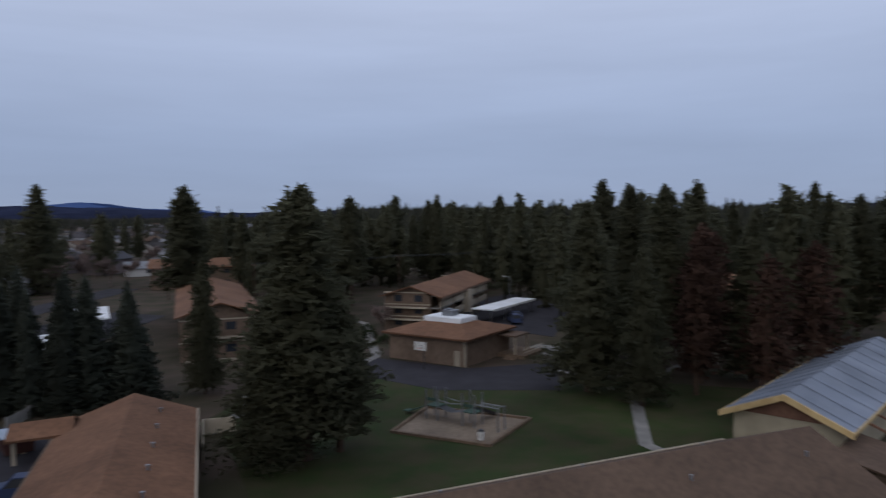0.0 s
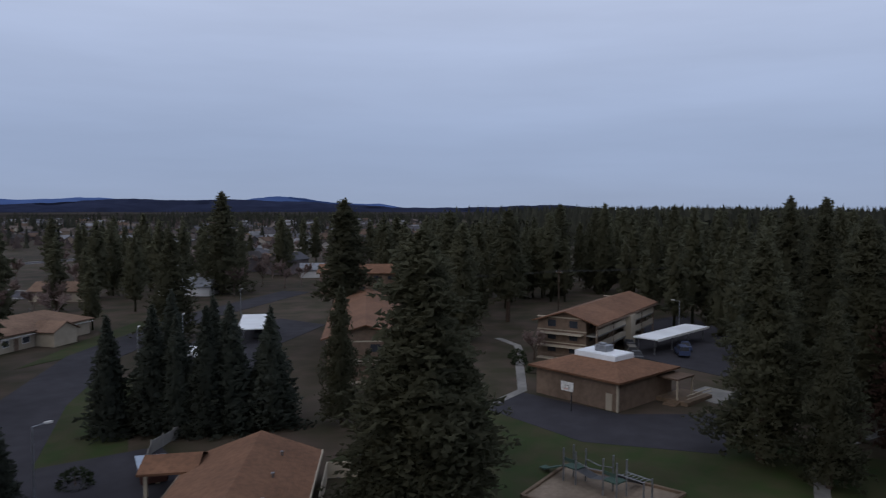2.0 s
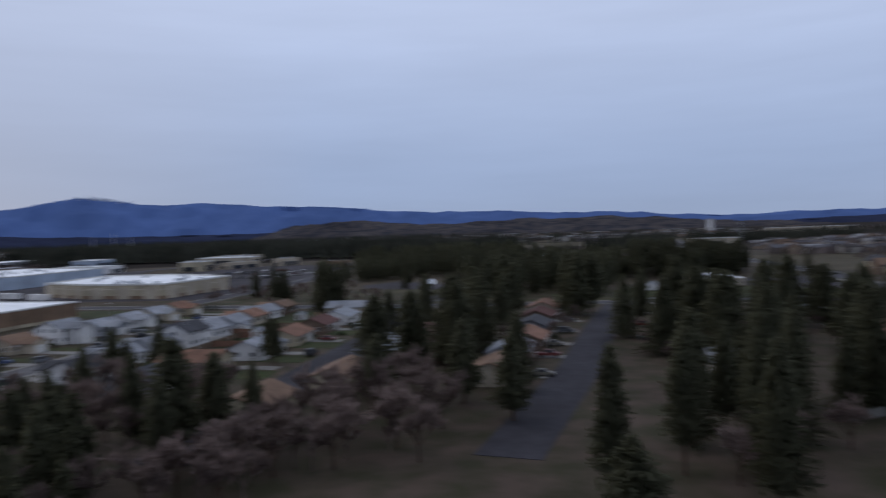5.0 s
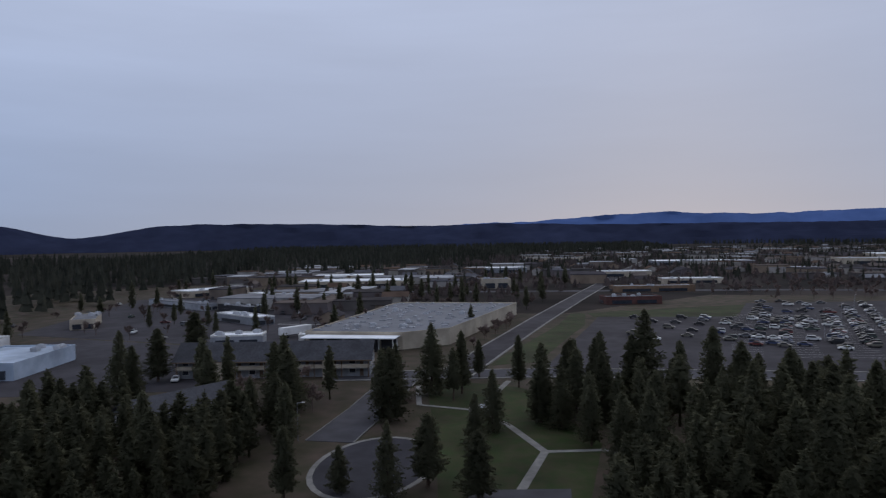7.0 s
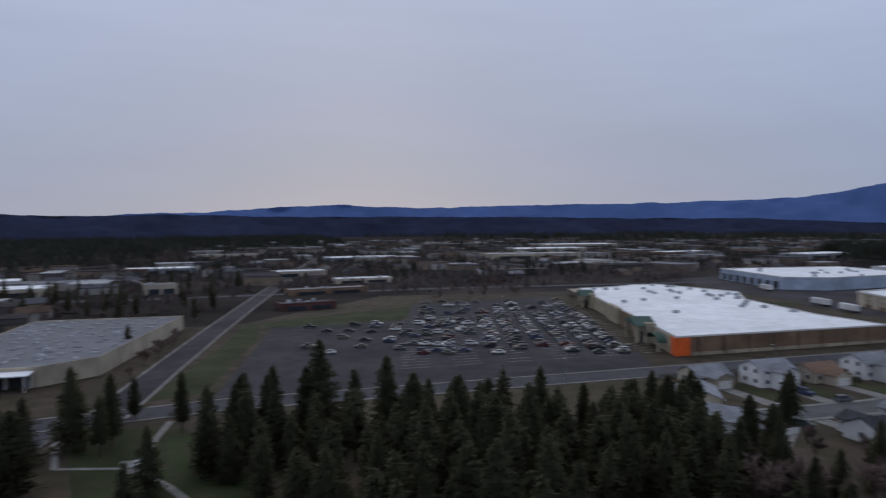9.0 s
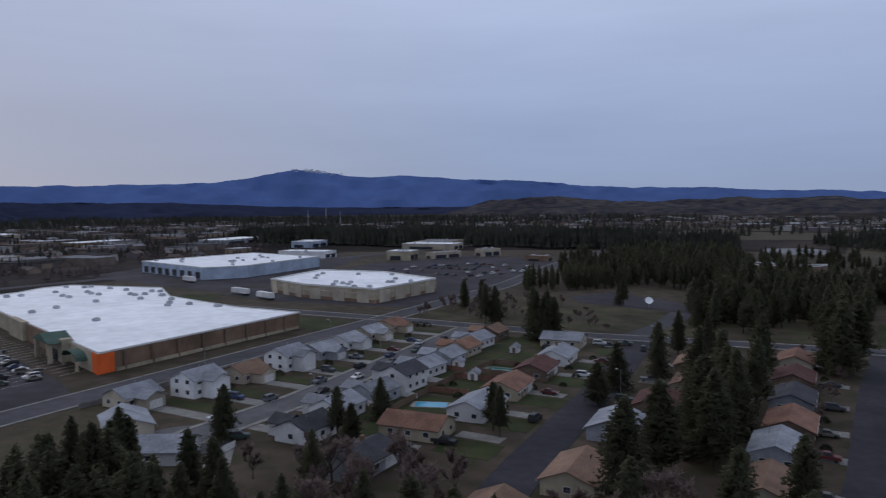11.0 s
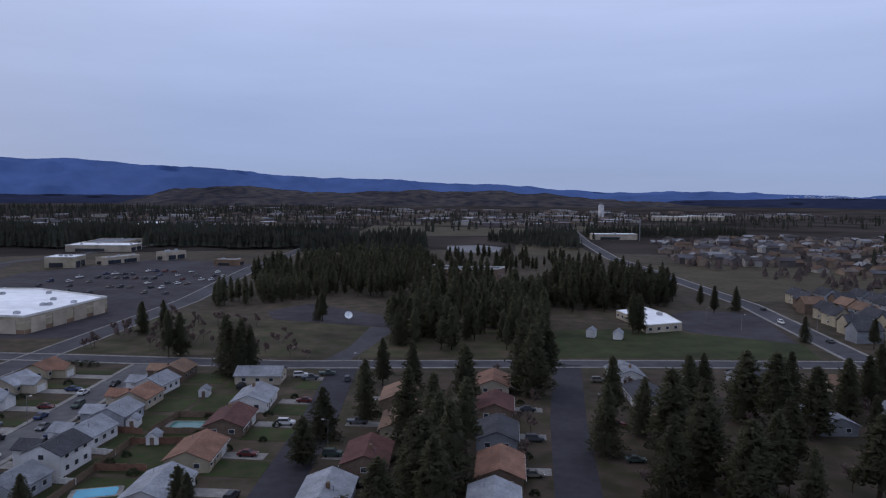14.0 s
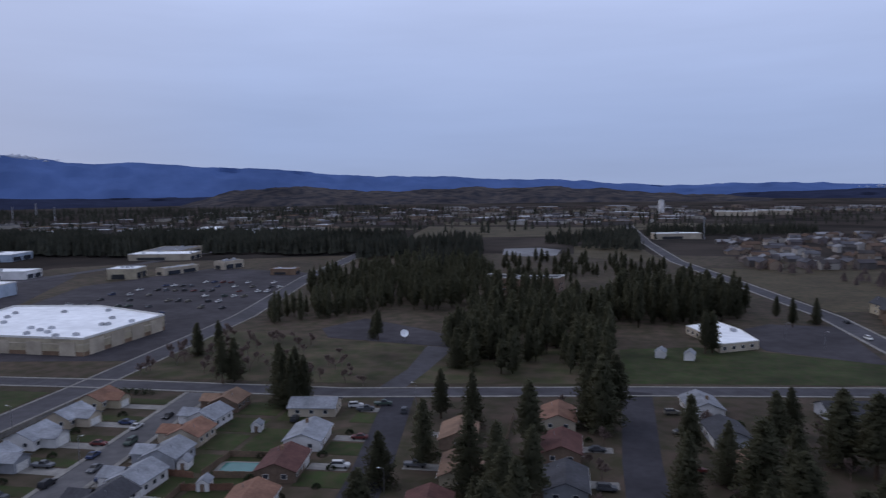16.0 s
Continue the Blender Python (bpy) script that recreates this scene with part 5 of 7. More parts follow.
# satellite dish, tower, pools
for x, y, h in ((-1190, 1400, 34), (-1150, 1420, 40), (-1110, 1425, 32)):
    stack = root("chimney_stack", pose(x, y, 0), "thin pale chimney stack of a far works", "chimney", "works chimneys")
    part("shaft", Geo().tube((0, 0, 0), (0, 0, h), 1.0, 0.7, 10), M_PALER, stack)
    part("rim", Geo().tube((0, 0, h), (0, 0, h + 1.2), 0.9, 0.9, 10), M_STEEL, stack)
dish = root("satellite_dish", pose(-104, 349, 0, 0, 0, 200), "large white satellite dish on a steel stand", "dish")
vs, fs = [(0, 0.0, 0)], []
for r in (1, 2, 3):
    for i in range(16):
        a = math.tau * i / 16
        vs.append((0.6 * r * math.cos(a), 0.06 * r * r, 0.6 * r * math.sin(a)))
for i in range(16):
    fs.append((0, 1 + i, 1 + (i + 1) % 16))
    for r in (0, 1):
        fs.append((1 + r * 16 + i, 17 + r * 16 + i, 17 + r * 16 + (i + 1) % 16, 1 + r * 16 + (i + 1) % 16))
part("reflector", Geo().add(vs, fs), M_WHITER, dish, "white dish", pose(0, 0, 3.2, 35))
part("stand", Geo().tube((0, -0.2, 0), (0, -0.2, 3.1), 0.2, 0.15, 8), M_STEEL, dish)
part("feed_arm", Geo().tube((0, 0.1, 3.0), (0, 1.6, 4.4), 0.05, 0.04), M_STEEL, dish)
tower = root("silo_tower", pose(176, 1690, 0), "white cylindrical tower far away", "tower")
part("shaft", Geo().tube((0, 0, 0), (0, 0, 30), 6, 6, 14), M_WHITES, tower)
part("cap", Geo().tube((0, 0, 30), (0, 0, 33), 6.2, 2.5, 14), M_GREYR, tower)
mast = root("radio_mast", pose(130, 940, 0), "tall thin grey radio mast", "mast")
part("shaft", Geo().tube((0, 0, 0), (0, 0, 26), 0.6, 0.4), M_STEEL, mast)
part("head", Geo().tube((0, 0, 24), (0, 0, 26.5), 1.2, 1.2, 8), M_STEEL, mast)


def pool(x, y, rz, w, d, water, label, raised=0.0, rounded=False):
    pl = root("swimming_pool", pose(x, y, 0, 0, 0, rz), label, "pool")
    n = 20
    sup = 2.0 if rounded else 8.0

    def rim(k):
        out = []
        for i in range(n):
            a = math.tau * i / n
            c, s = math.cos(a), math.sin(a)
            out.append((k * w / 2 * math.copysign(abs(c) ** (2 / sup), c), k * d / 2 * math.copysign(abs(s) ** (2 / sup), s)))
        return out
    part("deck", Geo().prism(rim(1.25 if not rounded else 1.08), -0.1, 0.1 + raised), M_CONC if not rounded else M_TRIM, pl)
    part("water", Geo().prism(rim(1.0), 0, 0.13 + raised), water, pl, "still water")
    if raised:
        for i in (3, 8, 13, 18):
            px, py = rim(1.1)[i]
            part("brace", Geo().tube((px, py, 0), (px * 0.97, py * 0.97, raised), 0.06, 0.06), M_TRIM, pl)
    block(x, y, max(w, d) * 0.6)


pool(-112, 203, 5, 10, 5.5, M_GPOOL, "rectangular garden pool with still green water")
pool(-112.5, 161.5, 20, 8.0, 4.2, M_WATER, "garden pool with bright blue water and a pale concrete rim")


def fence(pts, label, material=M_WOOD, h=1.7):
    fe = root("fence", pose(pts[0][0], pts[0][1], 0), label, "fence", "garden fences")
    for i in range(len(pts) - 1):
        a, b = Vector(pts[i]) - Vector(pts[0]), Vector(pts[i + 1]) - Vector(pts[0])
        n = max(1, round((b - a).length / 2.4))
        for k in range(n):
            p, q = a.lerp(b, k / n), a.lerp(b, (k + 1) / n)
            l, r = ribbon([tuple(p), tuple(q)], 0.06)
            part("panel", Geo().prism([r[0], r[1], l[1], l[0]], 0.08, h - 0.08 * (k % 2)), material, fe)
            part("post", Geo().box(p.x - 0.07, p.y - 0.07, 0, p.x + 0.07, p.y + 0.07, h + 0.12), material, fe)


fence([(-116, 196), (-106, 197), (-105, 210), (-118, 209), (-119, 196)], "dark wooden fence round the green pool")
fence([(-118, 150), (-119, 170), (-120, 190)], "wooden garden fence between back yards")
fence([(-118, 150), (-108, 150)], "wooden garden fence between back yards", M_REDR)
fence([(-119, 172), (-108, 173)], "red-brown wooden fence between gardens", M_REDR)
fence([(-120, 188), (-108, 190)], "red-brown wooden fence between gardens", M_REDR)
fence([(-188, 118), (-187, 150), (-187, 200), (-189, 250)], "low pale wall behind the houses along the road", M_CONC, 1.4)
fence([(-124, 99), (-131, 106), (-133, 116)], "white board fence beside the drive", M_TRIM, 1.5)
for a, b in (((-130, 165.5), (-118.5, 164.5)), ((-126, 153.5), (-118.5, 152)), ((-129, 181.5), (-119.5, 181))):
    fence([a, b], "white board fence between back yards", M_TRIM, 1.5)
fence([(-130, 196), (-120.5, 195)], "red-brown wooden fence between gardens", M_REDR)
fence([(-50, 150), (-50, 190), (-49, 250)], "wooden fence between back yards")
fence([(36, 120), (30, 118), (24, 114)], "pale board fence beside the hip-roofed house", M_CONC, 1.6)
fence([(20, 47), (24, 51), (30, 53)], "pale low wall beside the bin store", M_CONC, 1.3)

# driveways and lawns of the family houses
for i, (x, y, *_r) in enumerate(W_SIDE):
    patch("driveway", [(x + 9, y - 2), (-150.5, y - 2.2), (-150.5, y + 2.2), (x + 9, y + 2)], M_CONC, "pale concrete driveway", 0.05 + 0.001 * i, "driveway")
    patch("lawn_front", [(x + 5, y + 3), (-152.4, y + 3), (-152.4, y + 8), (x + 5, y + 8)], M_GRASS, "small front lawn", 0.042 + 0.001 * i, "lawn")
for i, (x, y, *_r) in enumerate(E_SIDE):
    patch("driveway", [(-142, y - 2), (x - 8.5, y - 2), (x - 8.5, y + 2), (-142, y + 2)], M_CONC, "pale concrete driveway", 0.05 + 0.001 * i, "driveway")
    patch("lawn_back", [(x + 5, y - 6), (-119.6, y - 6), (-119.6, y + 6), (x + 5, y + 6)], M_GRASS, "small green back lawn", 0.042 + 0.001 * i, "lawn")
for i, (x, y, rz, *_r) in enumerate(MID[:6]):
    patch("driveway", [(-96, y + 2), (-84 - y * 0.01, y + 2), (-84 - y * 0.01, y + 6), (-96, y + 6)], M_CONC, "pale concrete driveway", 0.06 + 0.001 * i, "driveway")
    patch("lawn_front", [(-96, y - 8), (-83, y - 8), (-83.5, y + 1), (-96, y + 1)], M_GRASS, "green front lawn beside the street", 0.05 + 0.001 * i, "lawn")
    patch("lawn_back", [(-118, y - 9), (-105, y - 9), (-105, y + 9), (-118, y + 9)], M_GRASS, "green back lawn", 0.028 + 0.001 * i, "lawn")
for i, (x, y, rz, *_r) in enumerate(MID[7:18]):
    if x < -55:
        patch("driveway", [(-73, y + 2), (x - 4, y + 2), (x - 4, y + 6), (-73, y + 6)], M_CONC, "pale concrete driveway", 0.06 + 0.001 * i, "driveway")
    else:
        patch("driveway", [(x + 4, y + 2), (-22, y + 2), (-22, y + 6), (x + 4, y + 6)], M_CONC, "pale concrete driveway", 0.06 + 0.001 * i, "driveway")
patch("driveway", [(-124, 98), (-133, 108), (-138, 116), (-134, 117), (-128, 110), (-120, 101)][::-1], M_CONC, "pale concrete driveway beside the white house", 0.06, "driveway")


# ---- trees ----
def conifer_mesh(name, rng, h, radius, first, branches, tufts, size, material, droop=0.25, taper=0.8, belly=0.25, ragged=0.45):
    """A crown of many small needle tufts along boughs of uneven length."""
    tri = []
    off = rng.uniform(0, 50)
    for k in range(branches):
        s = ((k + rng.random()) / branches) ** 0.9
        z = first * h + (h * 0.985 - first * h) * s
        a = k * 2.399 + rng.uniform(-0.9, 0.9)
        lump = 1 + ragged * noise.noise((math.cos(a) * 1.1 + off, math.sin(a) * 1.1, z * 0.42)) + 0.5 * ragged * noise.noise((math.cos(a) * 2.6, off, z * 1.1))
        prof = ((1 - s) ** taper * min(1, belly + s * 3.2) + 0.03) * lump
        length = radius * prof * rng.uniform(0.55, 1.2)
        ca, sa = math.cos(a), math.sin(a)
        n = max(2, int(tufts * (0.35 + prof)))
        rise = 0.3 if s > 0.7 else rng.uniform(-0.12, 0.16)
        for t in range(n):
            u = 0.2 + 0.8 * (t + rng.random()) / n
            spread = length * 0.26 * rng.uniform(-1, 1)
            px, py = ca * length * u - sa * spread, sa * length * u + ca * spread
            pz = z - droop * length * u * u + rise * length * u + rng.gauss(0, 0.5) * size
            sz = size * rng.uniform(0.65, 1.3) * (0.6 + 0.4 * min(1, prof * 2))
            for q in range(2):
                d = Vector((rng.gauss(ca * 0.5, 0.6), rng.gauss(sa * 0.5, 0.6), rng.gauss(0.2, 0.5))).normalized()
                e = d.orthogonal().normalized()
                e.rotate(Matrix.Rotation(rng.uniform(0, 6.28), 3, d))
                p = Vector((px, py, pz))
                tri += [p - e * sz * 0.36 - d * sz * 0.3, p + e * sz * 0.36 - d * sz * 0.25, p + d * sz * 0.9]
    return crown_mesh(name, tri, material, h)


def crown_normals(co, h):
    """Normals that make a crown of tufts shade as one rounded body."""
    n = np.stack([co[:, 0], co[:, 1], 0.15 * np.hypot(co[:, 0], co[:, 1]) + 0.07 * (co[:, 2] - 0.35 * h)], 1)
    return n / np.maximum(np.linalg.norm(n, axis=1, keepdims=True), 1e-6)


def crown_mesh(name, tri, material, h):
    co = np.array([tuple(p) for p in tri])
    t = co.reshape(-1, 3, 3)
    flat = np.cross(t[:, 1] - t[:, 0], t[:, 2] - t[:, 0])
    out = crown_normals(t.mean(1), h)
    swap = (flat * out).sum(1) < 0
    t[swap] = t[swap][:, ::-1]
    co = t.reshape(-1, 3)
    g = Geo()
    g.v = co.tolist()
    g.f = [(i, i + 1, i + 2) for i in range(0, len(co), 3)]
    me = g.mesh(name, material)
    me.shade_smooth()
    rough = np.random.RandomState(3).normal(0, 0.1, co.shape)
    n = crown_normals(co, h) + rough
    me.normals_split_custom_set_from_vertices((n / np.linalg.norm(n, axis=1, keepdims=True)).tolist())
    return me


def trunk_mesh(h, r, lean=0.0):
    g = Geo()
    last = Vector((0, 0, -0.3))
    for i in range(1, 6):
        p = Vector((lean * math.sin(i), lean * math.cos(i * 1.7), h * i / 5 * 0.97))
        g.tube(last, p, r * (1 - (i - 1) / 5.4), r * (1 - i / 5.4), 7)
        last = p
    return g.mesh("trunk", M_BARK)


def bare_mesh(name, rng, h, material, twigs=900, forks=4, fat=1.0):
    """Limbs and a fine cloud of twigs."""
    limbs, tips = Geo(), []

    def grow(p, d, length, r, level):
        q = p + d * length
        limbs.tube(p, q, r, r * 0.65, 5 if level < 2 else 3)
        if level >= 2:
            tips.append((p, q))
        if level >= 3:
            return
        for _ in range(forks if level else forks + 1):
            nd = (d + Vector((rng.gauss(0, 0.5), rng.gauss(0, 0.5), rng.gauss(0.22, 0.3)))).normalized()
            grow(p.lerp(q, rng.uniform(0.6, 1.0)), nd, length * rng.uniform(0.6, 0.85), r * 0.55, level + 1)
    grow(Vector((0, 0, -0.2)), Vector((0, 0, 1)), h * 0.32, h * 0.02, 0)
    g = Geo()
    tri = []
    for i in range(twigs):
        p, q = tips[rng.randrange(len(tips))]
        o = p.lerp(q, rng.uniform(0.2, 1.1))
        d = ((q - p).normalized() + Vector((rng.gauss(0, 0.6), rng.gauss(0, 0.6), rng.gauss(0.15, 0.5)))).normalized()
        e = d.orthogonal().normalized()
        e.rotate(Matrix.Rotation(rng.uniform(0, 6.28), 3, d))
        s = h * rng.uniform(0.05, 0.1) * fat
        tri += [o - e * s * 0.10 * fat, o + e * s * 0.10 * fat, o + d * s]
    g.v = [tuple(p) for p in tri]
    g.f = [(i, i + 1, i + 2) for i in range(0, len(tri), 3)]
    return limbs.mesh("limbs", M_BARK), g.mesh(name, material)


rt = random.Random(5)
SHAPES = ((3.7, 0.06, 0.60, 0.6), (3.2, 0.15, 0.56, 0.55), (4.2, 0.04, 0.74, 0.7), (3.0, 0.24, 0.50, 0.6), (3.6, 0.1, 0.56, 0.55))
PINES = [(conifer_mesh("crown", rt, 20, rad, first, 280, 11, 0.6, M_PINE, 0.2, tp, bl), trunk_mesh(20, 0.32, 0.12)) for rad, first, tp, bl in SHAPES]
TALL = [(conifer_mesh("crown", rt, 20, rad, first, 520, 22, 0.36, M_PINE, 0.22, tp, bl, 0.6), trunk_mesh(20, 0.32, 0.12)) for rad, first, tp, bl in SHAPES[:3]]
SPRUCES = [(conifer_mesh("crown", rt, 14, rad, 0.03, 420, 16, 0.42, M_SPRUCE, 0.32, 0.95, 0.9, 0.25), trunk_mesh(14, 0.2)) for rad in (3.2, 2.8)]
SLIM = [(conifer_mesh("crown", rt, 20, rad, first, 84, 6, 1.3, M_PINE, 0.2, tp, bl), trunk_mesh(20, 0.3, 0.1))
        for rad, first, tp, bl in ((3.3, 0.12, 0.6, 0.45), (3.0, 0.18, 0.54, 0.5), (3.8, 0.06, 0.7, 0.55), (3.1, 0.22, 0.5, 0.5))]
BARES = [bare_mesh("twigs", rt, 11, M_TWIG, 1500) for _ in range(2)]
SCRUB = [bare_mesh("scrub", rt, 11, M_TWIG, 420, 2, 1.6) for _ in range(3)]
RUSTY = [(conifer_mesh("withered_crown", rt, 14, 2.9, 0.16, 200, 9, 0.42, M_RUST, 0.2, 0.45, 0.5, 0.7), trunk_mesh(14, 0.24, 0.2)) for _ in range(2)]


def plant(kind, x, y, h, label, category="pine tree", wide=1.0):
    crown, trunk = kind[rt.randrange(len(kind))]
    base = 20 if kind in (PINES, SLIM, TALL) else 14
    if kind is BARES:
        base = 11
    s = h / base
    w = s * wide * rt.uniform(0.9, 1.12)
    tree = root("tree", pose(x, y, 0, 0, 0, rt.uniform(0, 360)) @ Matrix.Diagonal((w, w, s, 1)), label, category, "trees")
    if kind is BARES:
        part("branchwork", crown, None, tree)
        part("twig_crown", trunk, None, tree)
    else:
        part("trunk", trunk, None, tree)
        part("crown", crown, None, tree)
    return tree


PINE_LABELS = ("tall dark green pine with an open crown", "slender dark pine with a bare lower trunk", "broad dark green pine with dense boughs", "young dark pine with low boughs")


def grove(kind, n, area, hmin, hmax, label=None, category="pine tree", gap=3.0, wide=1.0, joined=""):
    """Trees strewn over a polygon, clear of roads and houses."""
    xs, ys = [p[0] for p in area], [p[1] for p in area]
    placed, tries, thicket = [], 0, []
    while len(placed) < n and tries < n * 30:
        tries += 1
        x, y = rt.uniform(min(xs), max(xs)), rt.uniform(min(ys), max(ys))
        inside = False
        for i in range(len(area)):
            (x0, y0), (x1, y1) = area[i], area[i - 1]
            if (y0 > y) != (y1 > y) and x < (x1 - x0) * (y - y0) / (y1 - y0) + x0:
                inside = not inside
        if inside and free(x, y, 1.2) and all((x - a) ** 2 + (y - b) ** 2 > gap * gap for a, b in placed):
            placed.append((x, y))
            h = rt.uniform(hmin, hmax)
            if joined:
                thicket.append((x, y, h))
                continue
            plant(kind, x, y, h, label or PINE_LABELS[int(h) % 4], category, wide)
    if joined:
        join_trees(joined, thicket, kind, label or "thicket of dark green pines", wide)


# thickets too dense to count are one body each
def join_trees(name, spots, kind, label, wide=1.0):
    base = 11 if kind is SCRUB else 20
    coords, faces, normals, count = [], [], [], 0
    for x, y, h in spots:
        for me in kind[rt.randrange(len(kind))]:
            co = np.empty(len(me.vertices) * 3)
            me.vertices.foreach_get("co", co)
            co = co.reshape(-1, 3) * (h / base)
            a = rt.uniform(0, 6.28)
            n = crown_normals(co, h)
            normals.append(np.stack([n[:, 0] * math.cos(a) - n[:, 1] * math.sin(a), n[:, 0] * math.sin(a) + n[:, 1] * math.cos(a), n[:, 2]], 1))
            w = wide * rt.uniform(0.9, 1.15)
            c, s = math.cos(a) * w, math.sin(a) * w
            coords.append(np.stack([co[:, 0] * c - co[:, 1] * s + x, co[:, 0] * s + co[:, 1] * c + y, co[:, 2]], 1))
            faces += [tuple(i + count for i in p.vertices) for p in me.polygons]
            count += len(co)
    me = bpy.data.meshes.new(name)
    me.from_pydata(np.concatenate(coords).tolist(), [], faces)
    me.materials.append(M_TWIG if kind is SCRUB else M_PINE)
    if kind is not SCRUB:
        me.shade_smooth()
        me.normals_split_custom_set_from_vertices(np.concatenate(normals).tolist())
    return tagged(new(name, me), label, "woods", "", "stuff")


# single trees near the start
for x, y, h, k, w in ((23, 19, 23.3, TALL, 1.45), (21.5, 21.5, 14, TALL, 1.7), (25.5, 17, 13, TALL, 1.7), (-8, 37, 19, TALL, 1.5), (126, 143, 29, PINES, 1.4), (93, 77, 26, PINES, 1.3), (51, -3, 22, TALL, 1.2), (62, -12, 24, TALL, 1.2), (46, -9, 17, TALL, 1.1),
                      (70, -8, 24, TALL, 1.1), (80, -4, 25, PINES, 1.1), (84, -18, 25, PINES, 1.2), (60, -22, 20, TALL, 1.1), (92, 50, 22, PINES, 1.2),
                      (41, 40, 16, TALL, 0.95), (94, 52, 21, PINES, 1.1), (110, 62, 24, PINES, 1.2), (118, 52, 24, PINES, 1.2), (70, 100, 20, PINES, 1.3), (30, 128, 20, PINES, 1.3), (12, 112, 21, PINES, 1.3), (0, 98, 19, PINES, 1.3)):
    plant(k, x, y, h, "tall dark green pine among the apartments" if h > 19 else "dark green pine with low boughs", "pine tree", w)
for x, y, h in ((7, 48.5, 9.5), (29, 56.5, 14), (31.5, 51, 14), (35.5, 54, 14.5), (36.5, 46.5, 12.5), (39.5, 49, 13), (33, 58, 15), (26, 60, 13), (34, 50, 14), (30, 54, 13)):
    plant(SPRUCES, x, y, h, "dense dark conical spruce", "spruce tree", 1.2)
for x, y, h in ((52, -15, 17), (58, -16, 19), (67, -18, 18), (56, -28, 17), (74, -14, 18), (50, -22, 16)):
    plant(RUSTY, x, y, h, "pine with withered rust-brown needles", "tree", 1.0)
for x, y, h in ((60, 140, 10), (80, 150, 9), (30, 95, 9), (20, 100, 9), (10, 90, 10), (4, 84, 9), (120, 100, 10), (150, 150, 9), (92, 34, 7), (84, 33, 6)):
    plant(BARES, x, y, h, "bare leafless tree with fine brown twigs", "tree", 1.0)
# pines round the apartments and the woods to the east
grove(PINES, 34, [(80, -60), (150, -60), (230, 60), (190, 80), (126, 40), (96, -2)], 18, 27, gap=4)
grove(SLIM, 60, [(80, -60), (150, -60), (230, 60), (190, 80), (126, 40), (96, -2)], 15, 25, gap=3, joined="pine_wood")
grove(SLIM, 170, [(130, -60), (330, -200), (430, 120), (230, 70), (150, 40)], 14, 24, gap=4.5, joined="pine_wood")
grove(SLIM, 90, [(110, 60), (150, 50), (260, 90), (300, 170), (190, 150)], 13, 22, gap=4.5, joined="pine_wood")
grove(SLIM, 50, [(0, 75), (30, 130), (100, 200), (190, 280), (220, 180), (90, 130)], 13, 22, gap=6, joined="pine_wood")
grove(PINES, 10, [(-12, 70), (10, 74), (30, 120), (0, 130)], 14, 20, gap=5)
grove(SCRUB, 60, [(40, 125), (240, 130), (300, 300), (110, 260)], 6, 11, "bare brown leafless trees between the houses", "tree", 5, joined="bare_wood")
# pine belt west of the start, beside the park and by the road
BELT = [(-166, 6), (-132, 12), (-104, 8), (-92, 30), (-104, 78), (-134, 94), (-146, 74), (-160, 40)]
grove(PINES, 46, BELT, 11, 17, gap=4.0, wide=1.2)
for x, y, h in ((-160, 19, 21), (-150, 31, 18.5), (-160, 9.5, 16), (-150, 2, 15), (-134, 90, 15), (-131, 86, 14), (-140, 44, 14)):
    plant(PINES, x, y, h, "tall dark green pine above the belt", "pine tree", 1.2)
grove(SLIM, 90, BELT, 6, 14, gap=2.8, wide=1.3, joined="pine_thicket")
grove(PINES, 16, [(-100, 6), (-70, 2), (-56, 30), (-70, 66), (-100, 76)], 9, 14, gap=4.0, wide=1.2)
grove(SLIM, 60, [(-104, 8), (-64, 4), (-52, 30), (-70, 70), (-104, 80)], 8, 13, gap=3.0, wide=1.3, joined="pine_thicket")
WEST = [(-134, -54), (-120, -52), (-92, -48), (-66, -60), (-80, -110), (-134, -104)]
grove(PINES, 16, WEST, 9, 13, gap=4.0, wide=1.3)
for x, y, h in ((-150, -98, 17), (-153, -60, 16), (-147, -93, 14), (-160, -36, 13)):
    plant(PINES, x, y, h, "tall dark green pine beside the flats", "pine tree", 1.2)
grove(SLIM, 100, WEST, 7, 12, gap=2.8, wide=1.3, joined="pine_thicket")
grove(SLIM, 4, [(-172, -66), (-158, -48), (-160, -110), (-172, -110)], 10, 15, gap=4.0, joined="pine_thicket")
for x, y, h in ((-168, -22, 15), (-176, -9, 13), (-136, -12, 12), (-160, 3, 14), (-170, 4, 13), (-124, -14, 10), (-167, -29, 17), (-161, -23, 12), (-146, -36, 14), (-150, -3, 15), (-148, 4, 14), (-143, -3, 13), (-139, 1, 12), (-152, 8, 16), (-145, 9, 14), (-134, 6, 12), (-128, 6, 11), (-100, -24, 11), (-96, -38, 11), (-120, -47, 12), (-182, -24, 10), (-188, -20, 10)):
    plant(PINES, x, y, h, "dark green pine standing in the park", "pine tree", 1.2)
for x, y, h, w in ((-141, -33, 15, 1.5), (-105, -19, 11, 1.7), (-100, -11, 10, 1.6), (-137, -53, 15, 1.6), (-101, -31.5, 7, 1.4), (-155, -63, 14, 1.5), (-147, -56, 13, 1.5), (-149, -76, 13, 1.5), (-200, -106, 16, 1.6), (-128, -52, 12, 1.5), (-122, -58, 12, 1.5), (-176, -104, 14, 1.5)):
    plant(PINES, x, y, h, "broad dark green pine at the edge of the park", "pine tree", w)
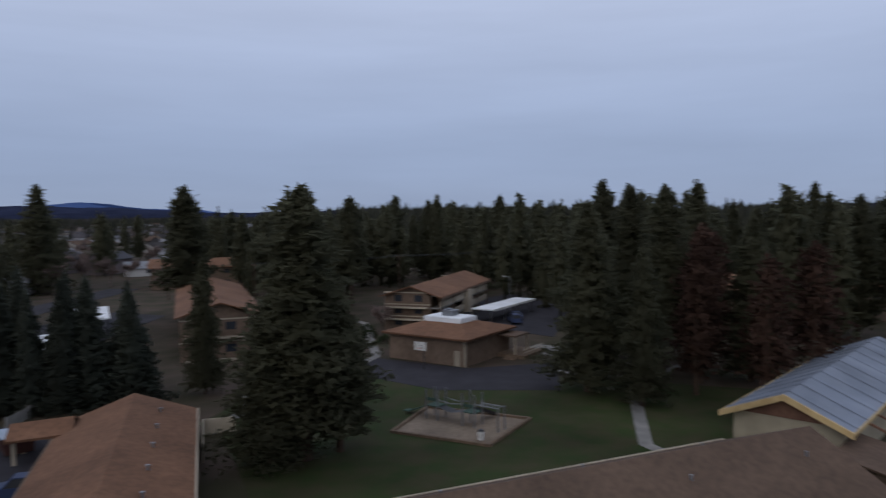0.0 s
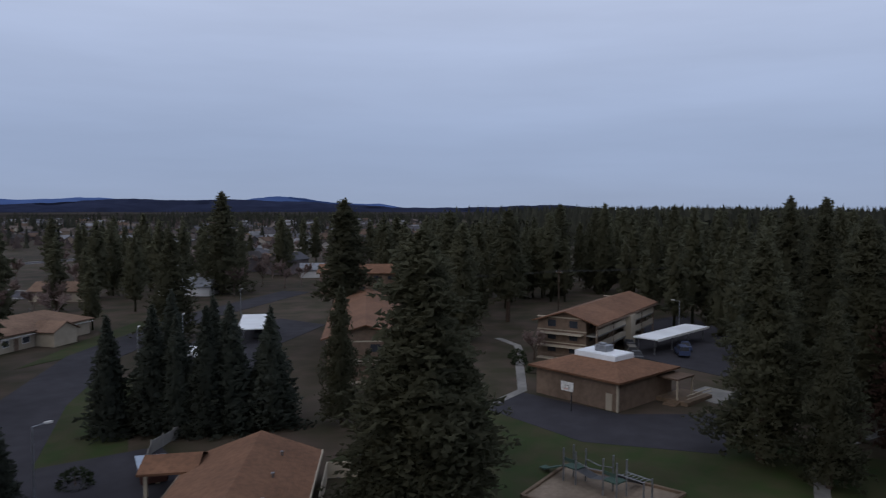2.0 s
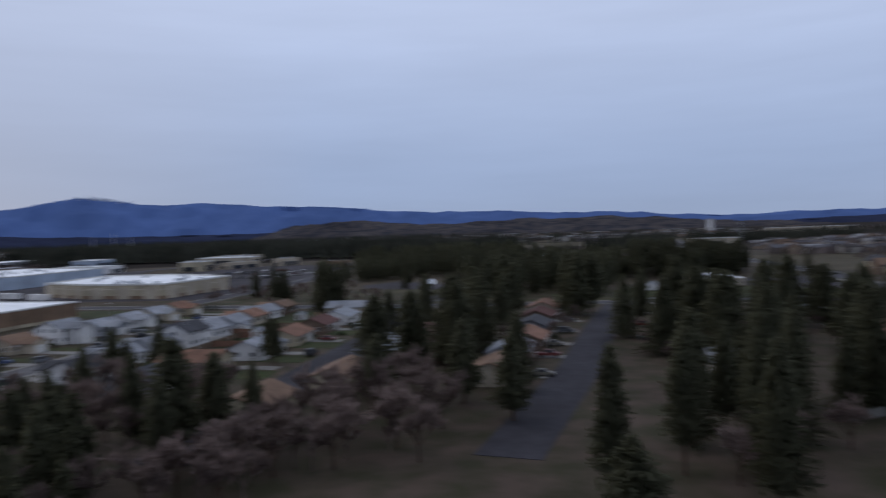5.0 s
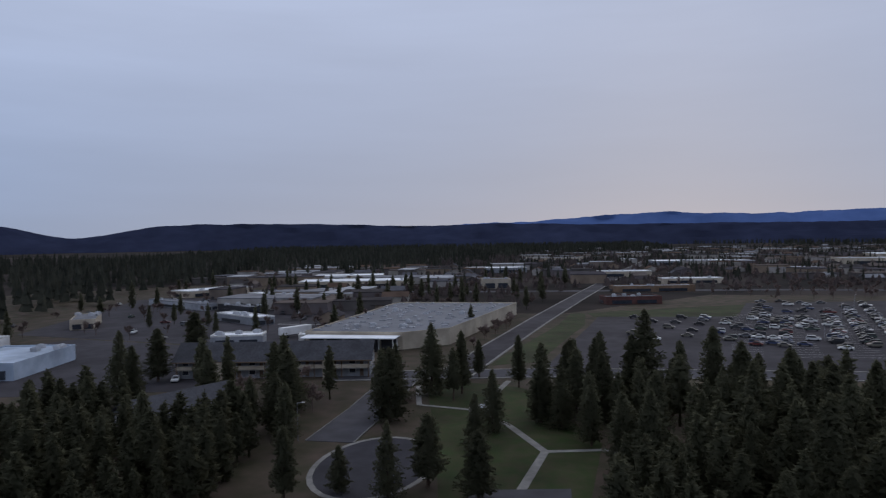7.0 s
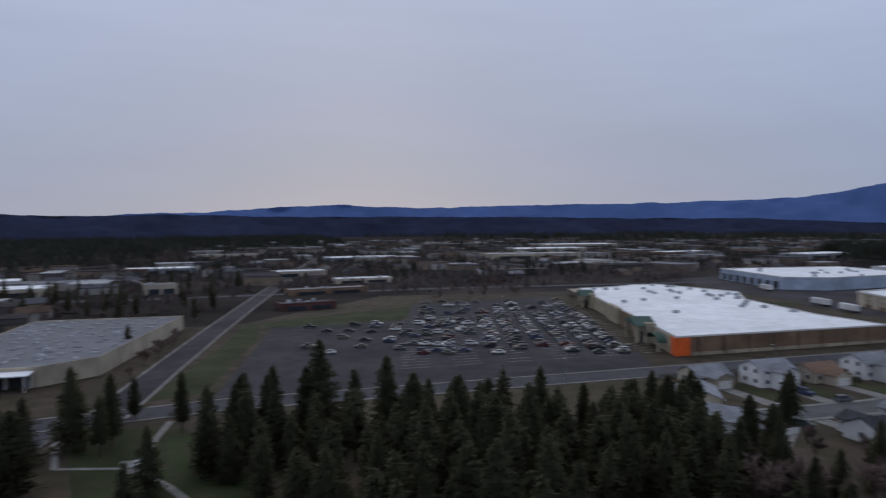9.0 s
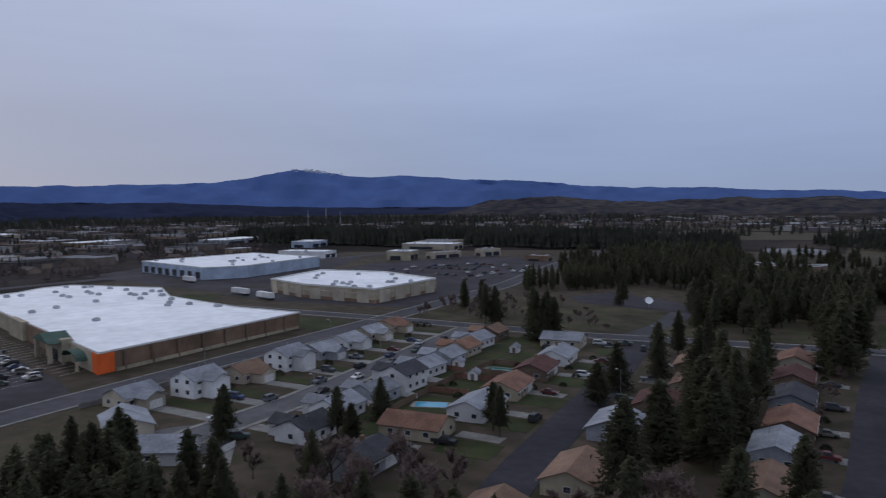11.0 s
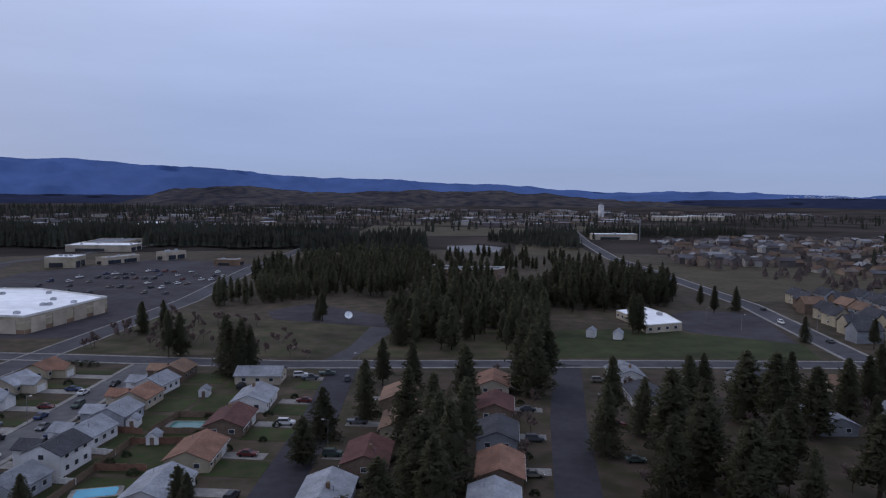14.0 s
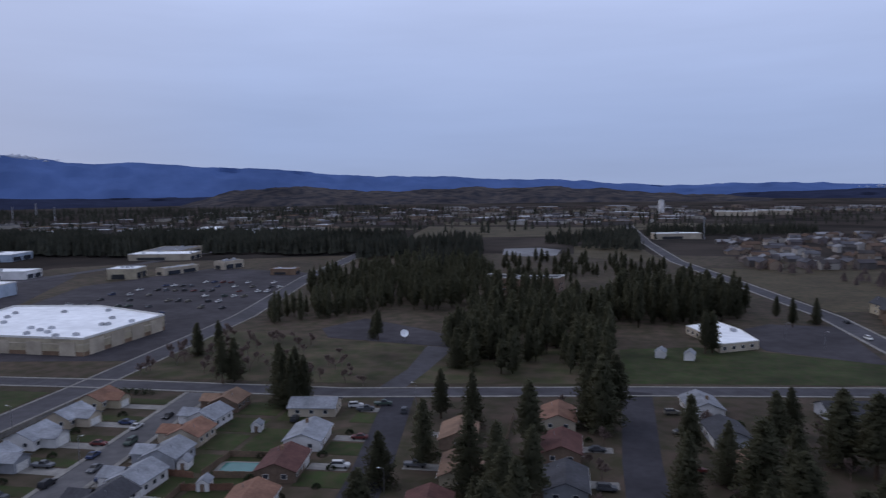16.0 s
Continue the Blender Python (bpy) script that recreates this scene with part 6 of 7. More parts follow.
grove(SCRUB, 16, [(-178, -66), (-150, -46), (-146, -50), (-160, -80), (-176, -76)], 4, 7, "bare reddish-brown scrub beside the park road", "tree", 3, joined="bare_wood")
grove(SCRUB, 26, [(-120, 288), (-100, 276), (-190, 276), (-188, 300), (-150, 310)], 4, 8, "bare brown scrub along the cross street", "tree", 4, joined="bare_wood")
grove(SCRUB, 26, [(-66, 120), (60, 170), (80, 250), (-60, 260)], 4, 7, "bare brown trees between the gardens", "tree", 4, joined="bare_wood")
# bare trees and pines among the houses
for x, y, h, w in ((-68.7, 82, 17, 1.5), (-74, 66, 13, 1.6), (-53.8, 122.5, 19, 1.4), (-66, 88, 14, 1.5), (-118, 131, 11, 1.3), (-87, 147, 11, 1.4), (-137, 116, 11, 1.3), (-79, 72, 11, 1.5)):
    plant(PINES, x, y, h, "broad dark green pine among bare trees", "pine tree", w)
for x, y, h in ((-45.4, 82, 12), (-57, 87.6, 10), (-55.7, 71, 9), (-62, 66, 9), (-42.6, 113, 10), (-50, 96, 12), (-40, 92, 11), (-52, 78, 10), (-36, 102, 11)):
    plant(BARES, x, y, h, "broad bare tree with rose-brown twigs", "tree", 1.3)
grove(BARES, 22, [(-118, 60), (-60, 56), (-30, 90), (-40, 124), (-112, 116)], 8, 13, "bare leafless tree with purple-brown twigs", "tree", 5)
grove(SCRUB, 80, [(-124, 56), (-56, 52), (-40, 90), (-58, 124), (-116, 120)], 5, 10, "bare purple-brown scrub beside the houses", "tree", 3, joined="bare_wood")
grove(PINES, 10, [(-120, 84), (-56, 70), (-48, 120), (-112, 124)], 10, 15, gap=6, wide=1.2)
for x, y, h, w in ((-138, 118, 12, 1.3), (-112, 128, 9, 1.3), (-76, 180, 11, 1.6), (-76, 197, 13, 1.5), (-90, 150, 11, 1.3), (-117, 146, 10, 1.2), (-68, 209, 17, 1.1), (-55, 196, 19, 1.2), (-43, 221, 19, 1.1), (-24, 239, 22, 1.2),
                   (-27, 244, 21, 1.2), (-4, 221, 17, 1.1), (4, 188, 22, 1.3), (31, 223, 19, 1.4), (36, 216, 20, 1.4), (44, 211, 18, 1.3), (25, 242, 14, 1.2), (-9, 194, 17, 1.1), (58, 226, 17, 1.3), (-46, 178, 18, 1.1),
                   (-48, 186, 20, 1.2), (-43, 170, 19, 1.2), (-41, 190, 18, 1.1), (-50, 165, 17, 1.1), (14, 200, 17, 1.3), (18, 230, 16, 1.3), (66, 206, 16, 1.3), (22, 176, 17, 1.3), (2, 208, 15, 1.1), (48, 238, 16, 1.3),
                   (-52, 140, 18, 1.4), (-47, 156, 20, 1.5), (-44, 148, 19, 1.4), (-28, 128, 15, 1.2), (-36, 118, 15, 1.3), (-26, 108, 14, 1.3), (-50, 112, 13, 1.2), (12, 160, 20, 1.5), (8, 176, 20, 1.5), (40, 172, 18, 1.4), (-20, 248, 20, 1.2), (-70, 246, 15, 1.1), (-60, 240, 16, 1.1), (0, 168, 18, 1.3), (30, 190, 16, 1.3), (70, 240, 15, 1.3), (90, 232, 15, 1.3)):
    plant(PINES, x, y, h, "dark green pine standing among family houses", "pine tree", w * 1.2)
grove(PINES, 5, [(0, 150), (84, 170), (90, 250), (16, 252)], 12, 18, gap=6, wide=1.2)
grove(BARES, 14, [(-50, 140), (-20, 140), (80, 170), (80, 250), (-40, 250)], 6, 9, "bare leafless tree in a garden", "tree", 6)
# north of the cross street
for x, y, h in ((-152, 273, 17), (-149, 276, 16), (-121, 252, 18), (-117, 249, 17), (-124, 256, 19), (-119, 257, 18), (-115, 254, 16), (-116, 349, 14), (-119, 352, 11), (-182, 312, 14), (-178, 322, 13), (-186, 318, 12), (21, 338, 18),
                (24, 340, 17), (71, 424, 11), (71, 398, 14), (84, 406, 13), (88, 330, 11), (110, 320, 12)):
    plant(PINES, x, y, h, "dark green pine in the rough grass", "pine tree", 1.2)
NORTH = [(-72, 294), (-18, 298), (-14, 350), (0, 420), (-30, 450), (-78, 400), (-84, 340)]
grove(PINES, 26, NORTH, 14, 21, gap=5, wide=1.15)
grove(SLIM, 120, NORTH, 11, 18, gap=3, wide=1.2, joined="pine_wood")
grove(SLIM, 110, [(0, 384), (48, 408), (66, 440), (40, 500), (-10, 460)], 14, 21, gap=3.5, joined="pine_wood")
grove(SLIM, 80, [(-84, 560), (-60, 520), (20, 540), (44, 620), (20, 680), (-90, 690)], 8, 13, gap=4, wide=1.2, joined="pine_wood")
grove(SLIM, 50, [(-190, 382), (-178, 372), (-140, 410), (-120, 440), (-180, 450)], 10, 16, gap=4, joined="pine_wood")
grove(SLIM, 220, [(-110, 420), (-30, 460), (-90, 500), (-80, 560), (-150, 640), (-200, 480)], 13, 20, gap=4.5, joined="pine_wood")
grove(SCRUB, 30, [(-196, 280), (-110, 290), (-130, 340), (-190, 350)], 5, 8, "bare leafless scrub in the rough grass", "tree", 4, joined="bare_wood")
grove(BARES, 16, [(-236, -32), (-232, -27), (-330, -11), (-330, -15)], 5, 7, "bare leafless tree beside the street", "tree", 5)
grove(SCRUB, 46, [(-440, 90), (-400, 110), (-430, 190), (-520, 210), (-520, 110)], 5, 8, "bare brown trees by the car park", "tree", 5, joined="bare_wood")
grove(SCRUB, 120, [(-236, -100), (-250, -230), (-600, -300), (-640, 20), (-360, -10)], 5, 9, "bare brown trees between the shops", "tree", 7, joined="bare_wood")
grove(SCRUB, 130, [(-470, 60), (-560, 640), (-900, 700), (-900, 100)], 5, 9, "bare brown trees through the town", "tree", 9, joined="bare_wood")
grove(SLIM, 70, [(-240, -40), (-230, -230), (-560, -280), (-560, 10), (-360, -10)], 8, 15, gap=8, joined="pine_wood")


# ---- far woods and far houses, beyond counting ----
def far_wood(name, n, area, hmin, hmax, label, seed, bare=False):
    """Woods as one body of ragged little conifers."""
    rng = random.Random(seed)
    xs, ys = [p[0] for p in area], [p[1] for p in area]
    vs, fs = [], []
    made = tries = 0
    while made < n and tries < n * 8:
        tries += 1
        x, y = rng.uniform(min(xs), max(xs)), rng.uniform(min(ys), max(ys))
        inside = False
        for i in range(len(area)):
            (x0, y0), (x1, y1) = area[i], area[i - 1]
            if (y0 > y) != (y1 > y) and x < (x1 - x0) * (y - y0) / (y1 - y0) + x0:
                inside = not inside
        if not inside or noise.noise((x * 0.008, y * 0.008, seed)) < -0.25 or not free(x, y, 2):
            continue
        made += 1
        h = rng.uniform(hmin, hmax)
        r = h * rng.uniform(0.13, 0.2)
        tiers = ((0.15, 0.75, 2.3), (0.3, 0.9, 2.0), (0.55, 1.0, 1.4)) if bare else ((0.12, 0.55, 1.0), (0.35, 0.8, 0.75), (0.6, 1.0, 0.5))
        for z0, z1, k in tiers:
            b = len(vs)
            a0 = rng.uniform(0, 6)
            for i in range(5):
                a = a0 + math.tau * i / 5
                q = r * k * rng.uniform(0.6, 1.25)
                vs.append((x + q * math.cos(a), y + q * math.sin(a), h * z0 * rng.uniform(0.8, 1.2)))
            vs.append((x + rng.uniform(-0.3, 0.3), y + rng.uniform(-0.3, 0.3), h * z1))
            fs += [(b + i, b + (i + 1) % 5, b + 5) for i in range(5)]
    return structure(name, Geo().add(vs, fs), M_TWIGFAR if bare else M_WOODFAR, label, "woods", "stuff")


far_wood("woods_north", 3900, [(-215, 640), (-140, 560), (-105, 640), (-118, 800), (-210, 900), (-520, 930), (-850, 880), (-760, 720), (-420, 690), (-240, 740)], 14, 22, "dark pine woods beyond the shopping centre", 1)
far_wood("woods_far_north", 1000, [(-900, 1100), (-300, 1000), (160, 1120), (150, 1000), (400, 1150), (800, 1300), (900, 1700), (-1200, 1900)], 11, 17, "distant dark pine woods", 2)
far_wood("woods_avenue", 700, [(-10, 800), (44, 780), (50, 900), (130, 1000), (300, 1020), (280, 1080), (60, 1060), (-60, 880)], 11, 17, "pine woods along the avenue", 3)
far_wood("woods_west", 4200, [(-700, -150), (-560, -330), (-1100, -700), (-2200, -900), (-2600, 300), (-1600, 260), (-1150, -60)], 12, 20, "dark pine woods below the western hills", 4)
far_wood("woods_south_west", 2200, [(-240, -230), (-560, -280), (-1000, -560), (-1300, -1300), (-300, -1300)], 14, 22, "dark pine woods beyond the shops", 5)
far_wood("woods_east", 2600, [(260, -160), (420, -240), (1200, -300), (1400, 500), (420, 240), (330, 90)], 20, 27, "dark pine forest behind the apartments", 6)
far_wood("woods_town", 2400, [(-560, -100), (-560, 640), (-800, 900), (-1900, 1000), (-1900, 100), (-900, -100)], 7, 13, "trees scattered through the distant town", 7)
far_wood("woods_north_east", 1500, [(200, 280), (420, 260), (1400, 600), (1300, 1300), (500, 1100), (260, 640)], 9, 17, "trees scattered through the distant suburb", 8)
far_wood("woods_far_belt", 2600, [(-2600, 400), (-900, 1250), (-300, 1950), (-700, 2300), (-2900, 1500)], 13, 20, "far belt of dark pine woods", 9)


far_wood("bare_woods_town", 3600, [(-300, -110), (-560, -280), (-1000, -260), (-1700, 100), (-1700, 800), (-900, 760), (-520, 600), (-470, 220), (-430, 60)], 4, 8, "bare brown trees all through the distant town", 41, True)
far_wood("bare_woods_suburb", 1500, [(110, 640), (250, 300), (420, 240), (900, 320), (900, 1000), (300, 980), (130, 900)], 4, 8, "bare brown trees all through the distant suburb", 42, True)
far_wood("bare_woods_plain", 1800, [(-1500, 1000), (-400, 1250), (60, 1240), (300, 1500), (800, 1700), (700, 2200), (-900, 2200)], 5, 9, "bare brown scrub on the far plain", 43, True)


def far_town(name, n, area, label, seed, big=0.0):
    rng = random.Random(seed)
    xs, ys = [p[0] for p in area], [p[1] for p in area]
    walls, roofs, pale = Geo(), Geo(), Geo()
    made = tries = 0
    while made < n and tries < n * 8:
        tries += 1
        x, y = rng.uniform(min(xs), max(xs)), rng.uniform(min(ys), max(ys))
        inside = False
        for i in range(len(area)):
            (x0, y0), (x1, y1) = area[i], area[i - 1]
            if (y0 > y) != (y1 > y) and x < (x1 - x0) * (y - y0) / (y1 - y0) + x0:
                inside = not inside
        if not inside or not free(x, y, 9):
            continue
        made += 1
        rz = rng.choice((0, 90)) + rng.gauss(4, 6)
        c, s = math.cos(radians(rz)), math.sin(radians(rz))

        def put(g, sec, y0, y1):
            t = Geo().along_y(sec, y0, y1)
            g.add([(x + u * c - v * s, y + u * s + v * c, z) for u, v, z in t.v], t.f)
        if rng.random() < big:
            a, b, h = rng.uniform(7, 14), rng.uniform(10, 30), rng.uniform(4, 7)
            put(walls, [(-a, 0), (a, 0), (a, h), (-a, h)], -b, b)
            put(pale if rng.random() < 0.17 else roofs, [(-a - 0.2, h), (a + 0.2, h), (a + 0.2, h + 0.5), (-a - 0.2, h + 0.5)], -b - 0.2, b + 0.2)
        else:
            a, b, h = rng.uniform(4, 5.5), rng.uniform(5.5, 8), rng.choice((2.8, 2.8, 5.2))
            put(walls, [(-a, 0), (a, 0), (a, h), (0, h + 2.2), (-a, h)], -b, b)
            put(roofs, gable_section(a, h, 2.2, 0.5, 0.2), -b - 0.4, b + 0.4)
    t = root(name, pose(0, 0, 0), label, "distant town")
    tagged(t, kind="stuff")
    tagged(part("walls", walls, M_FARWALL, t), kind="stuff")
    tagged(part("roofs", roofs, M_FARROOF, t), kind="stuff")
    if pale.v:
        tagged(part("pale_roofs", pale, M_PALER, t), kind="stuff")


far_town("suburb_north", 420, [(110, 640), (250, 560), (520, 640), (700, 1000), (300, 980), (130, 900)], "closely built distant suburb", 21)
far_town("suburb_east", 300, [(230, 330), (420, 260), (900, 300), (900, 640), (300, 600)], "distant houses among trees", 22)
far_town("suburb_campus", 110, [(-160, 1280), (80, 1240), (240, 1480), (260, 1760), (-120, 1640)], "far cluster of campus buildings", 23, 0.5)
far_town("town_west", 420, [(-540, -80), (-560, 560), (-800, 760), (-1800, 900), (-1800, 0), (-900, -80)], "distant town of pale low buildings", 24, 0.45)
far_town("town_south_west", 90, [(-260, -100), (-470, -270), (-800, -300), (-800, -80), (-540, -60)], "distant low shops", 25, 0.6)
far_town("town_north_west", 300, [(-420, 700), (-700, 760), (-1500, 1000), (-1500, 1400), (-400, 1200)], "distant pale buildings along the valley", 26, 0.5)
far_town("suburb_far_east", 160, [(140, 140), (230, 110), (420, 230), (700, 420), (420, 460), (200, 330)], "pale distant houses beyond the trees", 27)


far_town("town_plain", 260, [(-1000, 1350), (-200, 1250), (100, 1800), (700, 1700), (800, 2100), (-900, 2200)], "scattered far buildings on the plain", 31, 0.4)


# ---- vehicles ----
def vehicle_meshes(kind):
    """Body, glasshouse and wheel meshes of a car along +x."""
    if kind == "sedan":
        prof = [(-2.2, 0.35), (2.2, 0.35), (2.25, 0.62), (2.1, 0.8), (1.0, 0.95), (-1.5, 0.98), (-2.2, 0.9)]
        glass = [(1.0, 0.94), (0.35, 1.42), (-0.9, 1.44), (-1.6, 0.97)]
    elif kind == "suv":
        prof = [(-2.3, 0.4), (2.3, 0.4), (2.35, 0.75), (2.2, 1.0), (1.1, 1.12), (-2.25, 1.15)]
        glass = [(1.1, 1.1), (0.5, 1.68), (-2.0, 1.72), (-2.25, 1.12)]
    else:
        prof = [(-2.8, 0.5), (2.7, 0.5), (2.75, 0.85), (2.6, 1.08), (1.4, 1.18), (-0.6, 1.18), (-0.62, 1.08), (-2.8, 1.08)]
        glass = [(1.4, 1.16), (0.8, 1.75), (-0.5, 1.77), (-0.62, 1.16)]
    w = 0.9

    def shape(poly, w0, w1):
        zs = [z for _, z in poly]
        z0, z1 = min(zs), max(zs)
        n = len(poly)
        vs = []
        for sgn in (-1, 1):
            for x, z in poly:
                k = (z - z0) / (z1 - z0)
                vs.append((x, sgn * (w0 + (w1 - w0) * k), z))
        return Geo().add(vs, [tuple(range(n)), tuple(range(n, 2 * n))[::-1]] + [(i, n + i, n + (i + 1) % n, (i + 1) % n) for i in range(n)])
    body = shape(prof, w, w * 0.95)
    top = glass[1], glass[2]
    body.box(top[1][0] + 0.05, -0.62, top[0][1] - 0.02, top[0][0] - 0.05, 0.62, top[1][1] + 0.05)
    for sgn in (-1, 1):
        for i in (0, 2):
            a, b = (glass[0], glass[1]) if i == 0 else (glass[3], glass[2])
            body.tube((a[0], sgn * 0.84, a[1]), (b[0], sgn * 0.64, b[1]), 0.06, 0.06, 4)
    return (body.mesh("body", M_PAINTCAR), shape(glass, 0.84, 0.62).mesh("windows", M_CARGLASS),
            Geo().tube((0, -0.11, 0), (0, 0.11, 0), 0.34, 0.34, 10).mesh("wheel", M_TYRE), (1.4 if kind != "pickup" else 1.75))


CARS = {k: vehicle_meshes(k) for k in ("sedan", "suv", "pickup")}
lamp_me = Geo().box(-0.05, -0.2, -0.08, 0.05, 0.2, 0.08).mesh("headlight", M_TRIM)


def car(x, y, rz, kind=None, lamps=False):
    kind = kind or rt.choice(("sedan", "sedan", "suv", "suv", "pickup"))
    body, glass, wheel, wb = CARS[kind]
    c = root("pickup_truck" if kind == "pickup" else "car", pose(x, y, 0.09, 0, 0, rz), {"sedan": "parked saloon car on the asphalt", "suv": "tall estate car parked on asphalt", "pickup": "pickup truck parked on the asphalt"}[kind], "car", "parked cars")
    part("body", body, None, c)
    part("glazing", glass, None, c)
    for sx in (-1, 1):
        for sy in (-1, 1):
            part("wheel", wheel, None, c, "", pose(sx * wb, sy * 0.82, 0.34))
    if lamps:
        for sy in (-1, 1):
            part("headlight", lamp_me, None, c, "", pose(2.25, sy * 0.62, 0.7))


rt = random.Random(8)
# car park of the warehouse store, in rows
U = Vector((-156, 48)).normalized()
V = Vector((U.y, -U.x)) * -1
count = 0
for r in range(14):
    for i in range(52):
        u, v = 6 + i * 3.0, -(16 + r * 8.6)
        p = Vector((-217, 144)) + U * u + Vector((U.y, -U.x)) * v
        near_store = math.exp(-((u - 55) / 45) ** 2) * (1.0 - r * 0.075)
        if p.x < -208 and p.y > 24 + max(0, (-p.x - 290)) * 0.7 and rt.random() < 0.12 + 0.72 * max(near_store, 0) and count < 182:
            car(p.x, p.y, math.degrees(math.atan2(U.y, U.x)) + 90 + rt.choice((0, 180)) + rt.gauss(0, 2))
            count += 1


def car_rows(spots, label):
    """Cars far off in the rows, beyond counting: bodies, windows and wheels as one body each."""
    bodies, panes, tyres = Geo(), Geo(), Geo()
    for x, y, rz in spots:
        body, glass, wheel, wb = CARS[rt.choice(("sedan", "sedan", "suv", "pickup"))]
        for me, g, places in ((body, bodies, ((0, 0, 0),)), (glass, panes, ((0, 0, 0),)), (wheel, tyres, [(a * wb, b * 0.82, 0.34) for a in (-1, 1) for b in (-1, 1)])):
            for at in places:
                m = pose(x, y, 0.09, 0, 0, rz) @ pose(*at)
                g.add([m @ v.co for v in me.vertices], [tuple(p.vertices) for p in me.polygons])
    rows = root("parked_cars", pose(0, 0, 0), label, "cars")
    tagged(rows, kind="stuff")
    for nm, g, material in (("bodies", bodies, M_PAINTCAR), ("windows", panes, M_CARGLASS), ("tyres", tyres, M_TYRE)):
        tagged(part(nm, g, material, rows), kind="stuff")


spare = []
for r in range(15):
    for i in range(62):
        u, v = 7.5 + i * 3.0, -(14 + r * 9.4)
        p = Vector((-217, 144)) + U * u + Vector((U.y, -U.x)) * v
        crowd = math.exp(-((u - 80) / 60) ** 2) * (1.0 - r * 0.06)
        inside = -402 < p.x < -208 and p.y > 2 and (p.x > -326 or p.y > 84 + (-334 - p.x) * 0.3)
        if inside and rt.random() < 0.08 + 0.30 * max(crowd, 0):
            spare.append((p.x, p.y, math.degrees(math.atan2(U.y, U.x)) + 90 + rt.choice((0, 180)) + rt.gauss(0, 2)))
for k in range(10):
    car_rows(spare[k::10], "rows of parked cars filling the wide car park")
for r in range(7):
    for i in range(16):
        p = Vector((-226 - i * 6.5, 400 + r * 21))
        if rt.random() < 0.5 and p.x > -330 + r * 2:
            car(p.x, p.y, 80 + rt.choice((0, 180)))
for x, y, rz, k in ((-150.8, 128, 88, None), (-151, 146, 90, None), (-151.4, 166, 92, None), (-152, 186, 92, "suv"), (-153, 204, 93, "sedan"), (-155, 226, 93, "sedan"), (-144, 158, 270, None), (-145, 175, 270, "sedan"),
                    (-147, 196, 272, "sedan"), (-149, 214, 272, "suv"), (-151, 236, 272, "sedan"), (-84.8, 161.3, 88, "suv"), (-95.3, 137.4, 5, "pickup"), (-98, 253, 20, "suv"), (-94, 250, 15, "pickup"), (-90, 256, 10, "pickup"),
                    (-82, 250, 100, "suv"), (-26, 179, 5, "sedan"), (-25, 201, 0, "suv"), (-3, 258, 10, "suv"), (-3, 241, 5, "sedan"), (-26, 163, 0, "pickup"), (-136, 120, 40, "suv"), (-140, 110, 130, "sedan"),
                    (-100, 131, 10, "sedan"), (-62, 170, 0, "suv"), (98, 330, 92, "sedan"), (94, 372, 272, "suv"), (99, 410, 92, "sedan"), (-160, 143, 2, "suv"), (-158, 178, 0, "suv"), (-157, 212, 2, "sedan"),
                    (92, 18.5, 20, "sedan"), (95, 20, 20, "suv"), (98.5, 21, 20, "sedan"), (102, 22.2, 20, "sedan"), (106, 23, 20, "suv"), (99, 12.5, 20, "suv"), (104, 13, 20, "sedan"), (78, 86, 40, "suv"), (83, 90, 40, "sedan"),
                    (53, 70, 50, "sedan"), (49, 63, 60, "suv"), (10.5, 36, 120, "suv"), (60, 84, 40, "sedan"), (-176, -99, 20, "sedan"), (-170, -106, 20, "suv"), (-205, -120, 10, "sedan"),
                    (-89, 226, 185, "sedan"), (-88, 206, 5, "suv"), (-90, 184, 2, "sedan"), (-71, 186, 8, "suv"), (-70, 209, 4, "pickup"), (-26, 225, 2, "sedan"), (-27, 249, 0, "suv"), (-25, 142, 3, "sedan"),
                    (-161, 196, 2, "pickup"), (-160, 229, 4, "sedan"), (-140, 190, 182, "suv"), (-141, 205, 180, "sedan"), (-143, 234, 182, "pickup"), (-112, 238, 95, "suv"), (-4, 214, 6, "pickup"), (-3, 190, 4, "sedan")):
    car(x, y, rz, k, True)
for i in range(45):
    x, y = rt.uniform(-470, -240), rt.uniform(-250, -90)
    if free(x, y, 3) and x < -236 + (y + 90) * 0.15 and y < -70 + (x + 240) * 0.3 + 30:
        car(x, y, rt.choice((14, 104, 194)) + rt.gauss(0, 4))

def trailer(x, y, rz):
    tl = root("semi_trailer", pose(x, y, 0.04, 0, 0, rz), "white box trailer parked behind the store", "trailer", "trailers")
    part("box", Geo().box(-7, -1.25, 1.15, 7, 1.25, 3.9), M_WHITES, tl)
    part("chassis", Geo().box(-6.8, -0.9, 0.85, 6.8, 0.9, 1.15), M_DARK, tl)
    part("landing_leg", Geo().box(3.6, -0.8, 0, 3.8, -0.6, 0.9).box(3.6, 0.6, 0, 3.8, 0.8, 0.9), M_STEEL, tl)
    for xx in (-5.6, -4.4):
        for sy in (-1, 1):
            part("wheel", Geo().tube((xx, sy * 0.85, 0.5), (xx, sy * 1.2, 0.5), 0.5, 0.5, 10), M_TYRE, tl)


for x, y, rz in ((-318, 302, 170), (-292, 294, 165), (-256, -80, 150), (-262, -98, 150), (-398, 336, 165)):
    trailer(x, y, rz)

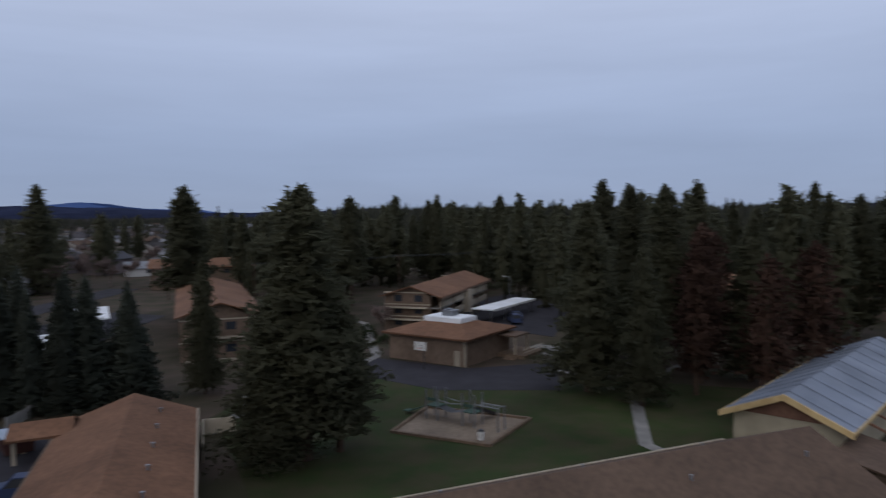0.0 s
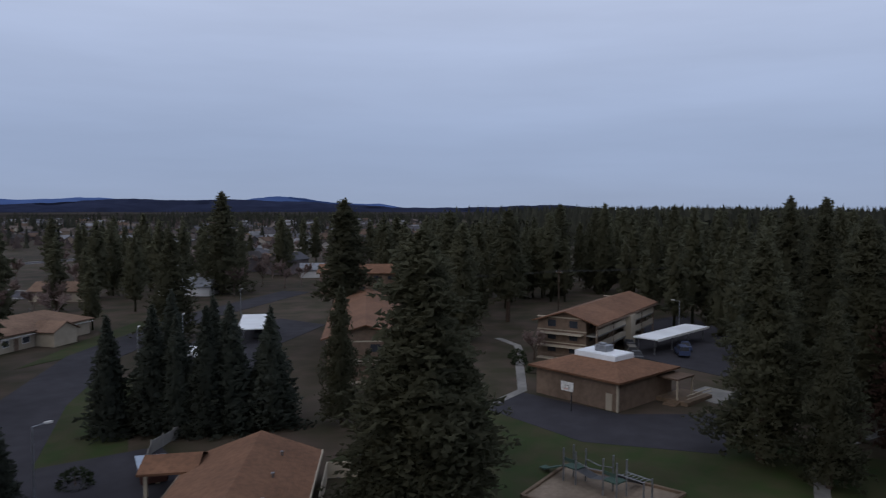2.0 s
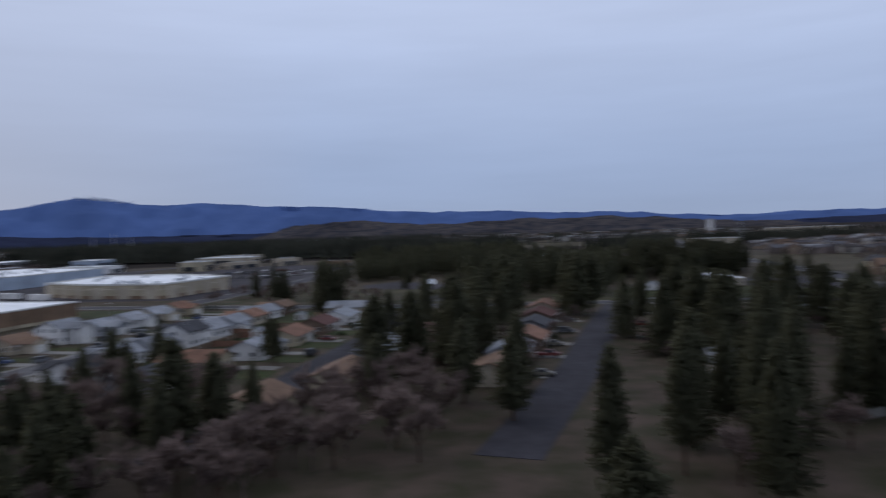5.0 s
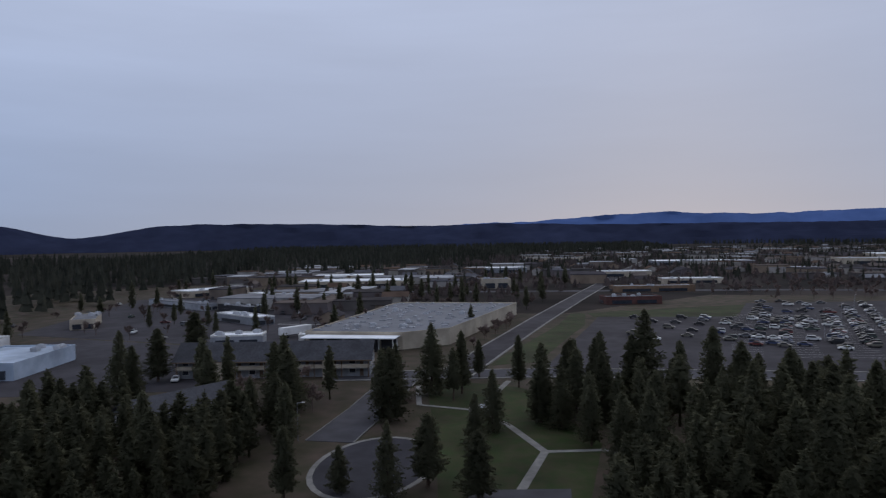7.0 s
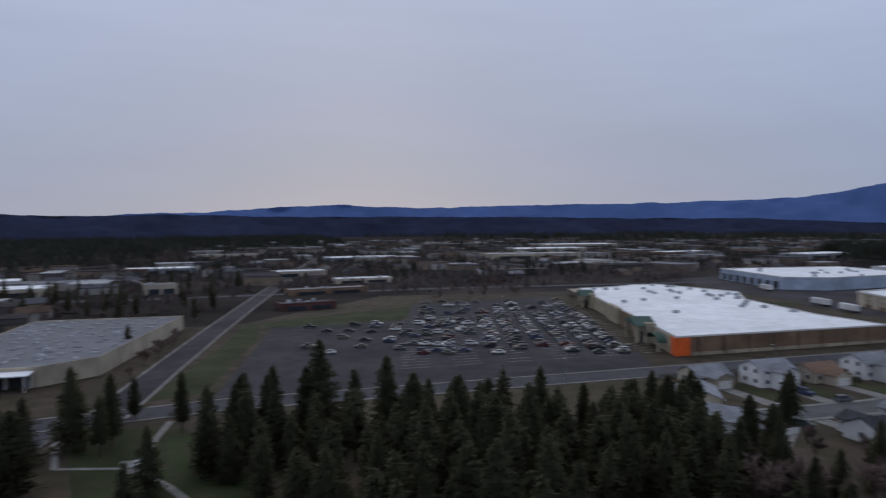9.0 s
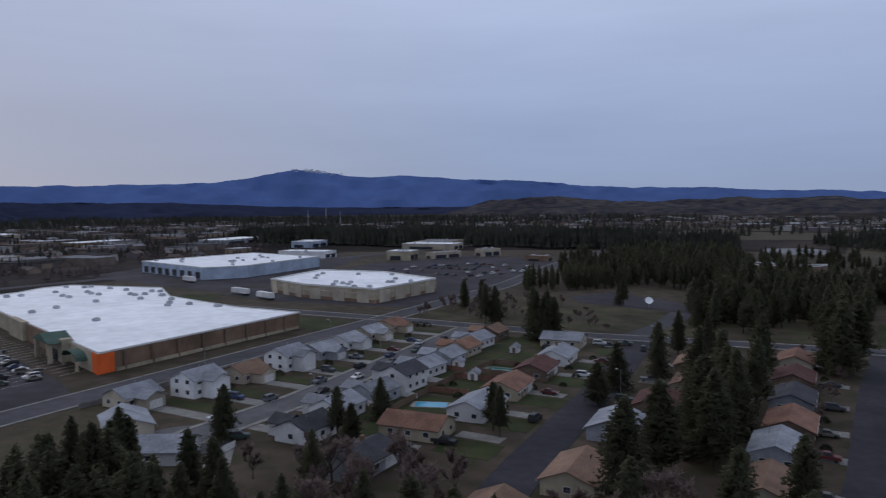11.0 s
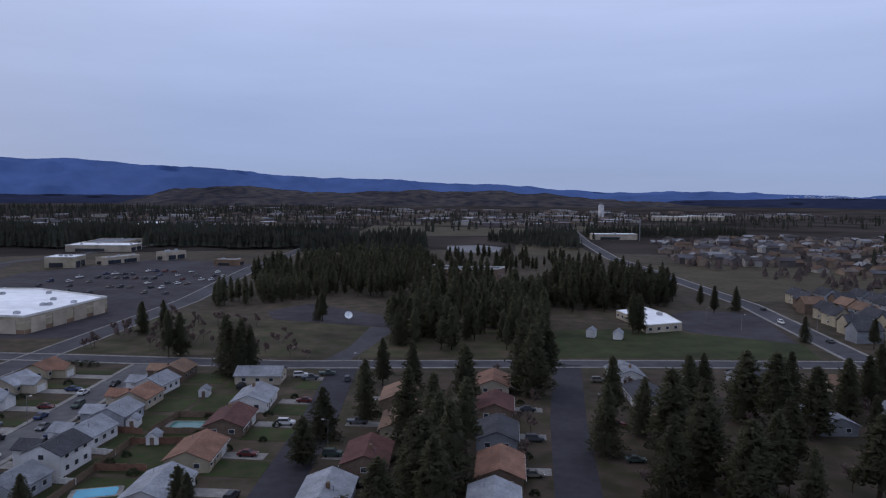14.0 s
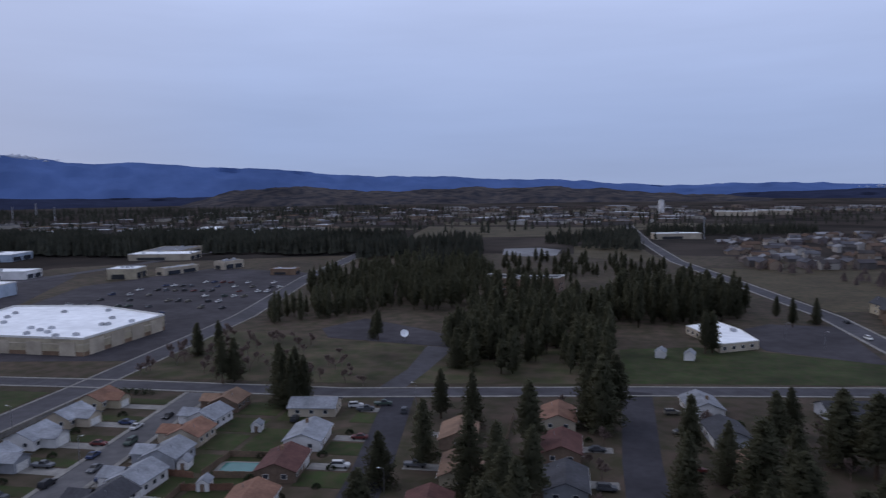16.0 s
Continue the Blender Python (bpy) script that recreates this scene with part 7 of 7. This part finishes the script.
# ---- poles and small things ----
def street_lamp(x, y, rz, h=7.0):
    sl = root("street_lamp", pose(x, y, 0, 0, 0, rz), "thin grey street lamp with a single arm", "street lamp", "street lamps")
    part("pole", Geo().tube((0, 0, 0), (0, 0, h), 0.09, 0.06), M_STEEL, sl)
    part("arm", Geo().tube((0, 0, h), (1.1, 0, h + 0.15), 0.04, 0.04, 5), M_STEEL, sl)
    part("head", Geo().box(0.9, -0.13, h + 0.08, 1.5, 0.13, h + 0.24), M_TRIM, sl)


for x, y, rz in ((10, 48, -20), (58, 84, 40), (90, 102, 30), (116, 16, 90), (46, 80, 40), (86, 66, 20), (-190, 90, 180), (-190, 160, 180), (-190, 220, 180), (-154, 200, 0), (-140, 150, 180), (-73, 190, 180), (-80, 258, 180),
                 (-260, 90, 0), (-300, 110, 0), (-250, 120, 0), (-340, 130, 0), (-126, -47, 90), (101, 350, 180), (60, 370, 0), (70, 352, 0)):
    street_lamp(x, y, rz, 7.0 if x > -200 else 9.0)


def power_pole(x, y, rz):
    pp = root("power_pole", pose(x, y, 0, 0, 0, rz), "brown wooden power pole with a crossarm", "power pole", "power poles")
    part("pole", Geo().tube((0, 0, 0), (0, 0, 11), 0.16, 0.11), M_BARK, pp)
    part("crossarm", Geo().box(-1.2, -0.06, 10.2, 1.2, 0.06, 10.35), M_WOOD, pp)
    for s in (-1, 0, 1):
        part("insulator", Geo().tube((s * 1.05, 0, 10.35), (s * 1.05, 0, 10.6), 0.05, 0.04), M_STEEL, pp)


POLES = [(128, 44), (160, 20), (190, -4), (100, 66)]
for x, y in POLES:
    power_pole(x, y, 52)
for k in range(3):
    order = [(100, 66), (128, 44), (160, 20), (190, -4)]
    a, b = order[k], order[k + 1]
    for s in (-1.05, 1.05):
        strand = []
        for i in range(9):
            u = i / 8
            strand.append((a[0] + (b[0] - a[0]) * u + s * 0.6, a[1] + (b[1] - a[1]) * u + s * 0.8, 10.6 - 1.6 * u * (1 - u)))
        g = Geo().cable(strand, 0.03)
        tagged(new("power_cable", g.mesh("power_cable", M_DARK)), "thin black overhead power cable", "cable", "power cables")

table = root("picnic_table", pose(-153, -15.6, 0.08, 0, 0, 8), "weathered grey wooden picnic table on the park pad", "table")
part("tabletop", Geo().box(-1.6, -0.5, 0.7, 1.6, 0.5, 0.78), M_GREYS, table)
for sy in (-1, 1):
    part("bench", Geo().box(-1.6, sy * 0.95 - 0.18, 0.4, 1.6, sy * 0.95 + 0.18, 0.47), M_GREYS, table)
for sx in (-1.1, 1.1):
    part("trestle", Geo().box(sx - 0.06, -1.0, 0.3, sx + 0.06, 1.0, 0.4).box(sx - 0.06, -0.45, 0, sx + 0.06, -0.33, 0.7).box(sx - 0.06, 0.33, 0, sx + 0.06, 0.45, 0.7), M_WOOD, table)
bins = root("skip_container", pose(19.5, 45.5, 0.06, 0, 0, -35), "dark red waste container with a pale blue lid", "waste container")
part("body", Geo().along_y([(-1.1, 0.15), (1.1, 0.15), (1.3, 1.4), (-1.3, 1.6)], -1.8, 1.8), M_MAROON, bins)
part("lid", Geo().along_y([(-1.35, 1.6), (1.35, 1.4), (1.35, 1.48), (-1.35, 1.68)], -1.85, 1.85), M_BLUEW, bins, "pale blue lid")
for x, y, s in ((15, 50, 1.5), (22, 36, 1.2), (84, 36, 1.4), (80, 34, 1.2), (76, 30, 1.1), (58, 33, 1.0), (-176, 247, 1.5), (-170, 220, 1.3), (-140, 108, 1.5), (-170, 150, 1.6), (-168, 168, 1.4), (-121, 140, 1.5), (-110, 210, 1.3), (-107, 196, 1.2),
                (-90, 205, 1.1), (-96, 187, 1.2), (-30, 210, 1.3), (-52, 230, 1.4), (-186, 258, 1.8), (-183, 258, 1.8), (-180, 258, 1.8), (-177, 258, 1.8), (-174, 258, 1.8), (-171, 258, 1.8), (-118, 176, 1.2), (-117, 181, 1.0), (-96, 168, 1.1), (-95, 213, 1.2), (-93, 230, 1.0), (-104, 236, 1.3), (-110, 171, 1.2), (-90, 194, 0.9),
                (-54, 206, 1.3), (-66, 216, 1.1), (-56, 184, 1.2), (-42, 236, 1.3), (-28, 232, 1.0), (-27, 190, 1.1), (-26, 170, 1.0), (-164, 186, 1.2), (-164, 203, 1.1), (-166, 236, 1.3), (-140, 226, 1.1), (-139, 196, 1.0), (0, 246, 1.2), (1, 228, 1.3), (2, 200, 1.2), (14, 250, 1.4)):
    rb = random.Random(int(x * 3 + y))
    tri = []
    for i in range(260):
        d = Vector((rb.gauss(0, 1), rb.gauss(0, 1), abs(rb.gauss(0, 0.9)))).normalized()
        p = d * s * rb.uniform(0.75, 1.08)
        e = d.orthogonal().normalized()
        e.rotate(Matrix.Rotation(rb.uniform(0, 6.28), 3, d))
        tri += [p - e * 0.16, p + e * 0.16, p + (d + e * 0.3) * 0.3]
    sg = Geo()
    sg.v, sg.f = [tuple(p) for p in tri], [(i, i + 1, i + 2) for i in range(0, len(tri), 3)]
    sb = root("shrub", pose(x, y, 0), "rounded dark green garden shrub", "shrub", "shrubs")
    part("leaves", sg, M_BUSH, sb)
    part("stem", Geo().tube((0, 0, 0), (0, 0, s * 0.8), 0.06, 0.03, 5), M_BARK, sb)
